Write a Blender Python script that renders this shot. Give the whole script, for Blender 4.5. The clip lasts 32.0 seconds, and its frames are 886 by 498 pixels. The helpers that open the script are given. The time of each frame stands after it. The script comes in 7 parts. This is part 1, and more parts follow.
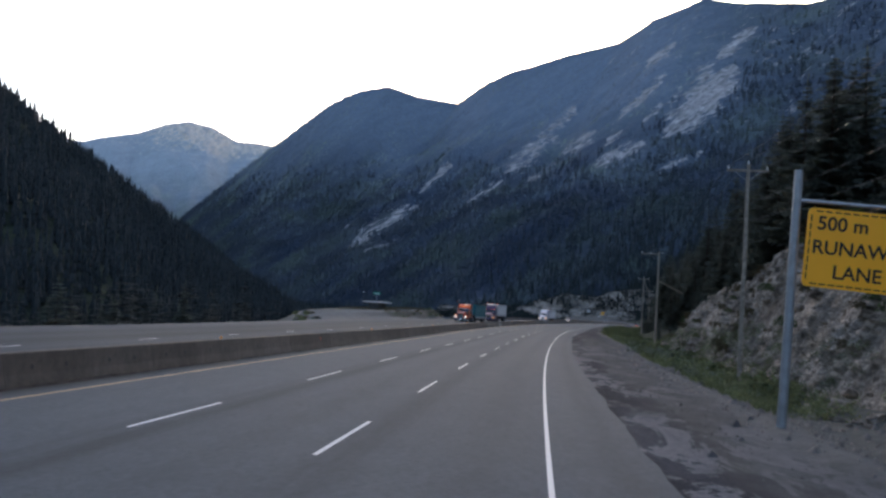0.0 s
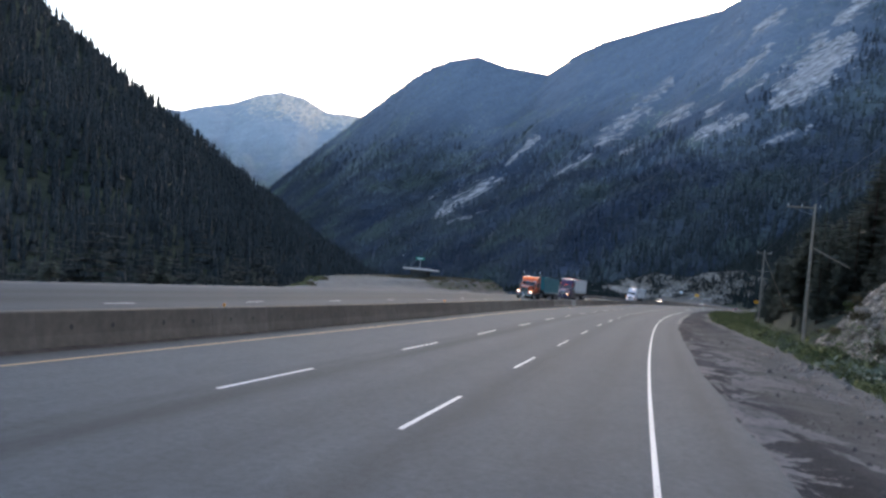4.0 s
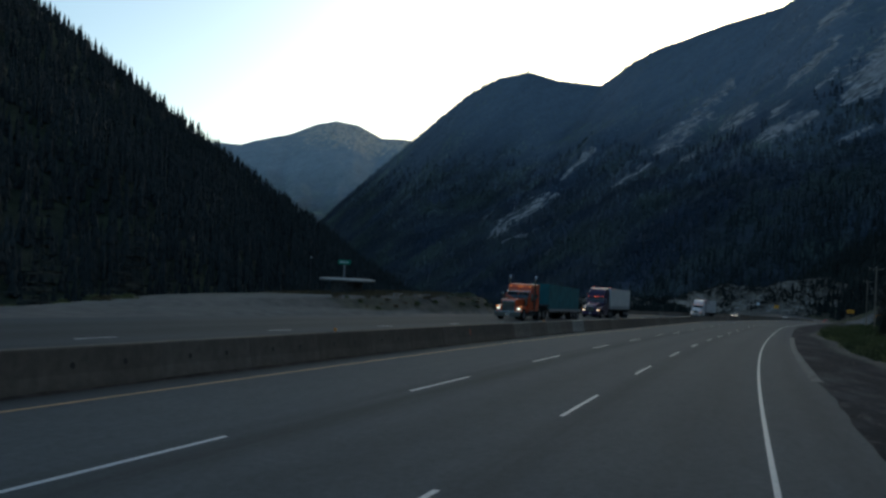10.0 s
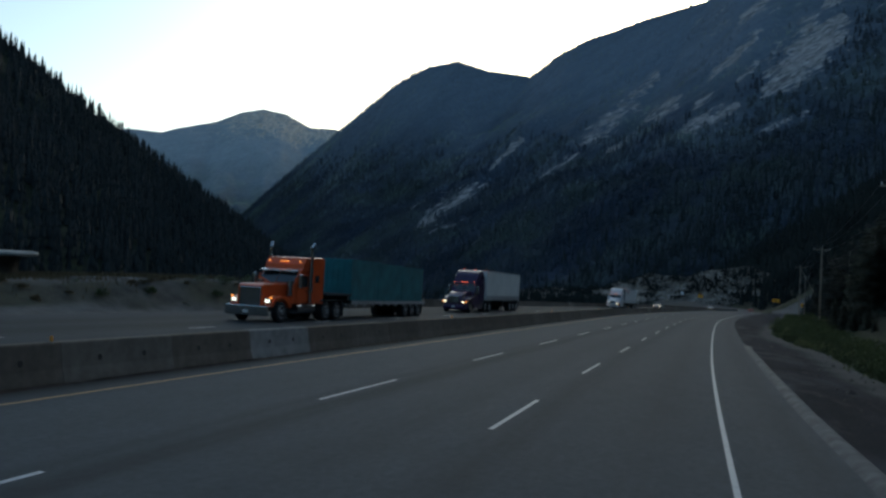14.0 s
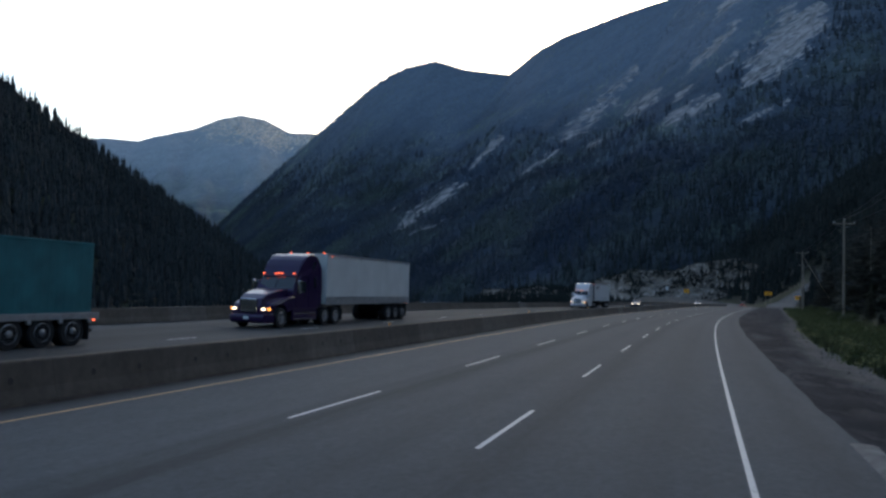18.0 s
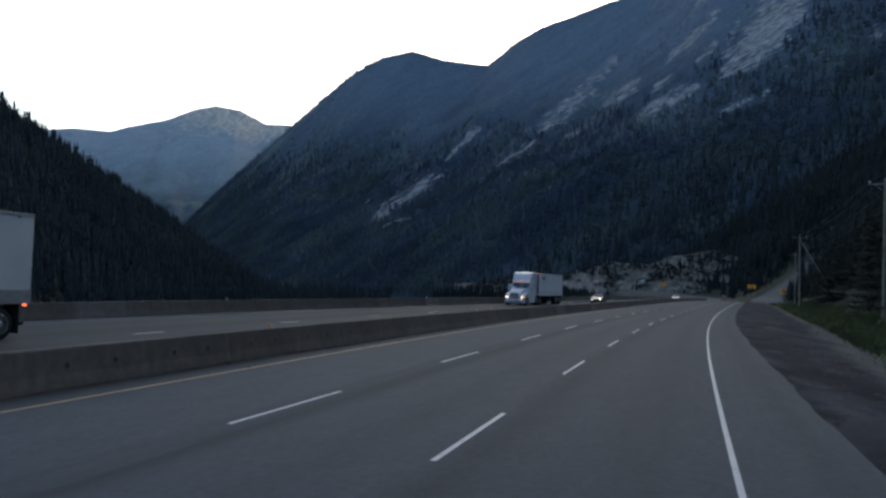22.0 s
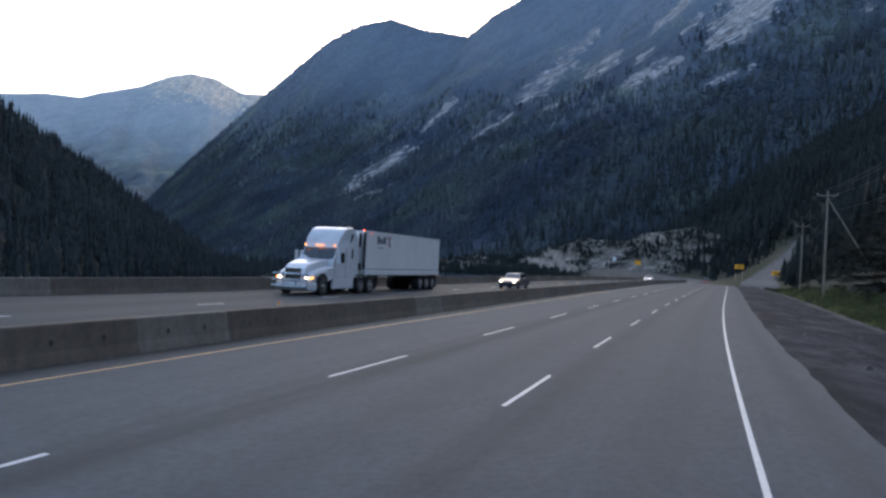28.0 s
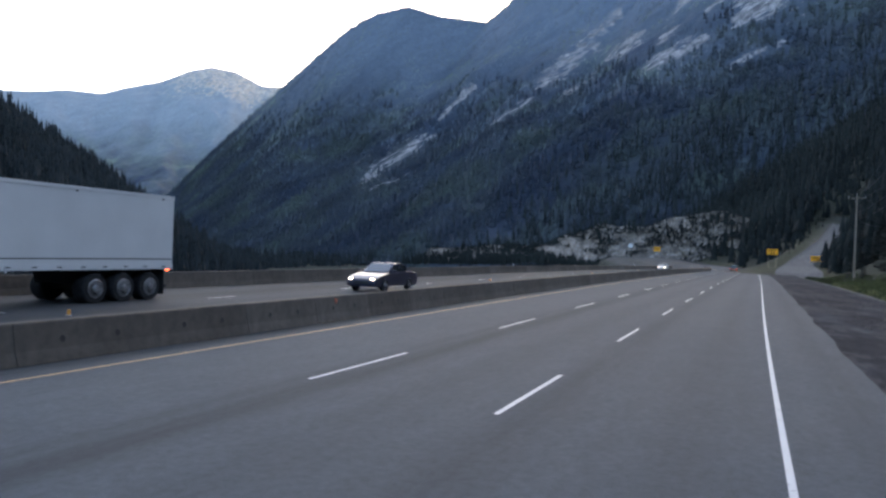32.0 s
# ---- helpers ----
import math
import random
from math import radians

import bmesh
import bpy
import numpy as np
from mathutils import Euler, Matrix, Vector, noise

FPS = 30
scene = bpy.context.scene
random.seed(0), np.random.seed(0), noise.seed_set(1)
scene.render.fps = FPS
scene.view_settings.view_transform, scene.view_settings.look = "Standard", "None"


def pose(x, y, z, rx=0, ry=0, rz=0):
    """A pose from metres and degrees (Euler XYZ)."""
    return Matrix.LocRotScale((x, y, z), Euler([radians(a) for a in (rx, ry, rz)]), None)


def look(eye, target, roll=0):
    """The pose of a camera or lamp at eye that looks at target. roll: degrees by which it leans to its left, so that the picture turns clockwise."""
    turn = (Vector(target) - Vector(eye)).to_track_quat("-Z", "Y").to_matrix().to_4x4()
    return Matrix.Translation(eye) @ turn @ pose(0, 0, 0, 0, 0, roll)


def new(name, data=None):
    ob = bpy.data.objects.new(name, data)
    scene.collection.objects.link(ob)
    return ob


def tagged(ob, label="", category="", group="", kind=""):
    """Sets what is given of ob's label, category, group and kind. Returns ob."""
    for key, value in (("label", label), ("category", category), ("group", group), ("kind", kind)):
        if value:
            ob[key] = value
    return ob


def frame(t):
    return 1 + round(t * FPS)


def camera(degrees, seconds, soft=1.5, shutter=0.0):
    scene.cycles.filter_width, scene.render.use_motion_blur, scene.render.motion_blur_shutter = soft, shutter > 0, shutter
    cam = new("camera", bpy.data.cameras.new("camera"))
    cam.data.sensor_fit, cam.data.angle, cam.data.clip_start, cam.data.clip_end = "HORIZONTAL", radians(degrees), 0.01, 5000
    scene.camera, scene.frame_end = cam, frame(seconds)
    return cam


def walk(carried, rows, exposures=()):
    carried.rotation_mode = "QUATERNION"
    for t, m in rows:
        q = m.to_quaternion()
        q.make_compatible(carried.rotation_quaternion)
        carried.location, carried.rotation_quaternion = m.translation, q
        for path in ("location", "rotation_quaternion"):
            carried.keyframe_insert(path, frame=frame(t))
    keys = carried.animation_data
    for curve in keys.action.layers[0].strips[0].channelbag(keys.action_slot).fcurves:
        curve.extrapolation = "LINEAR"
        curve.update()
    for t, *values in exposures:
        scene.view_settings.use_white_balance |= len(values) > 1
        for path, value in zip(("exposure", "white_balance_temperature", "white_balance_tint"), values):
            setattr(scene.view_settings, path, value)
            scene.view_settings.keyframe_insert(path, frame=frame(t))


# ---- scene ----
# ---------- camera ----------
cam = camera(61.3, 32.0, soft=2.7)
PATH = [
    (0, (-0.243, -20.994, 3.38), (-0.5104, -19.013, 3.4515), 3.37),
    (0.5, (-0.245, -16.991, 3.159), (-0.5089, -15.0116, 3.2681), 4.00),
    (1, (-0.216, -13.013, 2.943), (-0.3811, -11.0231, 3.0441), 2.77),
    (1.5, (-0.206, -9.105, 2.736), (-0.249, -7.1103, 2.8739), 2.47),
    (2, (-0.244, -5.262, 2.537), (-0.1541, -3.2639, 2.5581), 1.48),
    (2.5, (-0.278, -1.302, 2.337), (-0.3277, 0.6971, 2.2839), 5.34),
    (3, (-0.353, 2.759, 2.135), (-0.6421, 4.7351, 2.0321), 7.96),
    (3.5, (-0.385, 6.59, 1.945), (-0.8407, 8.5365, 1.8861), 5.61),
    (5.5, (-0.305, 22.341, 1.174), (-0.8289, 24.2705, 1.2169), 4.65),
    (6, (-0.205, 26.258, 0.985), (-0.7713, 28.1748, 1.0561), 4.05),
    (6.5, (-0.111, 30.204, 0.795), (-0.6838, 32.1181, 0.878), 4.11),
    (7, (0.003, 34.274, 0.603), (-0.5766, 36.1848, 0.7141), 3.18),
    (7.5, (0.116, 38.278, 0.418), (-0.4951, 40.1778, 0.5472), 2.63),
    (8, (0.226, 42.372, 0.233), (-0.4091, 44.2659, 0.3367), 2.60),
    (8.5, (0.358, 46.068, 0.07), (-0.3033, 47.9532, 0.1658), 2.79),
    (9, (0.443, 50.165, -0.106), (-0.1785, 52.0652, -0.0593), 2.79),
    (9.5, (0.569, 53.871, -0.262), (-0.0839, 55.7604, -0.2061), 2.50),
    (10, (0.751, 57.744, -0.422), (0.1021, 59.6353, -0.3869), 2.72),
    (10.5, (0.899, 61.741, -0.586), (0.2576, 63.6355, -0.5595), 2.60),
    (11, (1.088, 66.124, -0.766), (0.4525, 68.0204, -0.7269), 2.48),
    (11.5, (1.299, 70.309, -0.939), (0.6675, 72.2058, -0.8876), 2.31),
    (12, (1.487, 74.178, -1.099), (0.8497, 76.0728, -1.0375), 1.63),
    (12.5, (1.732, 78.383, -1.274), (1.1066, 80.2808, -1.1963), 0.93),
    (13, (1.968, 82.552, -1.448), (1.474, 84.4893, -1.3868), 0.34),
    (13.5, (2.23, 86.649, -1.619), (1.7154, 88.581, -1.5729), 2.60),
    (14, (2.555, 90.766, -1.793), (2.0799, 92.709, -1.7712), 2.58),
    (14.5, (2.838, 94.856, -1.967), (2.3657, 96.7987, -1.9472), 3.37),
    (16.5, (4.22, 110.236, -2.633), (3.7622, 112.1821, -2.591), 1.13),
    (17, (4.59, 114.238, -2.81), (4.1437, 116.1876, -2.8089), 1.64),
    (17.5, (5.053, 118.981, -3.019), (4.611, 120.9319, -2.9975), 1.35),
    (18, (5.444, 122.774, -3.184), (5.0052, 124.7246, -3.154), 0.96),
    (18.5, (5.848, 126.504, -3.344), (5.4063, 128.454, -3.3107), 1.16),
    (19, (6.272, 130.408, -3.511), (5.838, 132.36, -3.494), 1.04),
    (19.5, (6.746, 134.549, -3.685), (6.3746, 136.5138, -3.667), 0.69),
    (20, (7.217, 138.704, -3.858), (6.8117, 140.6621, -3.8222), 1.73),
    (20.5, (7.676, 142.662, -4.021), (7.3004, 144.6258, -3.9909), 1.57),
    (21, (8.082, 146.484, -4.177), (7.6979, 148.4469, -4.1513), 1.74),
    (21.5, (8.564, 150.636, -4.346), (8.181, 152.5987, -4.3218), 1.42),
    (22, (9.046, 154.601, -4.507), (8.6589, 156.5637, -4.4932), 1.03),
    (22.5, (9.525, 158.575, -4.668), (9.1217, 160.5342, -4.67), 0.83),
    (23, (9.943, 162.24, -4.815), (9.5541, 164.2023, -4.8158), 1.15),
    (23.5, (10.358, 166.034, -4.967), (9.9774, 167.9975, -4.9622), 1.14),
    (24, (10.837, 170.119, -5.13), (10.4551, 172.0824, -5.1272), 1.22),
    (24.5, (11.354, 174.428, -5.303), (10.9958, 176.3959, -5.3132), 0.98),
    (25, (11.876, 178.655, -5.476), (11.5152, 180.6226, -5.4743), 1.09),
    (25.5, (12.42, 182.745, -5.646), (12.0901, 184.7175, -5.6535), 1.44),
    (27.5, (14.807, 198.751, -6.339), (14.4379, 200.717, -6.3592), 2.25),
    (28, (15.429, 202.653, -6.513), (15.0938, 204.6243, -6.5618), 2.05),
    (28.5, (16.085, 206.562, -6.687), (15.7391, 208.5307, -6.7456), 2.00),
    (29, (16.713, 210.407, -6.859), (16.2668, 212.3537, -6.9569), 5.27),
    (29.5, (17.44, 214.167, -7.027), (16.9891, 216.1134, -7.1228), 4.20),
    (30, (18.174, 218.142, -7.204), (17.7848, 220.1024, -7.2695), 2.57),
    (30.5, (18.952, 222.114, -7.382), (18.6286, 224.0855, -7.4752), 2.16),
    (31, (19.673, 226.165, -7.562), (19.3102, 228.1299, -7.6529), 2.20),
    (31.5, (20.503, 230.425, -7.751), (20.0898, 232.381, -7.8113), 1.77),
    (32, (21.26, 234.528, -7.931), (20.8598, 236.4857, -8.0068), 1.18),
]
EXPOSURES = [
    (0, 2.3, 6290, 15), (1, 1.83, 6270, 15), (2, 2.28, 6340, 15), (2.5, 2.64, 6440, 15), (3, 3.1, 6500, 15), (3.5, 3.05, 6500, 15), (5.5, 2.15, 6300, 6), (6.5, 1.43, 6300, 3),
    (7.5, 0.7, 5860, -5), (9, 0.67, 5790, -5), (11, 1.09, 5960, -4), (13, 0.87, 5880, -3), (14.5, 1.15, 5920, -2), (17, 1.68, 5980, 9), (20, 1.58, 5980, 5), (22, 1.64, 6060, 8),
    (23, 2.17, 6100, 11), (23.5, 2.27, 6120, 11), (25.5, 2.34, 6200, 12), (28, 2.6, 6400, 14), (29, 2.83, 6460, 14), (30, 2.86, 6500, 14), (31, 2.86, 6480, 14), (32, 2.86, 6480, 14),
]
walk(cam, [(t, look(eye, target, roll)) for t, eye, target, roll in PATH], EXPOSURES)

# ---------- world and sun ----------
SUN_AZ, SUN_EL = 7.0, 9.0  # degrees: clockwise from +y, above the horizon; behind the ridge ahead
world = bpy.data.worlds.new("dawn_sky")
scene.world = world
world.use_nodes = True
wt = world.node_tree
sky = wt.nodes.new("ShaderNodeTexSky")
sky.sky_type = "NISHITA"
sky.sun_disc = False
sky.sun_elevation = radians(SUN_EL)
sky.sun_rotation = radians(SUN_AZ)
sky.altitude = 1100
sky.air_density = 0.9
sky.dust_density = 6.5
sky.ozone_density = 0.9
wt.links.new(sky.outputs["Color"], wt.nodes["Background"].inputs["Color"])
wt.nodes["Background"].inputs["Strength"].default_value = 0.15
sun_data = bpy.data.lights.new("sun", "SUN")
sun_data.energy = 2.5
sun_data.angle = radians(0.53)
sun_data.color = (1.0, 0.86, 0.68)
sun = new("sun", sun_data)
sa, se = radians(SUN_AZ), radians(SUN_EL)
sun.matrix_world = look((0, 0, 60), (-math.sin(sa) * math.cos(se) * 10, -math.cos(sa) * math.cos(se) * 10, 60 - math.sin(se) * 10))


# ---------- materials ----------
def nodes_of(name, rough=0.9, spec=0.3, metal=0.0):
    m = bpy.data.materials.new(name)
    m.use_nodes = True
    nt = m.node_tree
    b = nt.nodes["Principled BSDF"]
    b.inputs["Roughness"].default_value = rough
    b.inputs["Specular IOR Level"].default_value = spec
    b.inputs["Metallic"].default_value = metal
    return m, nt, b


def add(nt, kind, **sets):
    n = nt.nodes.new(kind)
    for k, v in sets.items():
        n.inputs[k].default_value = v
    return n


def coords(nt, scale=(1, 1, 1), which="Object", uv=None):
    tc = nt.nodes.new("ShaderNodeUVMap") if uv else nt.nodes.new("ShaderNodeTexCoord")
    mp = nt.nodes.new("ShaderNodeMapping")
    mp.inputs["Scale"].default_value = scale
    if uv:
        tc.uv_map = uv
        nt.links.new(tc.outputs["UV"], mp.inputs["Vector"])
    else:
        nt.links.new(tc.outputs[which], mp.inputs["Vector"])
    return mp.outputs["Vector"]


def noise_tex(nt, vec, scale, detail=4.0, rough=0.55):
    n = add(nt, "ShaderNodeTexNoise", Scale=scale, Detail=detail, Roughness=rough)
    nt.links.new(vec, n.inputs["Vector"])
    return n.outputs["Fac"]


def ramp(nt, fac, stops):
    r = nt.nodes.new("ShaderNodeValToRGB")
    el = r.color_ramp.elements
    while len(el) < len(stops):
        el.new(0.5)
    for e, (p, c) in zip(el, stops):
        e.position = p
        e.color = (*c, 1) if len(c) == 3 else c
    nt.links.new(fac, r.inputs["Fac"])
    return r.outputs["Color"]


def mix(nt, fac, a, b, mode="MIX"):
    n = nt.nodes.new("ShaderNodeMix")
    n.data_type = "RGBA"
    n.blend_type = mode
    for sock, v in ((n.inputs["Factor"], fac), (n.inputs["A"], a), (n.inputs["B"], b)):
        if hasattr(v, "is_output"):
            nt.links.new(v, sock)
        else:
            sock.default_value = v if not isinstance(v, tuple) else ((*v, 1) if len(v) == 3 else v)
    return n.outputs["Result"]


def bump(nt, b, height, strength, dist=0.02):
    n = nt.nodes.new("ShaderNodeBump")
    n.inputs["Strength"].default_value = strength
    n.inputs["Distance"].default_value = dist
    nt.links.new(height, n.inputs["Height"])
    nt.links.new(n.outputs["Normal"], b.inputs["Normal"])


def plain(name, col, rough=0.6, spec=0.4, metal=0.0, vary=0.18, scale=3.0, bumpy=0.0):
    m, nt, b = nodes_of(name, rough, spec, metal)
    v = coords(nt)
    f = noise_tex(nt, v, scale, 5)
    lo, hi = tuple(c * (1 - vary) for c in col), tuple(min(1, c * (1 + vary)) for c in col)
    nt.links.new(ramp(nt, f, [(0.3, lo), (0.7, hi)]), b.inputs["Base Color"])
    if bumpy:
        bump(nt, b, noise_tex(nt, v, scale * 6, 4), bumpy)
    return m


def glow(name, col, strength):
    m, nt, b = nodes_of(name, 0.3, 0.5)
    b.inputs["Base Color"].default_value = (*col, 1)
    b.inputs["Emission Color"].default_value = (*col, 1)
    b.inputs["Emission Strength"].default_value = strength
    return m


def asphalt_material(name, base, tint=(0.85, 1.0, 1.12)):
    m, nt, b = nodes_of(name, 0.88, 0.22)
    uv = coords(nt, uv="road")
    long = coords(nt, (0.015, 0.9, 1), uv="road")
    worn = noise_tex(nt, long, 1.6, 5, 0.6)
    patch = noise_tex(nt, coords(nt, (0.06, 0.22, 1), uv="road"), 1.0, 4)
    grain = noise_tex(nt, uv, 34.0, 3, 0.7)
    c = lambda k: tuple(base * k * t for t in tint)
    col = ramp(nt, worn, [(0.25, c(0.78)), (0.5, c(1.0)), (0.75, c(1.2))])
    col = mix(nt, 0.55, col, ramp(nt, patch, [(0.3, c(0.8)), (0.7, c(1.16))]))
    blot = noise_tex(nt, coords(nt, (0.9, 1.6, 1), uv="road"), 1.0, 6, 0.7)
    col = mix(nt, 0.6, col, ramp(nt, blot, [(0.32, (0.72, 0.72, 0.72)), (0.68, (1.25, 1.25, 1.25))]), "MULTIPLY")
    col = mix(nt, 0.35, col, ramp(nt, grain, [(0.3, c(0.55)), (0.7, c(1.5))]))
    speck = noise_tex(nt, uv, 7.0, 4, 0.75)
    col = mix(nt, 0.55, col, ramp(nt, speck, [(0.33, (0.62, 0.62, 0.62)), (0.5, (1, 1, 1)), (0.68, (1.35, 1.35, 1.35))]), "MULTIPLY")
    # dark seams and oil lines between the lanes
    at = nt.nodes.new("ShaderNodeAttribute")
    at.attribute_name = "seam"
    sm = add(nt, "ShaderNodeMath")
    sm.operation = "MULTIPLY"
    nt.links.new(at.outputs["Fac"], sm.inputs[0])
    nt.links.new(ramp(nt, noise_tex(nt, coords(nt, (0.12, 2.2, 1), uv="road"), 1.0, 4, 0.7), [(0.28, (0.35, 0.35, 0.35)), (0.5, (1, 1, 1))]), sm.inputs[1])
    col = mix(nt, sm.outputs[0], col, c(0.33))
    nt.links.new(col, b.inputs["Base Color"])
    bump(nt, b, grain, 0.35, 0.01)
    return m


def paint_material(name, col):
    m, nt, b = nodes_of(name, 0.6, 0.4)
    v = coords(nt)
    f = noise_tex(nt, v, 9.0, 5, 0.7)
    dark = tuple(c * 0.35 for c in col)
    nt.links.new(ramp(nt, f, [(0.3, dark), (0.42, col)]), b.inputs["Base Color"])
    return m


def concrete_material():
    m, nt, b = nodes_of("barrier_concrete", 0.9, 0.25)
    v = coords(nt)
    info = nt.nodes.new("ShaderNodeObjectInfo")
    f = noise_tex(nt, v, 3.0, 6, 0.65)
    streak = noise_tex(nt, coords(nt, (3.5, 1, 0.35)), 2.0, 4)
    base = ramp(nt, info.outputs["Random"], [(0.0, (0.074, 0.064, 0.055)), (0.5, (0.088, 0.077, 0.066)), (0.93, (0.102, 0.09, 0.078)), (0.99, (0.125, 0.115, 0.104))])
    col = mix(nt, 0.5, base, ramp(nt, f, [(0.3, (0.4, 0.4, 0.4)), (0.7, (1.25, 1.2, 1.12))]), "MULTIPLY")
    col = mix(nt, 0.35, col, ramp(nt, streak, [(0.35, (0.35, 0.34, 0.33)), (0.65, (1.3, 1.28, 1.25))]), "MULTIPLY")
    nt.links.new(col, b.inputs["Base Color"])
    bump(nt, b, f, 0.3, 0.01)
    return m


def ground_material():
    m, nt, b = nodes_of("roadside_ground", 0.97, 0.1)
    v = coords(nt)
    big = noise_tex(nt, v, 0.12, 6, 0.6)
    mid = noise_tex(nt, v, 0.9, 6, 0.65)
    fine = noise_tex(nt, v, 9.0, 4, 0.7)
    z = {}
    for k in ("apron", "gravel", "grass", "forest", "silt"):
        at = nt.nodes.new("ShaderNodeAttribute")
        at.attribute_name = k
        z[k] = at.outputs["Fac"]
    soil = ramp(nt, mid, [(0.3, (0.05, 0.047, 0.043)), (0.7, (0.106, 0.1, 0.091))])
    gravel = ramp(nt, mid, [(0.3, (0.062, 0.062, 0.062)), (0.7, (0.125, 0.125, 0.123))])
    # oil-dark apron with pale dried films of silt that curl across it
    wash = ramp(nt, noise_tex(nt, coords(nt, (0.62, 0.2, 1)), 1.0, 7, 0.62), [(0.36, (0.0085, 0.0095, 0.0125)), (0.52, (0.016, 0.0175, 0.0225)), (0.68, (0.038, 0.041, 0.05))])
    film = add(nt, "ShaderNodeTexNoise", Scale=0.55, Detail=8.0, Roughness=0.72, Distortion=0.5)
    nt.links.new(coords(nt, (1.0, 0.42, 1)), film.inputs["Vector"])
    thin_ = ramp(nt, film.outputs["Fac"], [(0.51, (0, 0, 0)), (0.55, (1, 1, 1)), (0.6, (0.8, 0.8, 0.8)), (0.68, (0.2, 0.2, 0.2))])
    where = ramp(nt, big, [(0.38, (0, 0, 0)), (0.5, (0.9, 0.9, 0.9))])
    wash = mix(nt, mix(nt, 1.0, mix(nt, 1.0, thin_, where, "MULTIPLY"), z["silt"], "MULTIPLY"), wash, (0.118, 0.116, 0.122))
    grass = ramp(nt, mid, [(0.3, (0.022, 0.026, 0.014)), (0.7, (0.052, 0.053, 0.028))])
    duff = ramp(nt, mid, [(0.3, (0.02, 0.023, 0.017)), (0.7, (0.042, 0.046, 0.033))])
    col = mix(nt, z["gravel"], soil, gravel)
    col = mix(nt, z["apron"], col, wash)
    col = mix(nt, z["grass"], col, grass)
    col = mix(nt, z["forest"], col, duff)
    col = mix(nt, 0.35, col, ramp(nt, fine, [(0.3, (0.4, 0.4, 0.4)), (0.7, (1.4, 1.4, 1.4))]), "MULTIPLY")
    nt.links.new(col, b.inputs["Base Color"])
    bump(nt, b, fine, 0.6, 0.05)
    return m


def thin_early(nt, v):
    """Coordinates drawn out along the fall of the slope, for gullies and stands of trees."""
    turn = nt.nodes.new("ShaderNodeMapping")
    turn.inputs["Rotation"].default_value = (0, radians(38), 0)
    nt.links.new(v, turn.inputs["Vector"])
    thin = nt.nodes.new("ShaderNodeMapping")
    thin.inputs["Scale"].default_value = (0.22, 0.4, 1.0)
    nt.links.new(turn.outputs["Vector"], thin.inputs["Vector"])
    return thin.outputs["Vector"]


def stand_hues(nt, col, v):
    """Broad patches of greener and bluer wood."""
    f = noise_tex(nt, v, 0.0075, 5, 0.62)
    return mix(nt, 0.8, col, ramp(nt, f, [(0.36, (0.82, 0.92, 1.12)), (0.5, (1.0, 1.0, 1.0)), (0.64, (1.22, 1.28, 0.92))]), "MULTIPLY")


STANDS = [(0.34, (0.45, 0.48, 0.58)), (0.66, (1.55, 1.48, 1.3))]


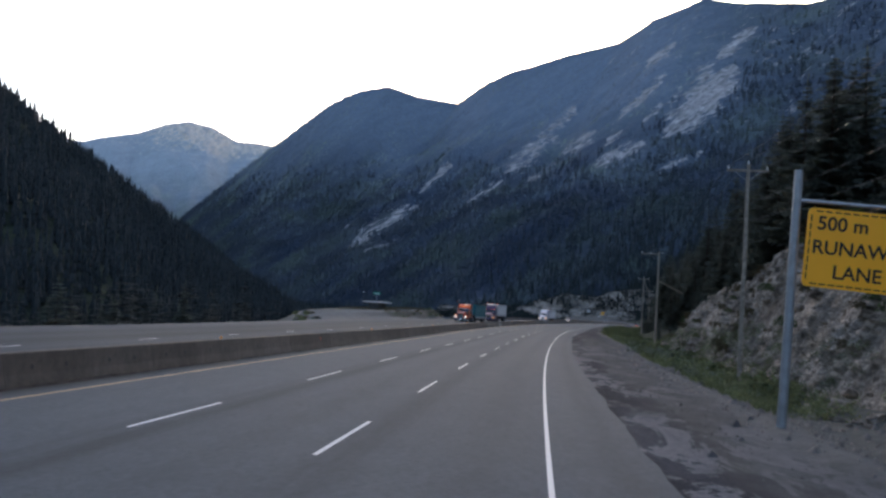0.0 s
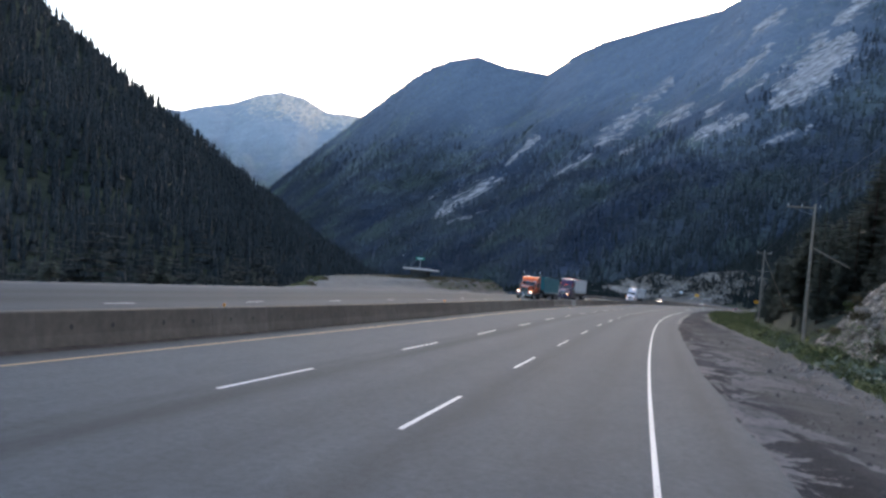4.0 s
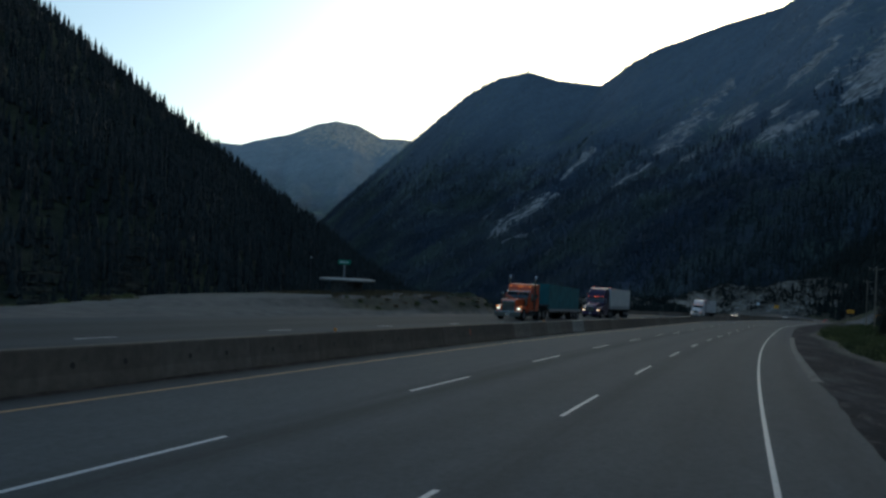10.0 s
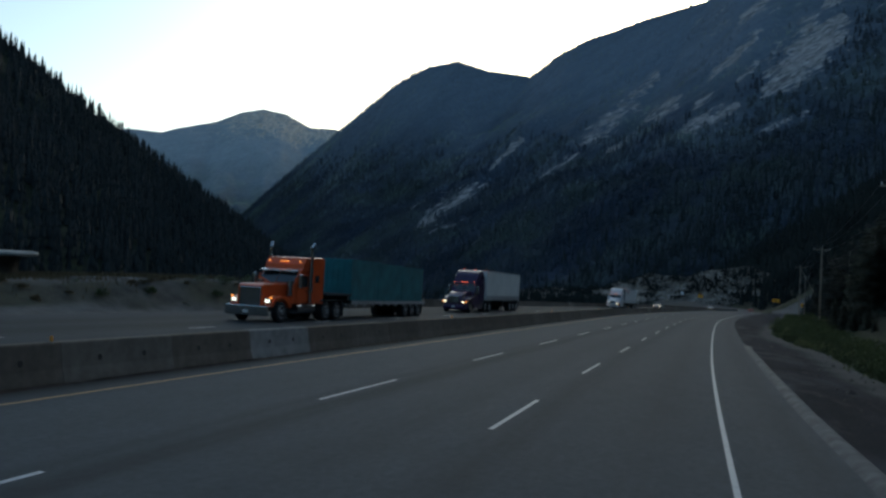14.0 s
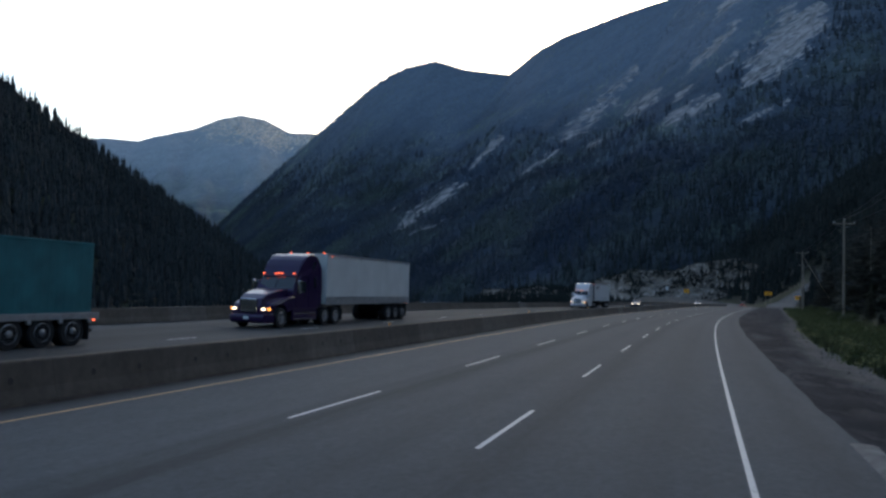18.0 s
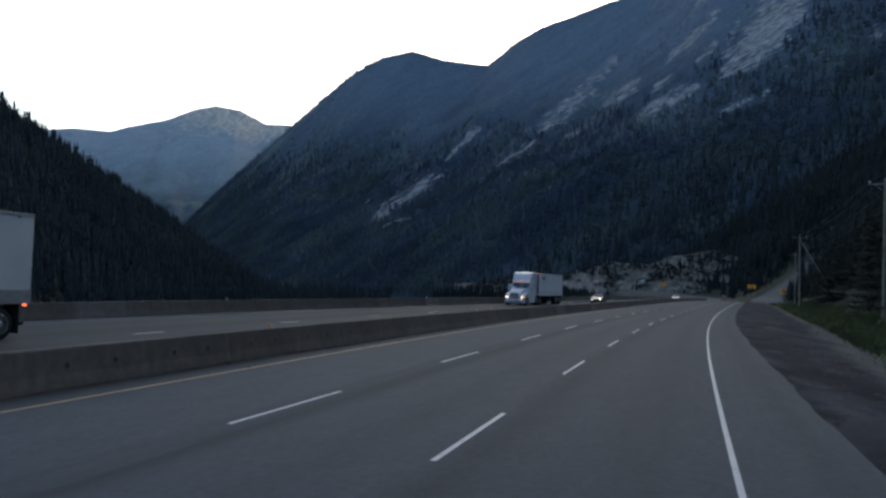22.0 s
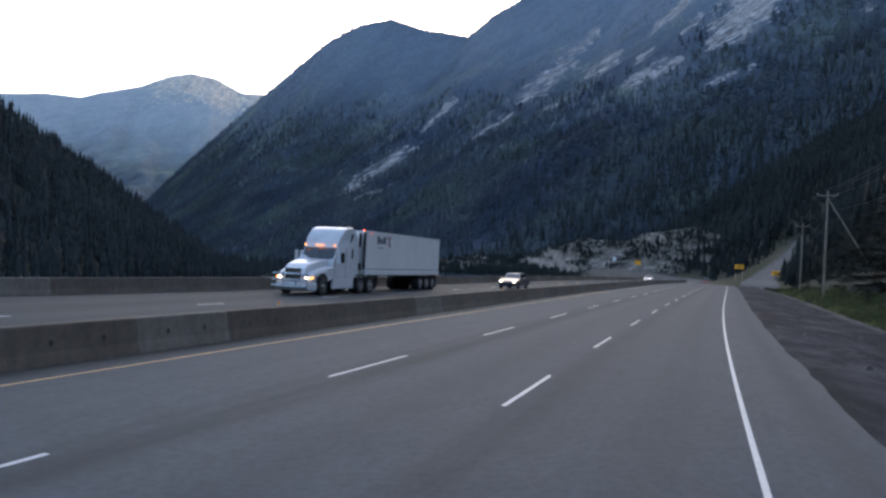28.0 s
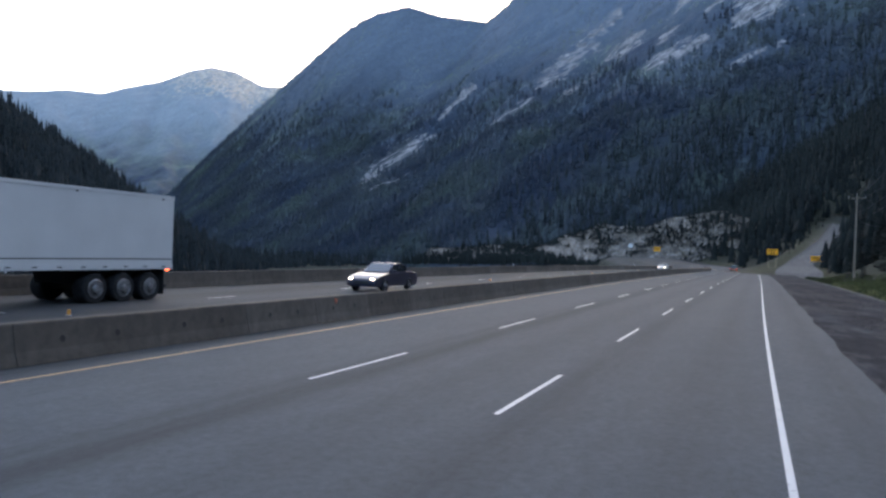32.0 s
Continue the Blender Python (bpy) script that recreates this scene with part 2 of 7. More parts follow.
def mountain_material(name, wood_lo, wood_hi, rock_lo, rock_hi):
    m, nt, b = nodes_of(name, 0.95, 0.1)
    v = coords(nt)
    at = nt.nodes.new("ShaderNodeAttribute")
    at.attribute_name = "rock"
    trees = noise_tex(nt, v, 0.09, 5, 0.7)
    stands = noise_tex(nt, thin_early(nt, v), 0.016, 6, 0.6)
    crag = noise_tex(nt, coords(nt, (1, 1, 0.45)), 0.06, 6, 0.7)
    wood = ramp(nt, trees, [(0.32, wood_lo), (0.68, wood_hi)])
    wood = stand_hues(nt, mix(nt, 0.8, wood, ramp(nt, stands, STANDS), "MULTIPLY"), v)
    rock = ramp(nt, crag, [(0.3, rock_lo), (0.68, rock_hi)])
    rock = mix(nt, 0.8, rock, ramp(nt, noise_tex(nt, thin_early(nt, v), 0.2, 8, 0.75), [(0.4, (0.22, 0.24, 0.28)), (0.58, (1.2, 1.2, 1.2))]), "MULTIPLY")
    edge = add(nt, "ShaderNodeMath")
    edge.operation = "ADD"
    nt.links.new(at.outputs["Fac"], edge.inputs[0])
    turn = nt.nodes.new("ShaderNodeMapping")
    turn.inputs["Rotation"].default_value = (0, radians(38), 0)
    nt.links.new(v, turn.inputs["Vector"])
    thin = nt.nodes.new("ShaderNodeMapping")
    thin.inputs["Scale"].default_value = (0.2, 0.4, 1.0)
    nt.links.new(turn.outputs["Vector"], thin.inputs["Vector"])
    rag = noise_tex(nt, thin.outputs["Vector"], 0.095, 10, 0.78)
    sub = add(nt, "ShaderNodeMapRange")
    for k, val in (("From Min", 0.36), ("From Max", 0.64), ("To Min", -1.2), ("To Max", 0.34)):
        sub.inputs[k].default_value = val
    nt.links.new(rag, sub.inputs["Value"])
    nt.links.new(sub.outputs["Result"], edge.inputs[1])
    f = ramp(nt, edge.outputs[0], [(0.46, (0, 0, 0)), (0.53, (1, 1, 1))])
    # woods grow paler with this value: haze put into the colour
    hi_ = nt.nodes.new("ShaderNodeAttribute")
    hi_.attribute_name = "haze_pale"
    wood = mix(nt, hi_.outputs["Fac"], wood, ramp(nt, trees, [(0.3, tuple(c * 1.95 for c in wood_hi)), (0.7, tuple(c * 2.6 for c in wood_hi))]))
    wood = mix(nt, 0.25, wood, ramp(nt, noise_tex(nt, thin_early(nt, v), 0.035, 8, 0.7), [(0.36, (0.62, 0.64, 0.68)), (0.64, (1.3, 1.28, 1.24))]), "MULTIPLY")
    nt.links.new(mix(nt, f, wood, rock), b.inputs["Base Color"])
    bump(nt, b, trees, 0.3, 5.0)
    return m


def rock_material(name, lo, mid_, hi, block=1.0):
    m, nt, b = nodes_of(name, 0.92, 0.25)
    v = coords(nt)
    big = noise_tex(nt, v, 0.22, 6, 0.6)
    mid = noise_tex(nt, v, 1.4, 8, 0.72)
    col = ramp(nt, mid, [(0.3, lo), (0.5, mid_), (0.7, hi)])
    col = mix(nt, 0.7, col, ramp(nt, big, [(0.35, (0.5, 0.46, 0.44)), (0.65, (1.3, 1.26, 1.25))]), "MULTIPLY")
    rust = ramp(nt, noise_tex(nt, v, 0.5, 5, 0.65), [(0.46, (0, 0, 0)), (0.62, (0.75, 0.75, 0.75))])
    col = mix(nt, rust, col, (0.21, 0.16, 0.115))
    # angular blocks, each with its own shade
    for size, lo_, hi_ in ((0.8, 0.68, 1.3), (2.6, 0.7, 1.32), (5.5, 0.78, 1.25)):
        tilt = nt.nodes.new("ShaderNodeMapping")
        tilt.inputs["Rotation"].default_value = (0.25, -0.35, 0.3)
        tilt.inputs["Scale"].default_value = (0.75, 0.75, 1.5)
        nt.links.new(v, tilt.inputs["Vector"])
        bl = add(nt, "ShaderNodeTexVoronoi", Scale=size * block)
        bl.distance = "CHEBYCHEV"
        nt.links.new(tilt.outputs["Vector"], bl.inputs["Vector"])
        sep = nt.nodes.new("ShaderNodeSeparateColor")
        nt.links.new(bl.outputs["Color"], sep.inputs["Color"])
        col = mix(nt, 0.9, col, ramp(nt, sep.outputs[0], [(0.1, (lo_,) * 3), (0.9, (hi_,) * 3)]), "MULTIPLY")
    heights = []
    for size, turn_ in ((0.8, 0.45), (2.2, -0.3)):
        r1 = nt.nodes.new("ShaderNodeMapping")
        r1.inputs["Rotation"].default_value = (turn_, turn_ * 0.7, 0.2)
        nt.links.new(v, r1.inputs["Vector"])
        s1 = nt.nodes.new("ShaderNodeMapping")
        s1.inputs["Scale"].default_value = (0.8, 0.8, 1.7)
        nt.links.new(r1.outputs["Vector"], s1.inputs["Vector"])
        wob = nt.nodes.new("ShaderNodeMix")
        wob.data_type = "VECTOR"
        wob.inputs["Factor"].default_value = 0.22
        nz_ = add(nt, "ShaderNodeTexNoise", Scale=1.2, Detail=4.0)
        nt.links.new(s1.outputs["Vector"], nz_.inputs["Vector"])
        nt.links.new(s1.outputs["Vector"], wob.inputs[4])
        nt.links.new(nz_.outputs["Color"], wob.inputs[5])
        vo = add(nt, "ShaderNodeTexVoronoi", Scale=size)
        vo.feature = "DISTANCE_TO_EDGE"
        nt.links.new(wob.outputs[1], vo.inputs["Vector"])
        crack = ramp(nt, vo.outputs["Distance"], [(0.0, (0.28, 0.27, 0.26)), (0.05, (0.8, 0.8, 0.8)), (0.12, (1, 1, 1))])
        col = mix(nt, 0.4, col, crack, "MULTIPLY")
        heights.append(crack)
    nt.links.new(col, b.inputs["Base Color"])
    hsum = mix(nt, 0.6, noise_tex(nt, v, 4.0, 6, 0.7), heights[1], "MULTIPLY")
    bump(nt, b, hsum, 0.9, 0.15)
    return m


def leaf_material(name, lo, hi, scale=0.6, spread=1.0, stands=False, thin=0.0):
    m, nt, b = nodes_of(name, 0.85, 0.15)
    geo = nt.nodes.new("ShaderNodeNewGeometry")
    f = noise_tex(nt, coords(nt), scale, 4)
    col = ramp(nt, f, [(0.3, lo), (0.7, hi)])
    col = mix(nt, 0.7, col, ramp(nt, geo.outputs["Random Per Island"], [(0.0, (1 - 0.45 * spread, 1 - 0.4 * spread, 1 - 0.4 * spread)), (1.0, (1 + 0.4 * spread, 1 + 0.3 * spread, 1 + 0.2 * spread))]), "MULTIPLY")
    if stands:
        col = mix(nt, 0.8, col, ramp(nt, noise_tex(nt, thin_early(nt, coords(nt)), 0.016, 6, 0.6), STANDS), "MULTIPLY")
        col = stand_hues(nt, col, coords(nt))
    nt.links.new(col, b.inputs["Base Color"])
    if thin:
        back, both = nt.nodes.new("ShaderNodeBsdfTranslucent"), nt.nodes.new("ShaderNodeMixShader")
        both.inputs["Fac"].default_value = thin
        nt.links.new(col, back.inputs["Color"])
        nt.links.new(b.outputs["BSDF"], both.inputs[1])
        nt.links.new(back.outputs["BSDF"], both.inputs[2])
        nt.links.new(both.outputs["Shader"], nt.nodes["Material Output"].inputs["Surface"])
    return m


M_ROAD = asphalt_material("asphalt_down", 0.058)
M_ROAD2 = asphalt_material("asphalt_up", 0.04)
M_WHITE = paint_material("white_road_paint", (0.41, 0.42, 0.43))
M_YELLOW = paint_material("yellow_road_paint", (0.42, 0.25, 0.1))
M_CONC = concrete_material()
M_GROUND = ground_material()
# blue wood tones stand in for the haze before the mountain
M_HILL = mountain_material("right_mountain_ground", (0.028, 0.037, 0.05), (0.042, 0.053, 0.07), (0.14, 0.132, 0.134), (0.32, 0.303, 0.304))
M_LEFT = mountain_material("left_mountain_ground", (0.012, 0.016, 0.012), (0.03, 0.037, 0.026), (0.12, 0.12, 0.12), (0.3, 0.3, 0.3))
# woods paled for distance haze; warm pale rock stands for sun on the top
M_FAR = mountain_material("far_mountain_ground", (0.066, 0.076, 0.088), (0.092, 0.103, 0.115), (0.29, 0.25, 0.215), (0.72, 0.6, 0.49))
M_CUT = rock_material("cut_rock", (0.13, 0.106, 0.085), (0.245, 0.204, 0.166), (0.4, 0.34, 0.283))
M_BLUFF = rock_material("pale_bluff_rock", (0.085, 0.077, 0.069), (0.225, 0.204, 0.182), (0.44, 0.4, 0.36), 0.22)
M_FIR = leaf_material("fir_needles", (0.054, 0.063, 0.054), (0.122, 0.136, 0.112), thin=0.5)
# darker copy of the fir needles, with the wood's shade in its colour
M_FIR_SHADED = leaf_material("shaded_fir_needles", (0.02, 0.025, 0.024), (0.045, 0.052, 0.046), 0.3, 0.8, thin=0.3)
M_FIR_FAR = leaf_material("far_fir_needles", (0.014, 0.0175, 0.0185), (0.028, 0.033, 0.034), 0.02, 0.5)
# nearer firs of the flank: darker tone with less haze painted in
M_FIR_LIGHT_HAZE = leaf_material("lightly_hazed_fir_needles", (0.015, 0.02, 0.0225), (0.027, 0.0345, 0.0375), 0.02, 0.35)
# near-black copy of the needles: deep shade painted into the colour
M_FIR_DEEP_SHADE = leaf_material("deep_shaded_fir_needles", (0.008, 0.0105, 0.0105), (0.02, 0.025, 0.023), 0.02, 0.6)
# needles blued for haze, the upper ones paled further
M_FIR_HAZE = leaf_material("hazed_mountain_fir_needles", (0.029, 0.038, 0.05), (0.043, 0.055, 0.069), 0.012, 0.3, True)
M_FIR_HIGH = leaf_material("haze_paled_fir_needles", (0.078, 0.094, 0.112), (0.115, 0.138, 0.16), 0.008, 0.3, True)
M_BARK = plain("fir_bark", (0.07, 0.055, 0.045), 0.95, 0.1, vary=0.4, scale=8, bumpy=0.5)
M_DEAD = plain("bleached_dead_wood", (0.3, 0.29, 0.27), 0.95, 0.1, vary=0.3)
M_GRASS = leaf_material("roadside_grass", (0.027, 0.035, 0.018), (0.07, 0.08, 0.04), 0.4, thin=0.25)
M_WEED = leaf_material("olive_weeds", (0.07, 0.085, 0.04), (0.2, 0.215, 0.11), 0.5, thin=0.4)
M_BUSH = leaf_material("bush_leaves", (0.035, 0.052, 0.022), (0.1, 0.118, 0.055), 0.5, thin=0.4)
M_PORCELAIN = plain("white_porcelain", (0.7, 0.7, 0.68), 0.3, 0.5)
M_POLE = plain("weathered_pole_wood", (0.235, 0.195, 0.155), 0.95, 0.15, vary=0.35, scale=5, bumpy=0.4)
M_STEEL = plain("galvanised_steel", (0.3, 0.31, 0.32), 0.55, 0.5, 0.7, vary=0.2)
M_SIGN = plain("amber_sign_sheet", (0.98, 0.4, 0.012), 0.5, 0.4, vary=0.06, scale=1.0)
M_SIGNBACK = plain("sign_back_aluminium", (0.4, 0.4, 0.41), 0.5, 0.5, 0.8)
M_INK = plain("black_sign_ink", (0.02, 0.018, 0.016), 0.6, 0.3)
M_GREEN = plain("green_sign_sheet", (0.02, 0.2, 0.13), 0.5, 0.4, vary=0.08)
M_WIRE = plain("dark_cable", (0.05, 0.05, 0.055), 0.6, 0.3)


# ---------- the road line ----------
KNOTS = [-400, -28.5, 0.0, 28.5, 57.0, 85.5, 114.0, 142.5, 171.0, 199.5, 228.0, 256.5, 285.0, 313.5, 342.0, 370.5, 399.0, 427.5, 456.0, 520.0, 640.0, 700.0, 1600.0]
BENDS = [0.0003744, 0.0003744, 0.0006682, 0.0008556, 0.0006178, 0.0011651, 0.0008763, 0.0002369, 0.0007305, 0.0011014, 0.0006902, 0.0003946, 2.43e-05, -6.87e-05, -0.0001003, -0.000105, -0.0001046, -0.0001045, -0.0006, -0.0014, -0.0014, 0.0, 0.0]
FALLS = [-0.03, -0.0582, -0.04977, -0.04819, -0.0409, -0.04181, -0.04412, -0.04073, -0.03956, -0.04413, -0.04378, -0.04058, -0.04125, -0.04423, -0.04677, -0.04845, -0.04941, -0.04977, -0.04954, -0.045, -0.03, -0.01, 0.0]
LANE = 3.62
GS = np.arange(-400, 1600.5, 0.5)
_h = np.cumsum(np.interp(GS, KNOTS, BENDS)) * 0.5
_h -= np.interp(0, GS, _h)
_x, _y, _z = np.cumsum(np.sin(_h)) * 0.5, np.cumsum(np.cos(_h)) * 0.5, np.cumsum(np.interp(GS, KNOTS, FALLS)) * 0.5
_x -= np.interp(0, GS, _x)
_y -= np.interp(0, GS, _y)
_z -= np.interp(0, GS, _z)


def road_point(s, d, h=0.0):
    """World points s metres along the right edge line, d metres to its left, h above the road (arrays or numbers)."""
    x, y, z, a = (np.interp(s, GS, v) for v in (_x, _y, _z, _h))
    return np.stack(np.broadcast_arrays(x - d * np.cos(a), y + d * np.sin(a), z + h), -1)


def road_pose(s, d, h=0.0, turn=0.0, grade=True):
    """A pose on the road whose +y runs along it."""
    a, g = np.interp(s, GS, _h), np.interp(s, KNOTS, FALLS)
    p = road_point(s, d, h)
    return Matrix.Translation(Vector(p.tolist())) @ Euler((math.atan(g) if grade else 0, 0, -a)).to_matrix().to_4x4() @ pose(0, 0, 0, 0, 0, turn)


def road_sd(x, y):
    """The s and d of world points (arrays), by the road's nearest point."""
    x, y = np.asarray(x, float), np.asarray(y, float)
    s = np.interp(y, _y, GS)
    for _ in range(4):
        px, py, a = (np.interp(s, GS, v) for v in (_x, _y, _h))
        s = s + (x - px) * np.sin(a) + (y - py) * np.cos(a)
    px, py, a = (np.interp(s, GS, v) for v in (_x, _y, _h))
    return s, -(x - px) * np.cos(a) + (y - py) * np.sin(a)


# ---------- helpers for meshes ----------
def mesh_of(name, verts, faces, mats, smooth=False):
    me = bpy.data.meshes.new(name)
    me.from_pydata(np.asarray(verts).tolist() if not isinstance(verts, list) else verts, [], faces if isinstance(faces, list) else faces.tolist())
    for mt in mats if isinstance(mats, (list, tuple)) else [mats]:
        me.materials.append(mt)
    if smooth:
        me.polygons.foreach_set("use_smooth", [True] * len(me.polygons))
    me.update()
    return me


def bulk(name, verts, tris, mat, smooth=False):
    """One mesh of triangles straight from arrays."""
    me = bpy.data.meshes.new(name)
    nv, nt_ = len(verts), len(tris)
    me.vertices.add(nv)
    me.vertices.foreach_set("co", np.ascontiguousarray(verts, dtype=np.float32).ravel())
    me.loops.add(nt_ * 3)
    me.loops.foreach_set("vertex_index", np.ascontiguousarray(tris, dtype=np.int32).ravel())
    me.polygons.add(nt_)
    me.polygons.foreach_set("loop_start", np.arange(0, nt_ * 3, 3, dtype=np.int32))
    me.materials.append(mat)
    if smooth:
        me.polygons.foreach_set("use_smooth", np.ones(nt_, dtype=bool))
    me.update(calc_edges=True)
    me.validate()
    return me


def grid_mesh(name, P, mat, smooth=True):
    """A mesh from an (n, m, 3) array of points."""
    n, m = P.shape[:2]
    i = (np.arange(n - 1)[:, None] * m + np.arange(m - 1)[None, :]).ravel()
    t = np.concatenate([np.stack([i, i + m, i + m + 1], 1), np.stack([i, i + m + 1, i + 1], 1)])
    return bulk(name, P.reshape(-1, 3), t, mat, smooth)


def attribute(me, name, values):
    a = me.attributes.new(name, "FLOAT", "POINT")
    a.data.foreach_set("value", np.ascontiguousarray(values, dtype=np.float32).ravel())


def part(name, bm, material, parent=None, label=""):
    """Links a bmesh as one mesh object under a thing."""
    me = bpy.data.meshes.new(name)
    bm.to_mesh(me)
    bm.free()
    me.materials.append(material)
    ob = new(name, me)
    if parent:
        ob.parent = parent
    if label:
        ob["label"] = label
    return ob


def box(bm, lo, hi, bevel=0.0):
    made = bmesh.ops.create_cube(bm, size=1.0)["verts"]
    c, s = [(a + b) / 2 for a, b in zip(lo, hi)], [b - a for a, b in zip(lo, hi)]
    for v in made:
        v.co = Vector([v.co[k] * s[k] + c[k] for k in range(3)])
    if bevel:
        es = list({e for v in made for e in v.link_edges})
        bmesh.ops.bevel(bm, geom=es, offset=bevel, segments=2, affect="EDGES", profile=0.5)
    return bm


def rod(bm, a, b, r0, r1=None, n=10, caps=True):
    a, b = Vector(a), Vector(b)
    r1 = r0 if r1 is None else r1
    q = (b - a).to_track_quat("Z", "Y")
    rings = []
    for c, r in ((a, r0), (b, r1)):
        rings.append([bm.verts.new(c + q @ Vector((r * math.cos(k * math.tau / n), r * math.sin(k * math.tau / n), 0))) for k in range(n)])
    for k in range(n):
        bm.faces.new((rings[0][k], rings[0][(k + 1) % n], rings[1][(k + 1) % n], rings[1][k]))
    if caps:
        bm.faces.new(rings[0][::-1])
        bm.faces.new(rings[1])
    return bm


def fractal(x, y, scale, octaves=4, seed=0.0, z=0.0):
    """Smooth value noise on arrays, about -1 to 1."""
    out, amp, tot = np.zeros(np.broadcast(x, y).shape), 1.0, 0.0
    for o in range(octaves):
        f = 2.0**o / scale
        u, v = x * f + 17.3 * o + seed, y * f + 9.1 * o - seed * 0.7
        iu, iv = np.floor(u), np.floor(v)
        fu, fv = u - iu, v - iv
        fu, fv = fu * fu * (3 - 2 * fu), fv * fv * (3 - 2 * fv)

        def h(a, b):
            w = np.sin(a * 127.1 + b * 311.7 + seed * 13.7) * 43758.5453
            return (w - np.floor(w)) * 2 - 1

        out += amp * ((h(iu, iv) * (1 - fu) + h(iu + 1, iv) * fu) * (1 - fv) + (h(iu, iv + 1) * (1 - fu) + h(iu + 1, iv + 1) * fu) * fv)
        tot += amp
        amp *= 0.5
    return out / tot


def sstep(a, b, x):
    t = np.clip((np.asarray(x, float) - a) / (b - a), 0, 1)
    return t * t * (3 - 2 * t)


# ---------- ground ----------
CUT_FROM, CUT_TO = -60.0, 92.0


def cut_top(s):
    """Height of the rock cut's brow above the road."""
    return np.interp(s, [-60, 0, 32, 55, 78, 92, 101], [12.5, 11.4, 9.8, 8.0, 6.2, 4.2, 1.2])


def veg_edge(s):
    """Where the plants of the verge begin, as d."""
    return np.interp(s, [0, 22, 60, 100, 116, 137, 148, 162, 190, 227, 300], [-6.3, -6.8, -7.4, -6.6, -5.2, -5.7, -4.6, -4.6, -6.2, -8.4, -8.4])


def ramp_centre(y):
    """x and z of the runaway lane's middle at a world y."""
    r = road_point(388.0, -7.0)
    ys = [r[1], 470.0, 560.0, 650.0, 790.0]
    return np.interp(y, ys, [r[0], 79.5, 112.0, 143.0, 192.0]), np.interp(y, ys, [r[2] - 0.1, -19.3, -13.5, -5.5, 4.0])


def terrace(s):
    """Height above the road of the level pull-out that the road falls away from."""
    return np.interp(s, [60, 84, 100, 112, 132, 145], [0.0, 0.0, 0.3, 0.85, 1.6, 1.7])


def bank_foot(s):
    """Where the eroded bank below the pull-out begins, as d."""
    return np.interp(s, [90, 104, 115, 127, 145], [37.0, 33.6, 31.0, 29.6, 29.4])


def ground_height(s, d):
    """Height of the ground over the road's own level at s, d."""
    h = np.full(np.broadcast(s, d).shape, -0.06)
    n = fractal(s, d, 9.0, 4, 3.0)
    cut = sstep(CUT_FROM - 30, CUT_FROM, s) * (1 - sstep(CUT_TO - 14, CUT_TO + 8, s))
    # verge and ditch
    h = h - 0.12 * sstep(-3.0, -7.0, d) + 0.07 * n * sstep(-2.0, -5.0, d) * sstep(-14, -6, d)
    ve = veg_edge(s)
    h = h + cut * (0.13 + 0.1 * n) * np.exp(-(((d - ve - 0.25) / 0.55) ** 2))
    h = h - 0.45 * (1 - cut) * sstep(-6.8, -10.5, d) - (0.45 + 0.55 * sstep(2, 22, s)) * cut * sstep(ve - 0.1, ve - 2.6, d) + 0.45 * cut * sstep(-11.6, -13.2, d)
    # hillside
    up = np.maximum(0, -12.5 - d)
    hill = 0.5 * up + 0.1 * np.maximum(0, up - 12) + 1.5 * fractal(s, d, 30.0, 4, 5.0) * sstep(0, 14, up)
    crag = (cut_top(s) + 0.2) * sstep(-15.6, -19.6, d) - 2.4 * sstep(-13.4, -14.6, d) * (1 - sstep(-17.0, -19.4, d)) + 0.5 * np.maximum(0, -18.8 - d)
    h = h + hill * (1 - cut) + crag * cut
    # valley side
    over = np.maximum(0, d - 31.0)
    fall = -0.42 * np.minimum(over, 60) - 0.05 * np.maximum(0, over - 60) + 1.2 * fractal(s, d, 26.0, 4, 8.0) * sstep(2, 20, over)
    lot = sstep(20, 60, s) * (1 - sstep(139, 144.5, s + 0.12 * (d - 34) + 0.5 * n))
    mound = lot * ((terrace(s) - 0.04 * np.maximum(0, d - 36)) * sstep(0, 2.3, d - bank_foot(s) + 0.7 * n) + 0.3 * sstep(29, 31, d) * sstep(85, 105, s) + 0.08 * n * sstep(30, 34, d))
    rim = np.interp(s, [0, 58, 70, 80, 92, 104, 116], [30.4, 30.4, 31.0, 33.8, 40.0, 46.0, 48.5]) + 0.5 * fractal(s, 0 * s, 9.0, 3)
    lot_edge = sstep(0, 8, d - rim)
    fall_lot = -0.42 * np.minimum(np.maximum(0, d - rim - 1), 60)
    h = h + (1 - lot) * fall + lot * (mound * (1 - lot_edge) + fall_lot)
    return h


ss = np.concatenate([np.arange(-260, -60, 10.0), np.arange(-60, 130, 0.8), np.arange(130, 300, 1.6), np.arange(300, 560, 3.0), np.arange(560, 1300, 14.0)])
dd = np.concatenate([np.arange(-520, -120, 25.0), np.arange(-120, -34, 5.0), np.arange(-34, -14, 1.2), np.arange(-14, -1.5, 0.35), np.array([-1.4, 0, 6, 12, 20, 27]), np.arange(28.5, 62, 0.9), np.arange(62, 130, 6.0), np.arange(130, 700, 30.0)])
SS, DD = np.meshgrid(ss, dd, indexing="ij")
HH = ground_height(SS, DD)
GP = road_point(SS, DD, HH)
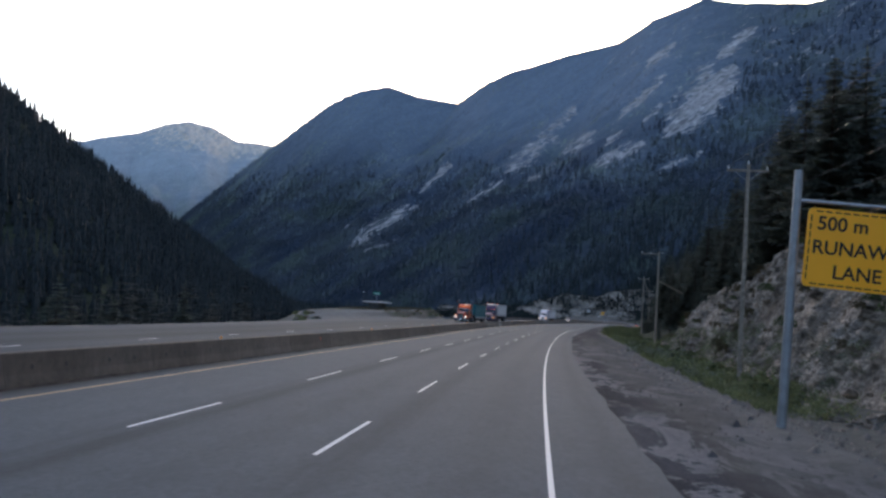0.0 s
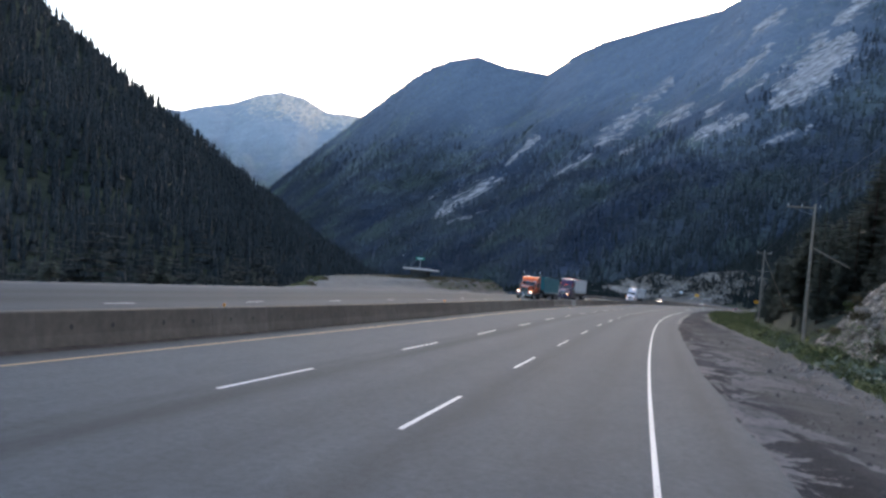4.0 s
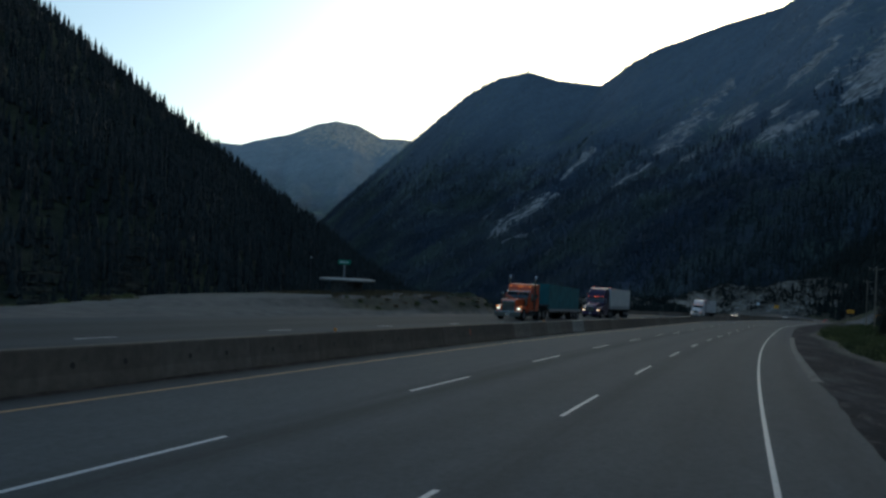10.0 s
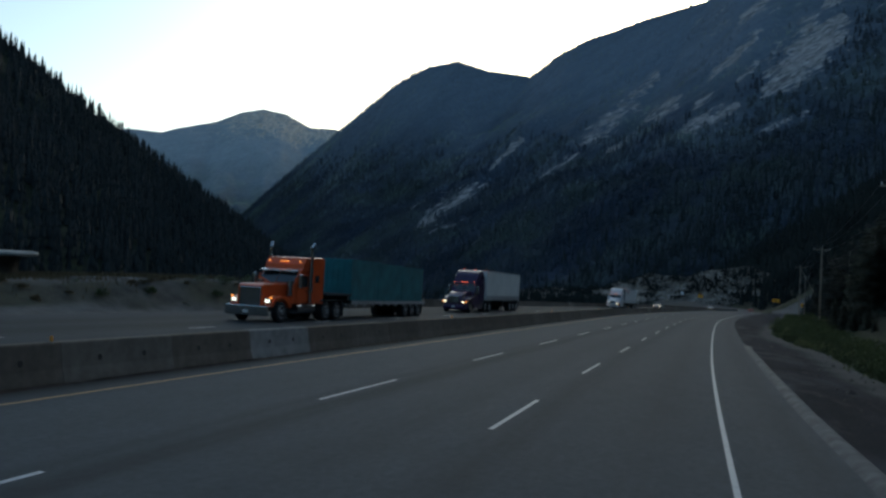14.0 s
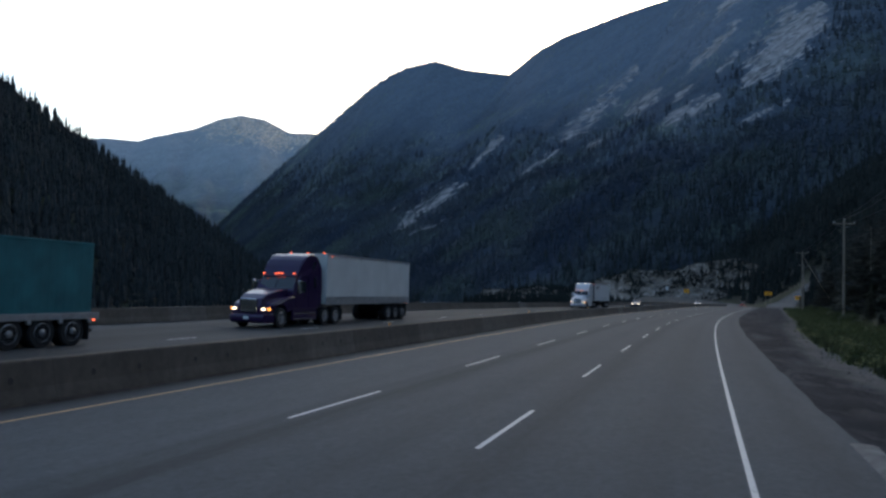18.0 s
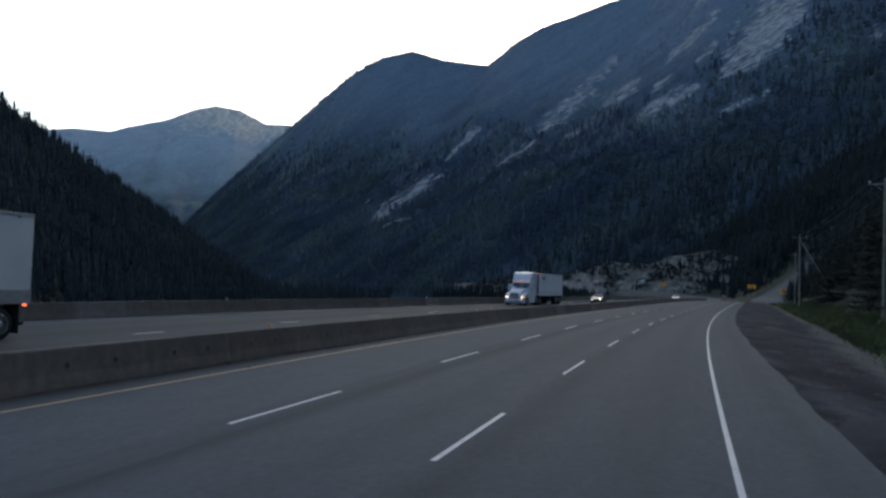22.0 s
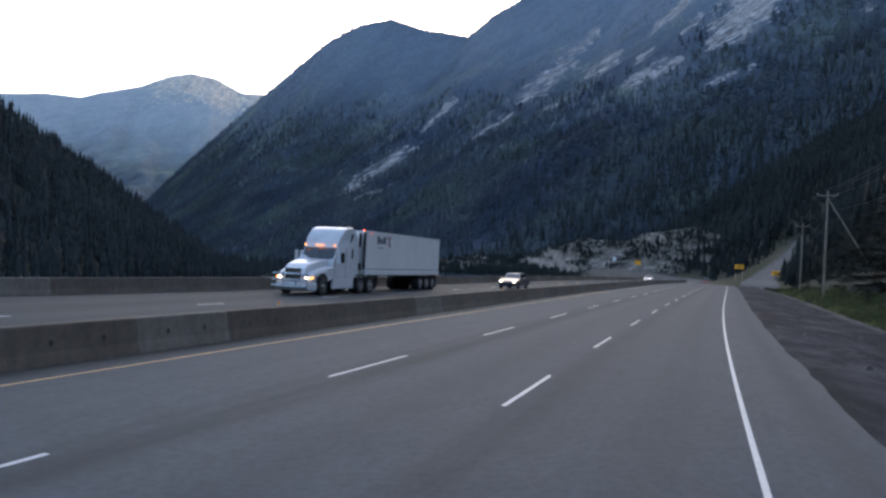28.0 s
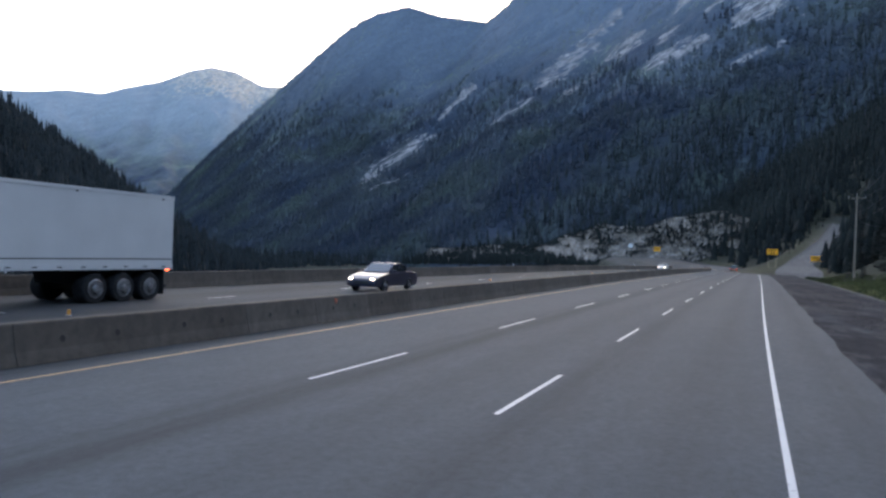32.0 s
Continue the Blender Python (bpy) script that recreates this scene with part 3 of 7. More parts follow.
# the runaway lane lies on its own bank
rx, rz = ramp_centre(GP[..., 1])
off = np.abs(GP[..., 0] - rx)
on = (1 - sstep(7.5, 24, off)) * sstep(388, 425, GP[..., 1]) * (1 - sstep(640, 690, GP[..., 1]))
GP[..., 2] = GP[..., 2] * (1 - on) + (rz - 0.15 - 0.1 * np.maximum(0, off - 7)) * on
gm = grid_mesh("ground", GP, M_GROUND)
nz = fractal(SS, DD, 6.0, 4, 1.0)
cutm = sstep(CUT_FROM - 30, CUT_FROM, SS) * (1 - sstep(CUT_TO - 14, CUT_TO + 8, SS))
rag = 1.1 * nz + 0.8 * fractal(SS, DD, 1.7, 3, 2.0)
hem = veg_edge(SS)
attribute(gm, "apron", np.clip(sstep(-0.5, -1.5, DD) * (1 - 0.9 * sstep(hem + 1.3, hem + 0.4, DD + 0.5 * rag)) * (1 - 0.5 * sstep(-2.6, -4.0, DD + 0.6 * rag) * (1 - sstep(60, 95, SS))), 0, 1))
bank = sstep(-0.3, 0.4, DD - bank_foot(SS) + 0.7 * nz) * (1 - sstep(2.4, 3.4, DD - bank_foot(SS) + 0.7 * nz)) * sstep(100, 116, SS)
mound_soil = 1 - 0.9 * np.clip(bank + sstep(134, 139, SS), 0, 1)
attribute(gm, "gravel", np.clip(mound_soil * sstep(27, 30, DD) * (1 - sstep(60, 70, DD)) * sstep(15, 50, SS) * (1 - sstep(140, 150, SS)) + 0.7 * (1 - sstep(3.5, 5.5, off)) * on + 0.4 * sstep(-2, -4, DD) * (1 - sstep(-9, -12, DD)), 0, 1))
attribute(gm, "silt", 1 - 0.75 * sstep(40, 90, SS))
attribute(gm, "grass", np.clip(sstep(veg_edge(SS) - 0.2, veg_edge(SS) - 1.6, DD + 0.6 * nz) * (1 - 0.75 * cutm) * (1 - on) * 0.9 + sstep(40, 52, DD + 4 * nz) * 0.8 + 0.65 * sstep(-0.1, 0.5, nz + bank - 0.75) * bank + 1.0 * on * sstep(3.8, 5.2, off + 0.6 * nz), 0, 1))
attribute(gm, "forest", np.clip(sstep(-13, -17, DD + nz) * (1 - cutm * (1 - sstep(-22, -26, DD))) * (1 - on) + on * sstep(17, 23, off) + sstep(60, 80, DD) + sstep(150, 190, SS) * sstep(34, 42, DD + 2 * nz), 0, 1))
tagged(new("ground", gm), "verge of gravel, grass and forest soil beside the highway", "ground", kind="structure")

fl = 4800.0
far_pts = [(-fl, -1500, -75), (fl, -1500, -75), (fl, fl, -75), (-fl, fl, -75)]
fm = mesh_of("valley_floor", far_pts, [(0, 1, 2, 3)], M_GROUND)
attribute(fm, "forest", [1.0] * 4)
tagged(new("valley_floor", fm), "dark forested valley floor reaching to the mountains", "ground", kind="structure")


# ---------- road ----------
def strip(name, s0, s1, step, d0, d1, cols, h, mat, seams=()):
    s, d = np.arange(s0, s1 + step, step), np.linspace(d0, d1, cols)
    S_, D_ = np.meshgrid(s, d, indexing="ij")
    D_ = D_ + np.where(D_ < -1.7, 0.16 * fractal(S_, 0 * S_, 3.0, 4, 2.0) - 0.08, 0)
    me = grid_mesh(name, road_point(S_, D_, h), mat)
    uv = me.uv_layers.new(name="road")
    li = np.empty(len(me.loops), dtype=np.int32)
    me.loops.foreach_get("vertex_index", li)
    flat = np.stack([S_.ravel(), D_.ravel()], 1)[li]
    uv.data.foreach_set("uv", flat.ravel().astype(np.float32))
    seam = np.zeros(D_.shape)
    for c, w, k in seams:
        seam = np.maximum(seam, k * np.exp(-(((D_ - c) / w) ** 2)))
    attribute(me, "seam", seam)
    return me


road = tagged(new("road", strip("road", -60, 640, 1.0, -1.75, 12.9, 60, 0.0, M_ROAD, [(6.8, 0.36, 0.7), (7.35, 0.12, 0.6), (3.2, 0.4, 0.45), (11.85, 0.5, 1.0), (5.0, 0.5, 0.2), (1.1, 0.4, 0.2), (-1.2, 0.3, 0.3)])), "grey worn asphalt carriageway with three lanes", "road", kind="structure")
road_up = tagged(new("road_opposite", strip("road_opposite", -60, 640, 2.0, 12.9, 28.6, 50, -0.004, M_ROAD2, [(18.4, 1.1, 0.45), (22.0, 1.7, 0.8), (25.0, 1.5, 0.75)])), "darker asphalt carriageway for oncoming traffic", "road", kind="structure")


def line_piece(name, s0, s1, d, w, mat, parent, step=2.0, h=0.005, drift=None):
    n = max(2, int((s1 - s0) / step) + 1)
    s = np.linspace(s0, s1, n)
    if drift:
        d = d + np.interp(s, *drift)
    P = np.stack([road_point(s, d - w / 2, h), road_point(s, d + w / 2, h)], 1)
    ob = new(name, grid_mesh(name, P, mat))
    ob.parent = parent
    return ob


line_piece("edge_line", -60, 600, 0.0, 0.084, M_WHITE, road, drift=([-10, 25, 90, 130, 250], [0.0, -0.035, -0.03, -0.03, -0.06]))["label"] = "solid white edge line"
line_piece("median_line", -60, 600, LANE * 3 + 0.02, 0.08, M_YELLOW, road)["label"] = "faded yellow median line"
CYCLE, DASH = 10.21, 3.85
for k in range(-4, 54):
    for row, end in ((1, 4.45), (2, 5.35)):
        e = end + CYCLE * k
        line_piece("lane_dash", e - DASH, e, LANE * row, 0.086, M_WHITE, road)
for k in range(-2, 50):
    line_piece("lane_dash", 4 + CYCLE * k, 5.7 + CYCLE * k, 20.2, 0.12, M_WHITE, road_up, h=0.001)
line_piece("edge_line", -60, 600, 16.4, 0.13, M_WHITE, road_up, h=0.001)


ks, kp = np.arange(86.0, 137.0, 0.5), [(-1.66, -0.02), (-1.76, 0.085), (-1.86, 0.105), (-1.98, 0.08), (-2.1, -0.12)]
KS, KD = np.meshgrid(ks, [q_[0] for q_ in kp], indexing="ij")
KD = KD + 0.08 * fractal(KS, 0 * KS, 11.0, 3, 5.0)
KH = np.array([q_[1] for q_ in kp])[None] * (0.9 + 0.2 * fractal(KS, 0 * KS, 7.0, 2, 3.0)) * np.minimum(1, np.minimum(KS - 85.5, 137 - KS) / 3)
M_KERB = plain("worn_asphalt_kerb", (0.105, 0.104, 0.105), 0.9, 0.25, vary=0.4, scale=2.5, bumpy=0.4)
tagged(new("asphalt_kerb", grid_mesh("asphalt_kerb", road_point(KS, KD, KH), M_KERB)), "low worn asphalt kerb along the shoulder", "kerb", kind="structure")


# ---------- concrete barriers ----------
BLOCK = 3.17


def barrier_block_mesh():
    """One precast block with a stepped safety profile and lifting holes."""
    half = [(0.29, 0.0), (0.275, 0.08), (0.2, 0.3), (0.115, 0.765), (0.095, 0.80)]
    prof = [(x, z) for x, z in half] + [(-x, z) for x, z in reversed(half)]
    L = BLOCK / 2 - 0.001
    ys = [-L, -L + 0.008, -L + 0.014, -0.9, 0.9, L - 0.014, L - 0.008, L]
    ins = [0.003, 0.001, 0, 0, 0, 0, 0.001, 0.003]
    v, f = [], []
    for y, i in zip(ys, ins):
        for x, z in prof:
            v.append((x - math.copysign(i, x), y, z - (i if z > 0.7 else 0)))
    m = len(prof)
    for a in range(len(ys) - 1):
        for b in range(m - 1):
            f.append((a * m + b, a * m + b + 1, (a + 1) * m + b + 1, (a + 1) * m + b))
    f += [tuple(range(m))[::-1], tuple(range((len(ys) - 1) * m, len(ys) * m))]
    return mesh_of("barrier_block", v, f, M_CONC)


def hole_mesh():
    v, f = [], []
    for k in range(8):
        a = k * math.tau / 8
        v.append((0.0, 0.055 * math.cos(a), 0.06 * math.sin(a)))
    for k in range(8):
        a = k * math.tau / 8
        v.append((-0.006, 0.07 * math.cos(a), 0.075 * math.sin(a)))
    f = [tuple(range(8))] + [(k, (k + 1) % 8, 8 + (k + 1) % 8, 8 + k) for k in range(8)]
    return mesh_of("lifting_hole", v, f, M_INK)


ME_BLOCK, ME_HOLE = barrier_block_mesh(), hole_mesh()
ME_BLOCK_NEW = ME_BLOCK.copy()
ME_BLOCK_NEW.materials[0] = plain("newer_barrier_concrete", (0.17, 0.168, 0.165), 0.9, 0.25, vary=0.3, scale=2.5, bumpy=0.3)
rnd = random.Random(4)


def barrier_row(s0, s1, d_of, group, holes):
    s = s0
    while s < s1:
        fresh = holes and abs(s - 110.6) < BLOCK / 2
        ob = new("barrier_block", ME_BLOCK_NEW if fresh else ME_BLOCK)
        j = pose(rnd.uniform(-0.007, 0.007), 0, 0, 0, rnd.uniform(-0.25, 0.25), rnd.uniform(-0.15, 0.15))
        lean = math.degrees(math.atan((d_of(s + 1.5) - d_of(s - 1.5)) / 3.0))
        ob.matrix_world = road_pose(s, d_of(s), -0.012 - 0.05 * float(sstep(160, 230, s)), lean) @ j
        reach = float(np.linalg.norm(road_point(s + 1, d_of(s + 1)) - road_point(s - 1, d_of(s - 1)))) / 2
        ob.matrix_world = ob.matrix_world @ Matrix.Diagonal((1, reach + 0.0005, 1, 1))
        tagged(ob, "paler newer precast concrete barrier block in the row" if fresh else "weathered precast concrete barrier block, stained brown-grey", "barrier", group)
        if holes and -10 < s < 330:
            for y in (-0.62, 0.66):
                ho = new("lifting_hole", ME_HOLE)
                ho.parent = ob
                ho.matrix_local = pose(0.1735, y, 0.46, 0, -10.4, 0)
        s += BLOCK


barrier_row(-58, 560, lambda s: 12.17, "median barrier blocks", True)
barrier_row(150, 560, lambda s: float(np.interp(s, [150, 200, 260, 330, 560], [29.6, 28.6, 25.6, 25.2, 25.2])), "valley-side barrier blocks", False)


# grit and dirt swept against the foot of the median barrier
gs = np.concatenate([np.arange(-40, 300, 0.5), np.arange(300, 480, 2.0)])
GSS, GU = np.meshgrid(gs, np.linspace(0, 1, 7), indexing="ij")
spread = 0.22 + 0.16 * fractal(GSS, 0 * GSS, 5.0, 4, 9.0) + 0.05 * fractal(GSS, 0 * GSS, 0.9, 2, 4.0)
M_GRIT = plain("swept_road_grit", (0.036, 0.031, 0.028), 0.97, 0.1, vary=0.6, scale=2.2, bumpy=0.5)
grit = road_point(GSS, 11.92 - np.maximum(spread, 0.05) * (1 - GU), -0.012 + 0.075 * GU * (0.7 + 0.6 * fractal(GSS, GU, 1.3, 3, 6.0)) - 0.05 * sstep(160, 230, GSS) * GU)
tagged(new("barrier_grit", grid_mesh("barrier_grit", grit, M_GRIT)), "dark grit swept against the foot of the median barrier", "dirt", kind="stuff")


# ---------- mountains ----------
def resample(pts, n):
    p = np.array(pts, float)
    u = np.r_[0, np.cumsum(np.linalg.norm(np.diff(p, axis=0), axis=1))]
    t = np.linspace(0, u[-1], n)
    return np.stack([np.interp(t, u, p[:, k]) for k in range(3)], 1)


def massif(name, ridge, foot, nu, nv, bulge, rough, mat, label, back=600.0, rock=None, seed=0.0, crest=3.0):
    """A mountain flank between a ridge line and its foot, with gullies, and a far side that falls away."""
    R, F = resample(ridge, nu), resample(foot, nu)
    v = np.linspace(0, 1, nv)[None, :, None]
    P = R[:, None] * (1 - v) + F[:, None] * v
    U, V = np.meshgrid(np.arange(nu) / nu, v[0, :, 0], indexing="ij")
    span = np.linalg.norm(R - F, axis=1)[:, None]
    x, y = P[..., 0], P[..., 1]
    z = P[..., 2] + bulge * span * np.sin(np.pi * V) * -1.0
    gully = np.abs(fractal(U * 14 + 0.25 * V, V * 2.2, 1.0, 4, seed)) - 0.35
    fade = np.clip(np.sin(np.pi * np.clip(V, 0, 1)) * 1.3, 0, 1)
    z = z + fade * (rough * gully + 0.5 * rough * fractal(x, y, 160.0, 5, seed + 4)) + crest * fractal(x, y, 55.0, 4, seed + 2) * (0.35 + fade)
    P = np.stack([x, y, z], -1)
    out = R - F
    out[:, 2] = 0
    out /= np.linalg.norm(out, axis=1)[:, None]
    behind = P[:, 0] + out * back + np.array([0, 0, -back * 0.8])
    Q = np.concatenate([behind[:, None], P], 1)
    me = grid_mesh(name, Q, mat)
    val = rock(Q[..., 0], Q[..., 1], Q[..., 2]) if rock else np.zeros(Q.shape[:2])
    attribute(me, "rock", val)
    # haze painted by height, weaker on the right-hand slopes
    attribute(me, "haze_pale", sstep(110, 520, Q[..., 2] + 60 * fractal(Q[..., 0], Q[..., 1], 150.0, 4, 6.0)) * (1 - 0.75 * sstep(150, 520, Q[..., 0] - 0.35 * (Q[..., 2] - 450))))
    ob = tagged(new(name, me), label, "mountain", kind="structure")
    return ob, P, val[:, 1:]


# bare rock: bearing and rise of its lower and upper end as seen from the start of the road, and half its width, degrees
SCARS = [(-14.9, 1.75, -10.6, 5.2, 0.55), (-14.3, 1.35, -10.9, 2.8, 0.17), (-15.4, 3.1, -14.0, 3.9, 0.1), (-10.4, 4.9, -9.9, 5.2, 0.16), (-9.7, 6.3, -7.6, 8.35, 0.16), (-8.2, 7.9, -7.4, 8.5, 0.2),
         (-6.0, 5.9, -3.4, 7.5, 0.2), (-3.1, 8.2, 0.9, 11.9, 0.62), (0.6, 11.4, 1.8, 13.2, 0.3), (-1.4, 7.6, 0.5, 9.0, 0.14), (1.1, 9.8, 3.4, 11.5, 0.38), (3.6, 9.0, 6.8, 10.7, 0.5), (4.1, 10.5, 5.4, 11.4, 0.2),
         (4.7, 12.1, 8.3, 15.5, 0.2), (6.9, 12.2, 8.0, 13.6, 0.14), (8.45, 11.1, 13.2, 16.1, 0.85), (7.5, 8.35, 10.1, 9.75, 0.26), (10.6, 9.6, 11.2, 10.1, 0.16), (6.9, 16.1, 8.8, 17.6, 0.2), (12.0, 16.5, 14.5, 18.5, 0.25)]


def scar_field(x, y, z):
    az = np.degrees(np.arctan2(x + 0.3, y + 19.0))
    el = np.degrees(np.arctan2(z - 3.1, np.hypot(x, y + 19.0)))
    out = np.zeros(x.shape)
    wa, we = 0.3 * fractal(x + z, z * 1.3, 60.0, 5, 7.0), 0.26 * fractal(x - z, z, 45.0, 5, 12.0)
    az, el = az + wa, el + we
    for a0, e0, a1, e1, w in SCARS:
        w = w * (1.2 + 0.5 * min(1.0, w / 0.4))
        L = math.hypot(a1 - a0, e1 - e0)
        ux, uy = (a1 - a0) / L, (e1 - e0) / L
        p, q = (az - a0) * ux + (el - e0) * uy, -(az - a0) * uy + (el - e0) * ux
        taper = np.clip(np.sin(np.pi * np.clip((p + 0.2) / (L + 0.4), 0, 1)) * 1.6, 0, 1)
        out = np.maximum(out, 1.08 * np.exp(-((q / (0.85 * w * taper + 0.03)) ** 2)) * (taper > 0.05))
    out = out + 0.4 * sstep(11, 17, el + 0.5 * (az - 4)) * sstep(0, 6, az) + 0.16 * fractal(x, z * 1.5, 60.0, 4, 3.0)
    return out


RIDGE = [(-1640, 2769, -20), (-1300, 2642, 215), (-1125, 2576, 328), (-948, 2509, 440), (-810, 2457, 526), (-743, 2432, 566), (-640, 2405, 606), (-538, 2394, 620), (-445, 2415, 594), (-312, 2452, 583),
         (-216, 2366, 627), (-142, 2306, 649), (30, 2245, 687), (188, 2171, 710), (271, 2096, 751), (389, 2011, 779), (457, 1930, 738), (587, 1826, 700), (760, 1650, 690), (980, 1400, 620)]
FOOT = [(-1640, 2600, -75), (-1250, 2150, -75), (-800, 1650, -75), (-640, 1500, -72), (-420, 1330, -70), (-260, 1160, -66), (-120, 980, -58), (40, 860, -46), (200, 800, -30), (330, 700, 0), (430, 560, 20), (480, 350, 30)]
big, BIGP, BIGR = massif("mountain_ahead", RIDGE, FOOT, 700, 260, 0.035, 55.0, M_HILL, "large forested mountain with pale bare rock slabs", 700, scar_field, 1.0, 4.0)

CREST = [(-1560, 313, 950), (-1210, 483, 663), (-940, 615, 440), (-685, 739, 229), (-540, 810, 109), (-420, 868, 12), (-339, 907, -52), (-300, 926, -84)]
LFOOT = [(-640, -420, 0), (-420, -120, -22), (-300, 160, -34), (-235, 420, -44), (-225, 640, -55), (-240, 800, -66), (-280, 890, -76), (-296, 920, -80)]
lef, LEFP, LEFR = massif("mountain_left", CREST, LFOOT, 200, 140, 0.03, 22.0, M_LEFT, "steep dark forested mountainside along the valley", 600, None, 5.0, 3.0)

FAR = [(-3500, 2850, 560), (-2763, 3452, 588), (-2612, 3575, 612), (-2479, 3674, 611), (-2415, 3719, 640), (-2247, 3830, 697), (-2129, 3901, 765), (-2030, 3957, 792), (-1913, 4018, 774), (-1791, 4077, 709), (-1681, 4126, 710), (-1422, 4228, 692), (-900, 4400, 600)]
FFOOT = [(-2700, 1900, -75), (-2000, 2300, -75), (-1500, 2600, -75), (-1000, 2900, -75), (-600, 3100, -75)]


# bare rock of the summit, whose warm pale tone stands in for sunlight
def bare_sunlit_top(x, y, z):
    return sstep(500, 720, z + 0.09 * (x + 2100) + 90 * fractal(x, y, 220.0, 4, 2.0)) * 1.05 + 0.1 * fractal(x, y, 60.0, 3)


massif("mountain_far", FAR, FFOOT, 260, 120, 0.02, 95.0, M_FAR, "distant bare-topped mountain, haze and sun on its top painted in", 500, bare_sunlit_top, 9.0, 6.0)


# unseen slope added behind the start, keeps the low sky out of chrome
BACK = [(-1500, -300, 620), (-1150, -900, 520), (-500, -1350, 430), (150, -1500, 420), (700, -1200, 470), (1000, -500, 430)]
BFOOT = [(-640, -420, -10), (-480, -620, 0), (-200, -700, 10), (60, -720, 16), (300, -600, 30), (520, -330, 130)]
massif("unseen_mountain_behind", BACK, BFOOT, 90, 40, 0.03, 40.0, M_LEFT, "unseen dark slope added behind the start to block the low sky", 500, None, 3.0, 3.0)


# ---------- conifers ----------
def cone_fir(rs, sides=5, tiers=4):
    """A cheap fir: stacked ragged cones, unit height."""
    v, f = [], []
    for t in range(tiers):
        z0, z1 = 0.06 + 0.8 * t / tiers, 0.06 + 0.8 * t / tiers + 0.5 - 0.07 * t
        z1 = min(z1, 1.0) if t < tiers - 1 else 1.0
        r = 0.17 * (1 - t / (tiers + 0.4)) * rs.uniform(0.85, 1.15)
        b = len(v)
        for k in range(sides * 2):
            a = (k + rs.uniform(-0.3, 0.3)) * math.tau / (sides * 2) + t
            rr = r * (rs.uniform(0.8, 1.25) if k % 2 else rs.uniform(0.35, 0.65))
            v.append((rr * math.cos(a), rr * math.sin(a), z0 + (0 if k % 2 else 0.06)))
        v.append((0, 0, z1))
        f += [(b + k, b + (k + 1) % (sides * 2), b + sides * 2) for k in range(sides * 2)]
    return np.array(v), np.array(f)


def forest(name, pos, height, mat, label, seed, sides=4, tiers=3, fat=1.0):
    rs = np.random.RandomState(seed)
    kinds = [cone_fir(rs, sides, tiers) for _ in range(5)]
    V, F, base = [], [], 0
    pick = rs.randint(0, 5, len(pos))
    for k, (v, f) in enumerate(kinds):
        p, h = pos[pick == k], height[pick == k]
        if not len(p):
            continue
        a, w = rs.uniform(0, math.tau, len(p)), fat * rs.uniform(0.75, 1.25, len(p))
        c, s = np.cos(a) * w, np.sin(a) * w
        X = v[None, :, 0] * c[:, None] - v[None, :, 1] * s[:, None]
        Y = v[None, :, 0] * s[:, None] + v[None, :, 1] * c[:, None]
        W = np.stack([X, Y, np.repeat(v[None, :, 2], len(p), 0)], -1) * h[:, None, None] + p[:, None]
        V.append(W.reshape(-1, 3))
        F.append((f[None] + (np.arange(len(p)) * len(v))[:, None, None] + base).reshape(-1, 3))
        base += W.shape[0] * W.shape[1]
    return tagged(new(name, bulk(name, np.concatenate(V), np.concatenate(F), mat)), label, "forest", kind="stuff")


def scatter_on(P, n, seed, keep):
    """Random points on a flank grid, for which keep(point, cell) holds."""
    rs = np.random.RandomState(seed)
    a, b = rs.rand(n) * (P.shape[0] - 1.001), rs.rand(n) * (P.shape[1] - 1.001)
    i, j = a.astype(int), b.astype(int)
    u, v = (a - i)[:, None], (b - j)[:, None]
    q = P[i, j] * (1 - u) * (1 - v) + P[i + 1, j] * u * (1 - v) + P[i, j + 1] * (1 - u) * v + P[i + 1, j + 1] * u * v
    ok = keep(q, i, j, rs)
    return q[ok], rs


def on_big(q, i, j, rs):
    return (BIGR[i, j] < 0.5 + 0.5 * rs.rand(len(q)) ** 2) & (q[:, 2] < 760) & (rs.rand(len(q)) > 0.7 * sstep(140, 520, q[:, 2]))


q, rs = scatter_on(BIGP, 60000, 11, on_big)
hts = rs.uniform(9, 18, len(q))
# firs above this wavering level take the haze-paled needles
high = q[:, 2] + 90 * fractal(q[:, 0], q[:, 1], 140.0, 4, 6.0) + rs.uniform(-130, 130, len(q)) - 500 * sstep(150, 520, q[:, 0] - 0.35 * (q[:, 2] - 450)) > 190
forest("fir_forest_ahead", q[~high] - [0, 0, 1.0], hts[~high], M_FIR_HAZE, "fir forest covering the mountain flank, tinted blue for haze", 1, 3, 2, 1.25)
forest("upper_hazed_forest", q[high] - [0, 0, 1.0], 0.5 * hts[high], M_FIR_HIGH, "thin low firs high on the mountain, paled for haze", 8, 3, 2, 1.2)
def on_low_flank(q, i, j, rs):
    reach = np.hypot(q[:, 0] - 21, q[:, 1] - 234)
    return (reach < 1200) & (rs.rand(len(q)) > sstep(600, 1050, reach + 160 * fractal(q[:, 0], q[:, 1], 120.0, 3, 5.0) - 0.3 * (q[:, 0] - 100))) & (BIGR[i, j] < 0.6)


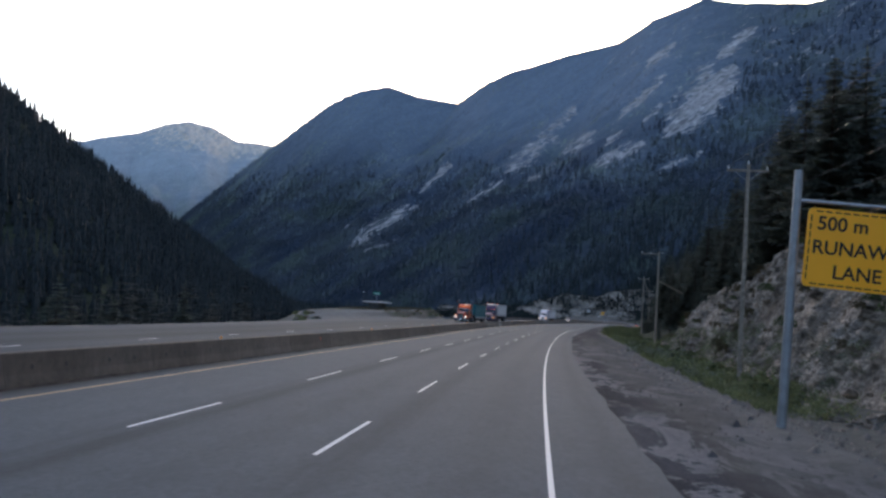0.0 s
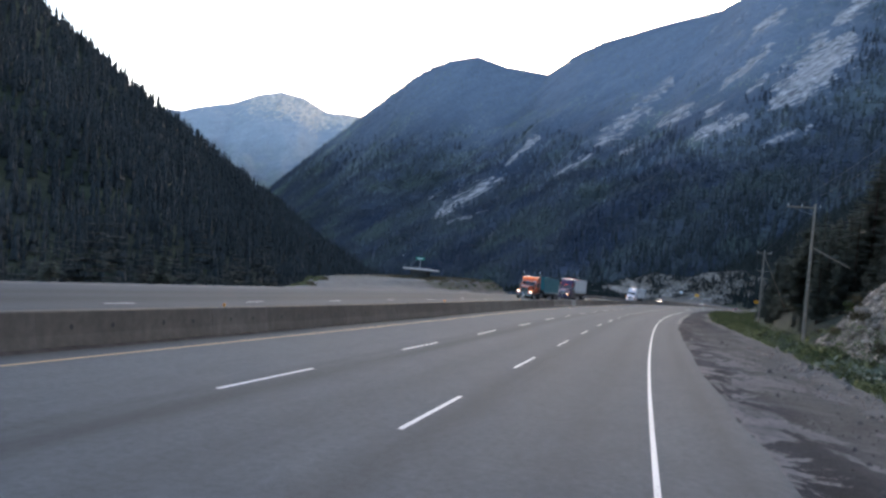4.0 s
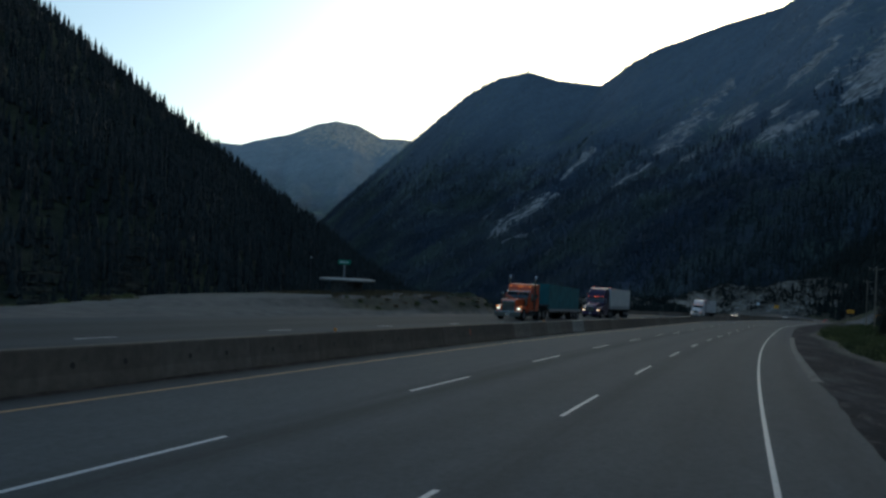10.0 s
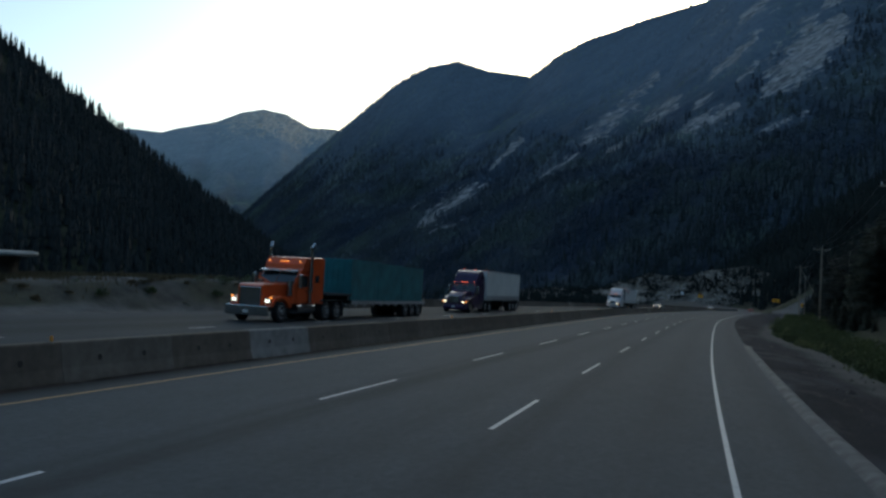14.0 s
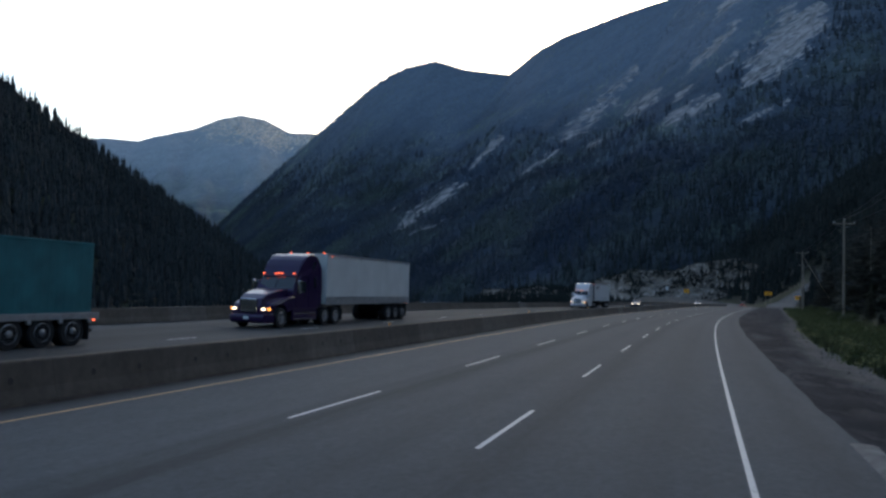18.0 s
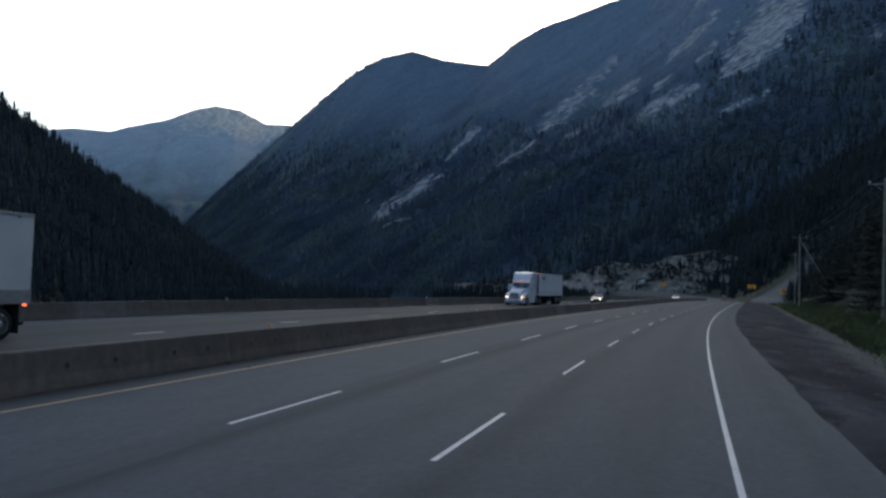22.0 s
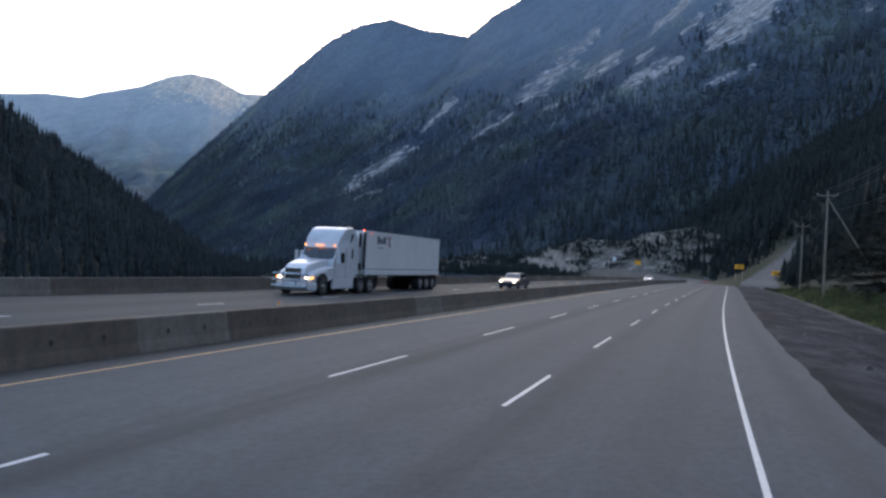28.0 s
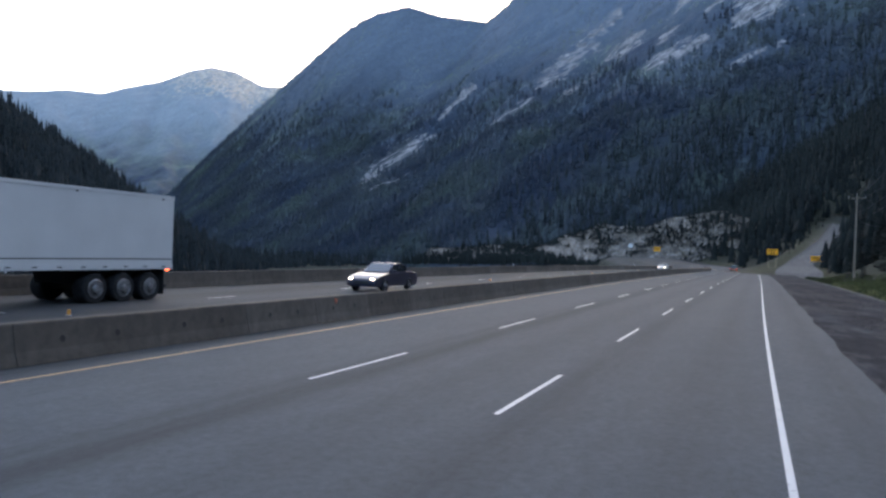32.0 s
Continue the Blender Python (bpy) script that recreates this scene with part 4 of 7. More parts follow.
q, rs = scatter_on(BIGP, 70000, 17, on_low_flank)
forest("lower_flank_forest", q - [0, 0, 1.0], rs.uniform(13, 23, len(q)), M_FIR_LIGHT_HAZE, "dark firs with tall stems on the lower flank", 9, 4, 3, 0.9)
line, rs = scatter_on(BIGP[:, :3], 1300, 12, lambda q, i, j, rs: q[:, 0] < 420)
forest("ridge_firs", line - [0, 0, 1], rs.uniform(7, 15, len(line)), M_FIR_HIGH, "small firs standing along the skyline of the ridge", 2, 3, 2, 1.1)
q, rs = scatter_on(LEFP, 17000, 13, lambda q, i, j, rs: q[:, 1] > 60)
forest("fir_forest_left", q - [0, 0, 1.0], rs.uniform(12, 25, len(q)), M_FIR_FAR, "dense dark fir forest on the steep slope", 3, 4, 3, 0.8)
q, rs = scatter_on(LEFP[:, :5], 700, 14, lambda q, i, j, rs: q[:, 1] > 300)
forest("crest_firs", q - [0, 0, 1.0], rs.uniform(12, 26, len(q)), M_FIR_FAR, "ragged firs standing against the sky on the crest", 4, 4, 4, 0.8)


def ground_z(x, y):
    s, d = road_sd(x, y)
    h = ground_height(s, d)
    return np.interp(s, GS, _z) + h, s, d


def ramp_gap(x, y):
    rx_, _ = ramp_centre(np.asarray(y, float))
    return np.where((np.asarray(y) > 380) & (np.asarray(y) < 800), np.abs(x - rx_), 99.0)


def clear_of_bluff(x, y):
    """False in the open strip before the far bluff."""
    bear, reach = np.degrees(np.arctan2(x - 21, y - 234)), np.hypot(x - 21, y - 234)
    return ~((bear > 5.5) & (bear < 9.5) & (reach > 230) & (reach < 455))


# valley woods on both sides, away from the road
rs = np.random.RandomState(21)
s_, d_ = rs.uniform(-40, 900, 9000), rs.uniform(66, 420, 9000)
p = road_point(s_, d_, ground_height(s_, d_))
near = np.where(s_ < 230, 66 + 18 * rs.rand(9000), 95 + 90 * rs.rand(9000))
bear, reach = np.degrees(np.arctan2(p[:, 0] - 21, p[:, 1] - 234)), np.hypot(p[:, 0] - 21, p[:, 1] - 234)
ok = (d_ > near) & ~((bear > -24.5) & (bear < -11) & (reach > 370))
p, hts = p[ok], rs.uniform(12, 23, 9000)[ok] * np.where(s_[ok] > 200, 0.72, 1.0)
near_v = (d_[ok] < 100) & (s_[ok] < 250)
VALLEY_FIRS = list(zip(p[near_v], hts[near_v]))
forest("valley_forest", p[~near_v], hts[~near_v], M_FIR_DEEP_SHADE, "dark fir forest on the valley floor below the road", 5, 4, 3, 0.95)
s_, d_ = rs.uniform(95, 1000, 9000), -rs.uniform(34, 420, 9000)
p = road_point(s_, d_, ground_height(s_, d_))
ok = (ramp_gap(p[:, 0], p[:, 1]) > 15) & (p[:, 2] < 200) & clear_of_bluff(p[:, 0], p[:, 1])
forest("hillside_forest", p[ok], rs.uniform(13, 22, ok.sum()), M_FIR_DEEP_SHADE, "dense dark fir forest on the hillside above the road", 6, 4, 3, 0.95)


# trees crowding the runaway lane and closing its head
n = 3400
y_ = rs.uniform(405, 900, n)
cx, cz = ramp_centre(y_)
o_ = rs.uniform(6.5, 80, n) * rs.choice([-1, 1, 1], n)
head = y_ > 660
o_ = np.where(head, rs.uniform(-70, 70, n), o_)
x_ = cx + o_
gz, s_, d_ = ground_z(x_, y_)
bank = (1 - sstep(7.5, 24, np.abs(o_))) * (1 - sstep(640, 690, y_))
gz = gz * (1 - bank) + (cz - 0.15 - 0.1 * np.maximum(0, np.abs(o_) - 7)) * bank
ok = ((d_ < -10) | head) & ~((o_ < -22) & (y_ > 480) & (rs.rand(n) < 0.55)) & clear_of_bluff(x_, y_)
low = (o_ < 0) & (o_ > -22) & ~head
forest("lane_side_forest", np.stack([x_, y_, gz - 0.3], 1)[ok], (rs.uniform(8, 17, n) * np.where(low, 0.32, 1.0) * np.where(np.abs(o_) < 10, 0.6, 1.0))[ok], M_FIR_DEEP_SHADE, "firs crowding both sides of the runaway lane", 7, 4, 4, 1.0)


# pale gravel bar of the river on the valley floor
bear, reach = np.radians(np.linspace(-24, -11.5, 60)), np.linspace(0, 1, 14)
BE, RE = np.meshgrid(bear, reach, indexing="ij")
near_ = 790 + 25 * fractal(BE * 100, 0 * BE, 5.0, 3, 2.0)
RE = near_ + RE * (70 + 60 * fractal(BE * 100, 0 * BE, 4.0, 3, 7.0))
bx, by = 21 + RE * np.sin(BE), 234 + RE * np.cos(BE)
bz, _, _ = ground_z(bx, by)
bz = bz + 1.2 + 0.5 * fractal(bx, by, 18.0, 3)
bz[:, 0] -= 4
bz[:, -1] -= 4
M_BAR = plain("pale_river_gravel", (0.21, 0.205, 0.2), 0.97, 0.15, vary=0.5, scale=0.06, bumpy=0.4)
tagged(new("gravel_bar", grid_mesh("gravel_bar", np.stack([bx, by, bz], -1), M_BAR)), "pale gravel bar on the valley floor", "ground", kind="structure")


# woods on the far valley floor, behind the gravel bar
rs = np.random.RandomState(77)
n = 3200
b_, r_ = np.radians(rs.uniform(-34, -6, n)), rs.uniform(960, 1700, n)
x_, y_ = 21 + r_ * np.sin(b_), 234 + r_ * np.cos(b_)
gz, _, _ = ground_z(x_, y_)
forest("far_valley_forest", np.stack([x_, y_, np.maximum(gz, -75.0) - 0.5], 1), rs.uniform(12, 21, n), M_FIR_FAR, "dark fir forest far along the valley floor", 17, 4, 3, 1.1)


# ---------- poles, wires, signs ----------
def utility_pole(s, d, h, shift=0.0, brace=True):
    base = road_point(s, d, float(ground_height(np.array([s]), np.array([d]))[0]) - 0.25)
    foot = float(base[2])
    top = float(road_point(s, d, h)[2])
    root = new("utility_pole")
    root.location = base.tolist()
    root.rotation_euler = (0, 0, -float(np.interp(s, GS, _h)))
    pins = (-1.15 + shift, -0.55 * (shift != 0.0) + 0.5 * shift, 1.15 + 0.65 * shift)
    H = top - foot
    bm = bmesh.new()
    rings = 7
    prev = None
    for k in range(rings + 1):
        z, r = H * k / rings, 0.17 - 0.065 * k / rings
        ring = [bm.verts.new((r * math.cos(a * math.tau / 12) + 0.012 * math.sin(k * 1.9), r * math.sin(a * math.tau / 12), z)) for a in range(12)]
        if prev:
            for a in range(12):
                bm.faces.new((prev[a], prev[(a + 1) % 12], ring[(a + 1) % 12], ring[a]))
        prev = ring
    bm.faces.new(prev)
    part("pole_shaft", bm, M_POLE, root)
    bm = bmesh.new()
    box(bm, (-1.25 + shift, 0.1, H - 0.42), (1.25 + shift, 0.22, H - 0.29), 0.012)
    part("crossarm", bm, M_POLE, root)
    if brace:
        for sx in (-1, 1):
            bm = bmesh.new()
            rod(bm, (sx * 0.75 + shift, 0.16, H - 0.42), (0, 0.15, H - 1.05), 0.018, n=6)
            part("brace", bm, M_STEEL, root)
    for x in pins:
        bm = bmesh.new()
        z0 = H - 0.29 if x else H
        rod(bm, (x, 0.16 if x else 0, z0), (x, 0.16 if x else 0, z0 + 0.1), 0.016, n=6)
        rod(bm, (x, 0.16 if x else 0, z0 + 0.08), (x, 0.16 if x else 0, z0 + 0.15), 0.06, 0.05, n=8)
        rod(bm, (x, 0.16 if x else 0, z0 + 0.15), (x, 0.16 if x else 0, z0 + 0.22), 0.035, 0.04, n=8)
        part("insulator", bm, M_PORCELAIN, root, "small porcelain insulator")
    tagged(root, "weathered grey wooden power pole with a crossarm", "utility pole", "power poles along the verge")
    tops = [root.matrix_basis @ Vector((x, 0.16 if x else 0, H - 0.07 if x else H + 0.22)) for x in pins]
    lows = [root.matrix_basis @ Vector((0.15, 0, H - z)) for z in (2.4, 3.55)]
    return root, tops, lows


POLES = [(-42.0, -11.8, 12.6), (27.6, -11.8, 12.75), (85.8, -12.7, 12.3, -1.1), (156.8, -13.0, 12.5), (228.9, -13.7, 12.5), (310.0, -11.6, 13.4), (369.9, -13.8, 13.4), (430.0, -26.0, 16.0)]
made = [utility_pole(*q) for q in POLES]


def wire(a, b, sag, r=0.011):
    a, b = Vector(a), Vector(b)
    cu = bpy.data.curves.new("wire", "CURVE")
    cu.dimensions = "3D"
    cu.bevel_depth = r
    cu.bevel_resolution = 1
    sp = cu.splines.new("POLY")
    sp.points.add(14)
    for k in range(15):
        t = k / 14
        p = a.lerp(b, t) - Vector((0, 0, sag * 4 * t * (1 - t)))
        sp.points[k].co = (*p, 1)
    cu.materials.append(M_WIRE)
    return cu


for (r0, t0, l0), (r1, t1, l1) in zip(made, made[1:]):
    for a, b in list(zip(t0, t1)) + list(zip(l0, l1)):
        tagged(new("power_line", wire(a, b, 0.9)), "thin dark power line strung between wooden poles", "cable", "power lines")


def stay(pole, s, d, dx, dy, below=0.9):
    """A leaning timber or wire from a pole's upper part to the ground."""
    top = pole[0].matrix_basis @ Vector((0, 0, 0))
    top.z = pole[1][1].z - below
    b = road_point(s + dy, d + dx, 0.0)
    b[2] += float(ground_height(np.array([s + dy]), np.array([d + dx]))[0]) - 0.2
    bm = bmesh.new()
    rod(bm, top, b.tolist(), 0.07, 0.09, n=8)
    ob = part("pole_brace", bm, M_POLE)
    tagged(ob, "grey timber brace leaning against a power pole", "brace")


H2 = made[2][1][1].z - made[2][0].location.z - 0.22
part("strut", rod(bmesh.new(), (0.05, 0, H2 - 3.7), (3.4, 0.5, H2 - 5.3), 0.07, 0.06, n=8), M_POLE, made[2][0], "timber strut angled out from the pole")
stay(made[5], 310.0, -11.6, -6.0, -4.0)
stay(made[3], 156.8, -13.0, -5.0, 6.0)


def lettering(text, size, mat, parent, name, m, extrude=0.002):
    cu = bpy.data.curves.new(name, "FONT")
    cu.body = text
    cu.size = size
    cu.align_x, cu.align_y = "LEFT", "CENTER"
    cu.extrude = extrude
    cu.offset = 0.016 * size
    cu.materials.append(mat)
    ob = new(name, cu)
    ob.parent = parent
    ob.matrix_local = m
    return ob


def plate(w, h, t, r=0.09):
    """An upright rounded plate in the x-z plane, its face towards -y."""
    bm = bmesh.new()
    pts = []
    for cx, cz, a0 in ((w / 2 - r, h / 2 - r, 0), (-w / 2 + r, h / 2 - r, 90), (-w / 2 + r, -h / 2 + r, 180), (w / 2 - r, -h / 2 + r, 270)):
        for k in range(6):
            a = radians(a0 + 18 * k)
            pts.append((cx + r * math.cos(a), cz + r * math.sin(a)))
    f = [bm.verts.new((x, 0, z)) for x, z in pts]
    g = [bm.verts.new((x, t, z)) for x, z in pts]
    bm.faces.new(f)
    bm.faces.new(g[::-1])
    n = len(pts)
    for k in range(n):
        bm.faces.new((f[k], g[k], g[(k + 1) % n], f[(k + 1) % n]))
    bmesh.ops.recalc_face_normals(bm, faces=bm.faces)
    return bm


def dashed_border(parent, w, h, mat, inset=0.07, n=9):
    """Broken border strips, each a small raised bar."""
    m = max(4, round(n * h / w))
    for side in (-1, 1):
        for k in range(n):
            x = -w / 2 + 0.17 + (w - 0.34) * (k + 0.5) / n
            bm = box(bmesh.new(), (x - w / n * 0.33, -0.004, side * (h / 2 - inset) - 0.017), (x + w / n * 0.33, 0, side * (h / 2 - inset) + 0.017))
            part("border_bar", bm, mat, parent)
        for k in range(m):
            z = -h / 2 + 0.17 + (h - 0.34) * (k + 0.5) / m
            bm = box(bmesh.new(), (side * (w / 2 - inset) - 0.017, -0.004, z - h / m * 0.32), (side * (w / 2 - inset) + 0.017, 0, z + h / m * 0.32))
            part("border_bar", bm, mat, parent)


def runaway_sign():
    """Large amber plate hung from a steel cantilever post."""
    s, d = -0.2, -6.16
    root = new("runaway_lane_sign")
    root.matrix_basis = road_pose(s, d, 0.0, 0, False)
    H = 6.72
    bm = bmesh.new()
    rod(bm, (0, 0, -0.35), (0.18, 0, H), 0.125, 0.105, 14)
    part("post", bm, M_STEEL, root, "galvanised steel post")
    bm = bmesh.new()
    rod(bm, (0.14, -0.02, H - 0.8), (3.7, -0.1, H - 0.98), 0.05, 0.045, 10)
    part("arm", bm, M_STEEL, root)
    bm = bmesh.new()
    rod(bm, (0.12, -0.02, H - 2.7), (3.7, -0.1, H - 2.88), 0.05, 0.045, 10)
    part("arm", bm, M_STEEL, root)
    W, Hh = 2.8, 2.07
    panel = part("panel", plate(W, Hh, 0.03, 0.14), M_SIGN, root, "amber sign plate with a broken black border")
    panel.matrix_local = pose(0.36 + W / 2, -0.16, 4.62, 0, 3.5, 0)
    dashed_border(panel, W, Hh, M_INK, 0.085, 11)
    lettering("500 m", 0.5, M_INK, panel, "lettering", pose(-W / 2 + 0.24, -0.006, 0.63, 90, 0, 0))
    lettering("RUNAWAY", 0.5, M_INK, panel, "lettering", pose(-W / 2 + 0.16, -0.006, 0.0, 90, 0, 0))
    lettering("LANE", 0.5, M_INK, panel, "lettering", pose(-W / 2 + 0.72, -0.006, -0.62, 90, 0, 0))
    arrow = bmesh.new()
    for a, b, c in (((0.62, 0.45), (0.72, 0.36), (1.0, 0.72)), ((0.62, 0.45), (1.0, 0.72), (0.9, 0.8)), ((0.76, 0.82), (1.1, 0.86), (1.06, 0.52))):
        arrow.faces.new([arrow.verts.new((q[0], -0.005, q[1])) for q in (a, b, c)])
    part("arrow", arrow, M_INK, panel)
    tagged(root, "amber 500 m runaway lane sign on a galvanised post", "road sign")


runaway_sign()


def small_sign(s, d, h, w, hh, mat, label, lines, posts=1, ink=None):
    root = new("road_sign")
    g = float(ground_height(np.array([s]), np.array([d]))[0])
    gz = float(road_point(s, d, g)[2])
    rx_, rz_ = ramp_centre(float(road_point(s, d)[1]))
    if s > 380:
        gz = max(gz, float(rz_) - 0.4 - 0.1 * max(0, abs(float(road_point(s, d)[0]) - float(rx_)) - 7))
    p = road_point(s, d)
    root.location = (float(p[0]), float(p[1]), gz - 0.2)
    root.rotation_euler = (0, 0, -float(np.interp(s, GS, _h)))
    top = float(p[2]) + h - gz + 0.2
    for k in range(posts):
        x = 0 if posts == 1 else (-0.35 + 0.7 * k) * w
        bm = bmesh.new()
        box(bm, (x - 0.05, 0.035, 0), (x + 0.05, 0.135, top + hh / 2 - 0.1), 0.006)
        part("post", bm, M_POLE, root)
    pl = part("panel", plate(w, hh, 0.02, 0.07), mat, root, "")
    pl.matrix_local = pose(0, 0, top)
    for k, (bw, zz) in enumerate(lines):
        bm = box(bmesh.new(), (-bw / 2, -0.004, zz - 0.09), (bw / 2, 0, zz + 0.09))
        part("text_bar", bm, ink or M_INK, pl)
    tagged(root, label, "road sign")
    return root


small_sign(465.3, -4.4, 6.0, 2.8, 1.5, M_SIGN, "amber warning sign at the entry of the runaway lane", [(1.7, 0.4), (2.0, 0.0), (1.5, -0.4)], 2)
small_sign(479.1, -16.8, 4.6, 2.8, 1.5, M_SIGN, "amber warning sign standing beside the gravel runaway lane", [(1.7, 0.4), (2.0, 0.0), (1.5, -0.4)], 2)
small_sign(545.0, 31.0, 7.0, 2.6, 1.8, M_SIGN, "amber warning sign beside the far bend", [(2.2, 0.3), (2.4, -0.3)], 2)
small_sign(540.0, 41.0, 8.0, 1.6, 1.6, plain("white_sign_sheet", (0.7, 0.7, 0.7)), "small pale marker sign beside the far bend", [], 1)


# ---------- rock cut ----------
def blocks(a, b, sa, sb, seed):
    """Cells of broken rock: each a tilted facet that stands in or out by its own amount."""
    u, v = a / sa, b / sb
    iu, iv = np.floor(u), np.floor(v)
    best, out = np.full(u.shape, 9.0), np.zeros(u.shape)

    def h(x, y, k):
        w = np.sin(x * 127.1 + y * 311.7 + seed * 13.7 + k * 74.7) * 43758.5453
        return w - np.floor(w)

    for du in (-1, 0, 1):
        for dv in (-1, 0, 1):
            cu, cv = iu + du, iv + dv
            pu, pv = cu + 0.15 + 0.7 * h(cu, cv, 1), cv + 0.15 + 0.7 * h(cu, cv, 2)
            dist = np.maximum(np.abs(u - pu), np.abs(v - pv)) + 0.35 * np.hypot(u - pu, v - pv)
            val = h(cu, cv, 3) + (u - pu) * (h(cu, cv, 4) - 0.5) * 1.1 + (v - pv) * (h(cu, cv, 5) - 0.2) * 0.9
            near = dist < best
            best, out = np.where(near, dist, best), np.where(near, val, out)
    return out


def rock_face(name, ps, pz, n_s, n_v, seed, label, mat, grow=1.0, size=1.0):
    """A faceted face of broken rock. ps, pz: functions of (u in metres, v 0..1) for the plan point and the height."""
    u, v = np.meshgrid(n_s, np.linspace(0, 1, n_v), indexing="ij")
    z = pz(u, v)
    a, b = u * 0.94 + z * 0.34, z * 0.94 - u * 0.34
    push = 0.95 * blocks(a, b, 2.2 * size, 5.0 * size, seed) + 0.42 * blocks(a, b, 0.75 * size, 1.7 * size, seed + 1) + 0.2 * blocks(a + 0.3 * b, b, 0.5 * size, 0.5 * size, seed + 2) + 0.12 * blocks(a - 0.2 * b, b, 0.24 * size, 0.2 * size, seed + 3) + 0.8 * fractal(u, z, 9.0 * size, 3, seed)
    P = ps(u, v, (push - 1.3) * grow * np.clip(np.minimum(v * 6 + 0.2, (1 - v) * 5 + 0.3), 0, 1))
    me = grid_mesh(name, P, mat, smooth=False)
    return tagged(new(name, me), label, "rock", kind="structure")


def cut_ps(u, v, push):
    d = -13.0 - 5.2 * v**0.9 + np.where(push < -0.75, -0.75 + 0.3 * (push + 0.75), push)
    return road_point(u, d, cut_pz(u, v))


def cut_pz(u, v):
    return -1.25 + (cut_top(u) + 1.25 + 1.3 * fractal(u, 0 * u, 8.0, 4, 4.0)) * v


rock_face("rock_cut", cut_ps, cut_pz, np.arange(-40, 101, 0.16), 96, 2.0, "blasted grey-brown rock cut with broken ledges beside the road", M_CUT, 0.95, 1.35)


def boulder_mesh(seed, flat=0.6):
    r = random.Random(seed)
    bm = bmesh.new()
    bmesh.ops.create_icosphere(bm, subdivisions=1, radius=0.5)
    for vtx in bm.verts:
        k = r.uniform(0.72, 1.15)
        vtx.co = Vector((vtx.co.x * k * 1.25, vtx.co.y * k, vtx.co.z * k * flat))
    me = bpy.data.meshes.new("boulder")
    bm.to_mesh(me)
    bm.free()
    me.materials.append(M_CUT)
    return me


BOULDERS = [boulder_mesh(k, 0.55 + 0.1 * k) for k in range(5)]
rb = random.Random(7)
for k in range(150):
    s, d = rb.uniform(-22, 86), -rb.triangular(10.2, 14.4, 12.6)
    size = rb.choice([0.25, 0.3, 0.4, 0.4, 0.55, 0.8, 1.1])
    if d > -11.5:
        size = min(size, 0.45)
    ob = new("boulder", rb.choice(BOULDERS))
    h = float(ground_height(np.array([s]), np.array([d]))[0]) + (0.8 * max(0, -12.6 - d))
    ob.matrix_basis = Matrix.Translation(Vector(road_point(s, d, h + 0.12 * size).tolist())) @ Euler((rb.uniform(-0.4, 0.4), rb.uniform(-0.4, 0.4), rb.uniform(0, 6.3))).to_matrix().to_4x4() @ Matrix.Scale(size, 4)
    tagged(ob, "angular grey rock fallen at the foot of the cut", "rock", "fallen rocks")

for k in range(70):
    s, d = rb.uniform(-16, 80), -rb.uniform(13.0, 18.2)
    v = (max(0.0, -13.0 - d) / 5.2) ** (1 / 0.9)
    ob = new("boulder", rb.choice(BOULDERS))
    size = rb.uniform(0.3, 0.9)
    zz = float(cut_pz(np.array([s]), np.array([min(v, 1.0)]))[0])
    ob.matrix_basis = Matrix.Translation(Vector(road_point(s, d, zz).tolist())) @ Euler((rb.uniform(-0.6, 0.6), rb.uniform(-0.6, 0.6), rb.uniform(0, 6.3))).to_matrix().to_4x4() @ Matrix.Scale(size, 4)
    tagged(ob, "loose angular rock lying on a ledge of the cut", "rock", "loose rocks on the cut")


# far bluff under the mountain, beyond the bend
BLUFF = [(-125, 838, -40, -35), (-60, 830, -38, -29), (-28, 846, -36, -27), (20, 770, -34, -9), (54, 735, -34, -8), (95, 690, -33, 1), (112, 655, -32, -3), (135, 640, -28, -8), (165, 660, -22, -2)]


def bluff_ps(u, v, push):
    b = np.array(BLUFF, float)
    k = np.linspace(0, 230, len(b))
    x, y = np.interp(u, k, b[:, 0]), np.interp(u, k, b[:, 1])
    return np.stack([x + 4 * v + 0.3 * push, y + 40 * v**0.8 - 2.5 * push, bluff_pz(u, v)], -1)


def bluff_pz(u, v):
    b = np.array(BLUFF, float)
    k = np.linspace(0, 230, len(b))
    lo, hi = np.interp(u, k, b[:, 2]), np.interp(u, k, b[:, 3]) + 6.0 * fractal(u, 0 * u, 18.0, 5, 1.0)
    return lo - 4 + (hi - lo + 4) * v


u = np.arange(0, 230, 0.8)
rock_face("far_rock_bluff", bluff_ps, bluff_pz, u, 46, 8.0, "pale broken rock bluff below the forest beyond the bend", M_BLUFF, 1.6, 3.0)
rs = np.random.RandomState(31)
uu, vv = rs.uniform(0, 229, 7500), rs.uniform(0.0, 1.05, 7500)
zz = bluff_pz(uu, vv)
# dark scrub keeps to slanting ledges, thickest along the brow and at the foot
cover = fractal(0.55 * uu + 1.1 * zz, 2.2 * zz - 0.5 * uu, 9.0, 4, 2.0) + 1.0 * np.maximum(0, 0.22 - vv) + 1.2 * np.maximum(0, vv - 0.8) + 0.3 * (1 - uu / 110).clip(0, 1)
ok = cover > 0.03
fp = bluff_ps(uu, vv, np.zeros(len(uu)))[ok]
forest("bluff_scrub", fp - [0, 3.2, 0.6], rs.uniform(1.2, 3.0, len(fp)), M_FIR_DEEP_SHADE, "dark low scrub on the ledges of the far bluff", 33, 4, 2, 2.6)
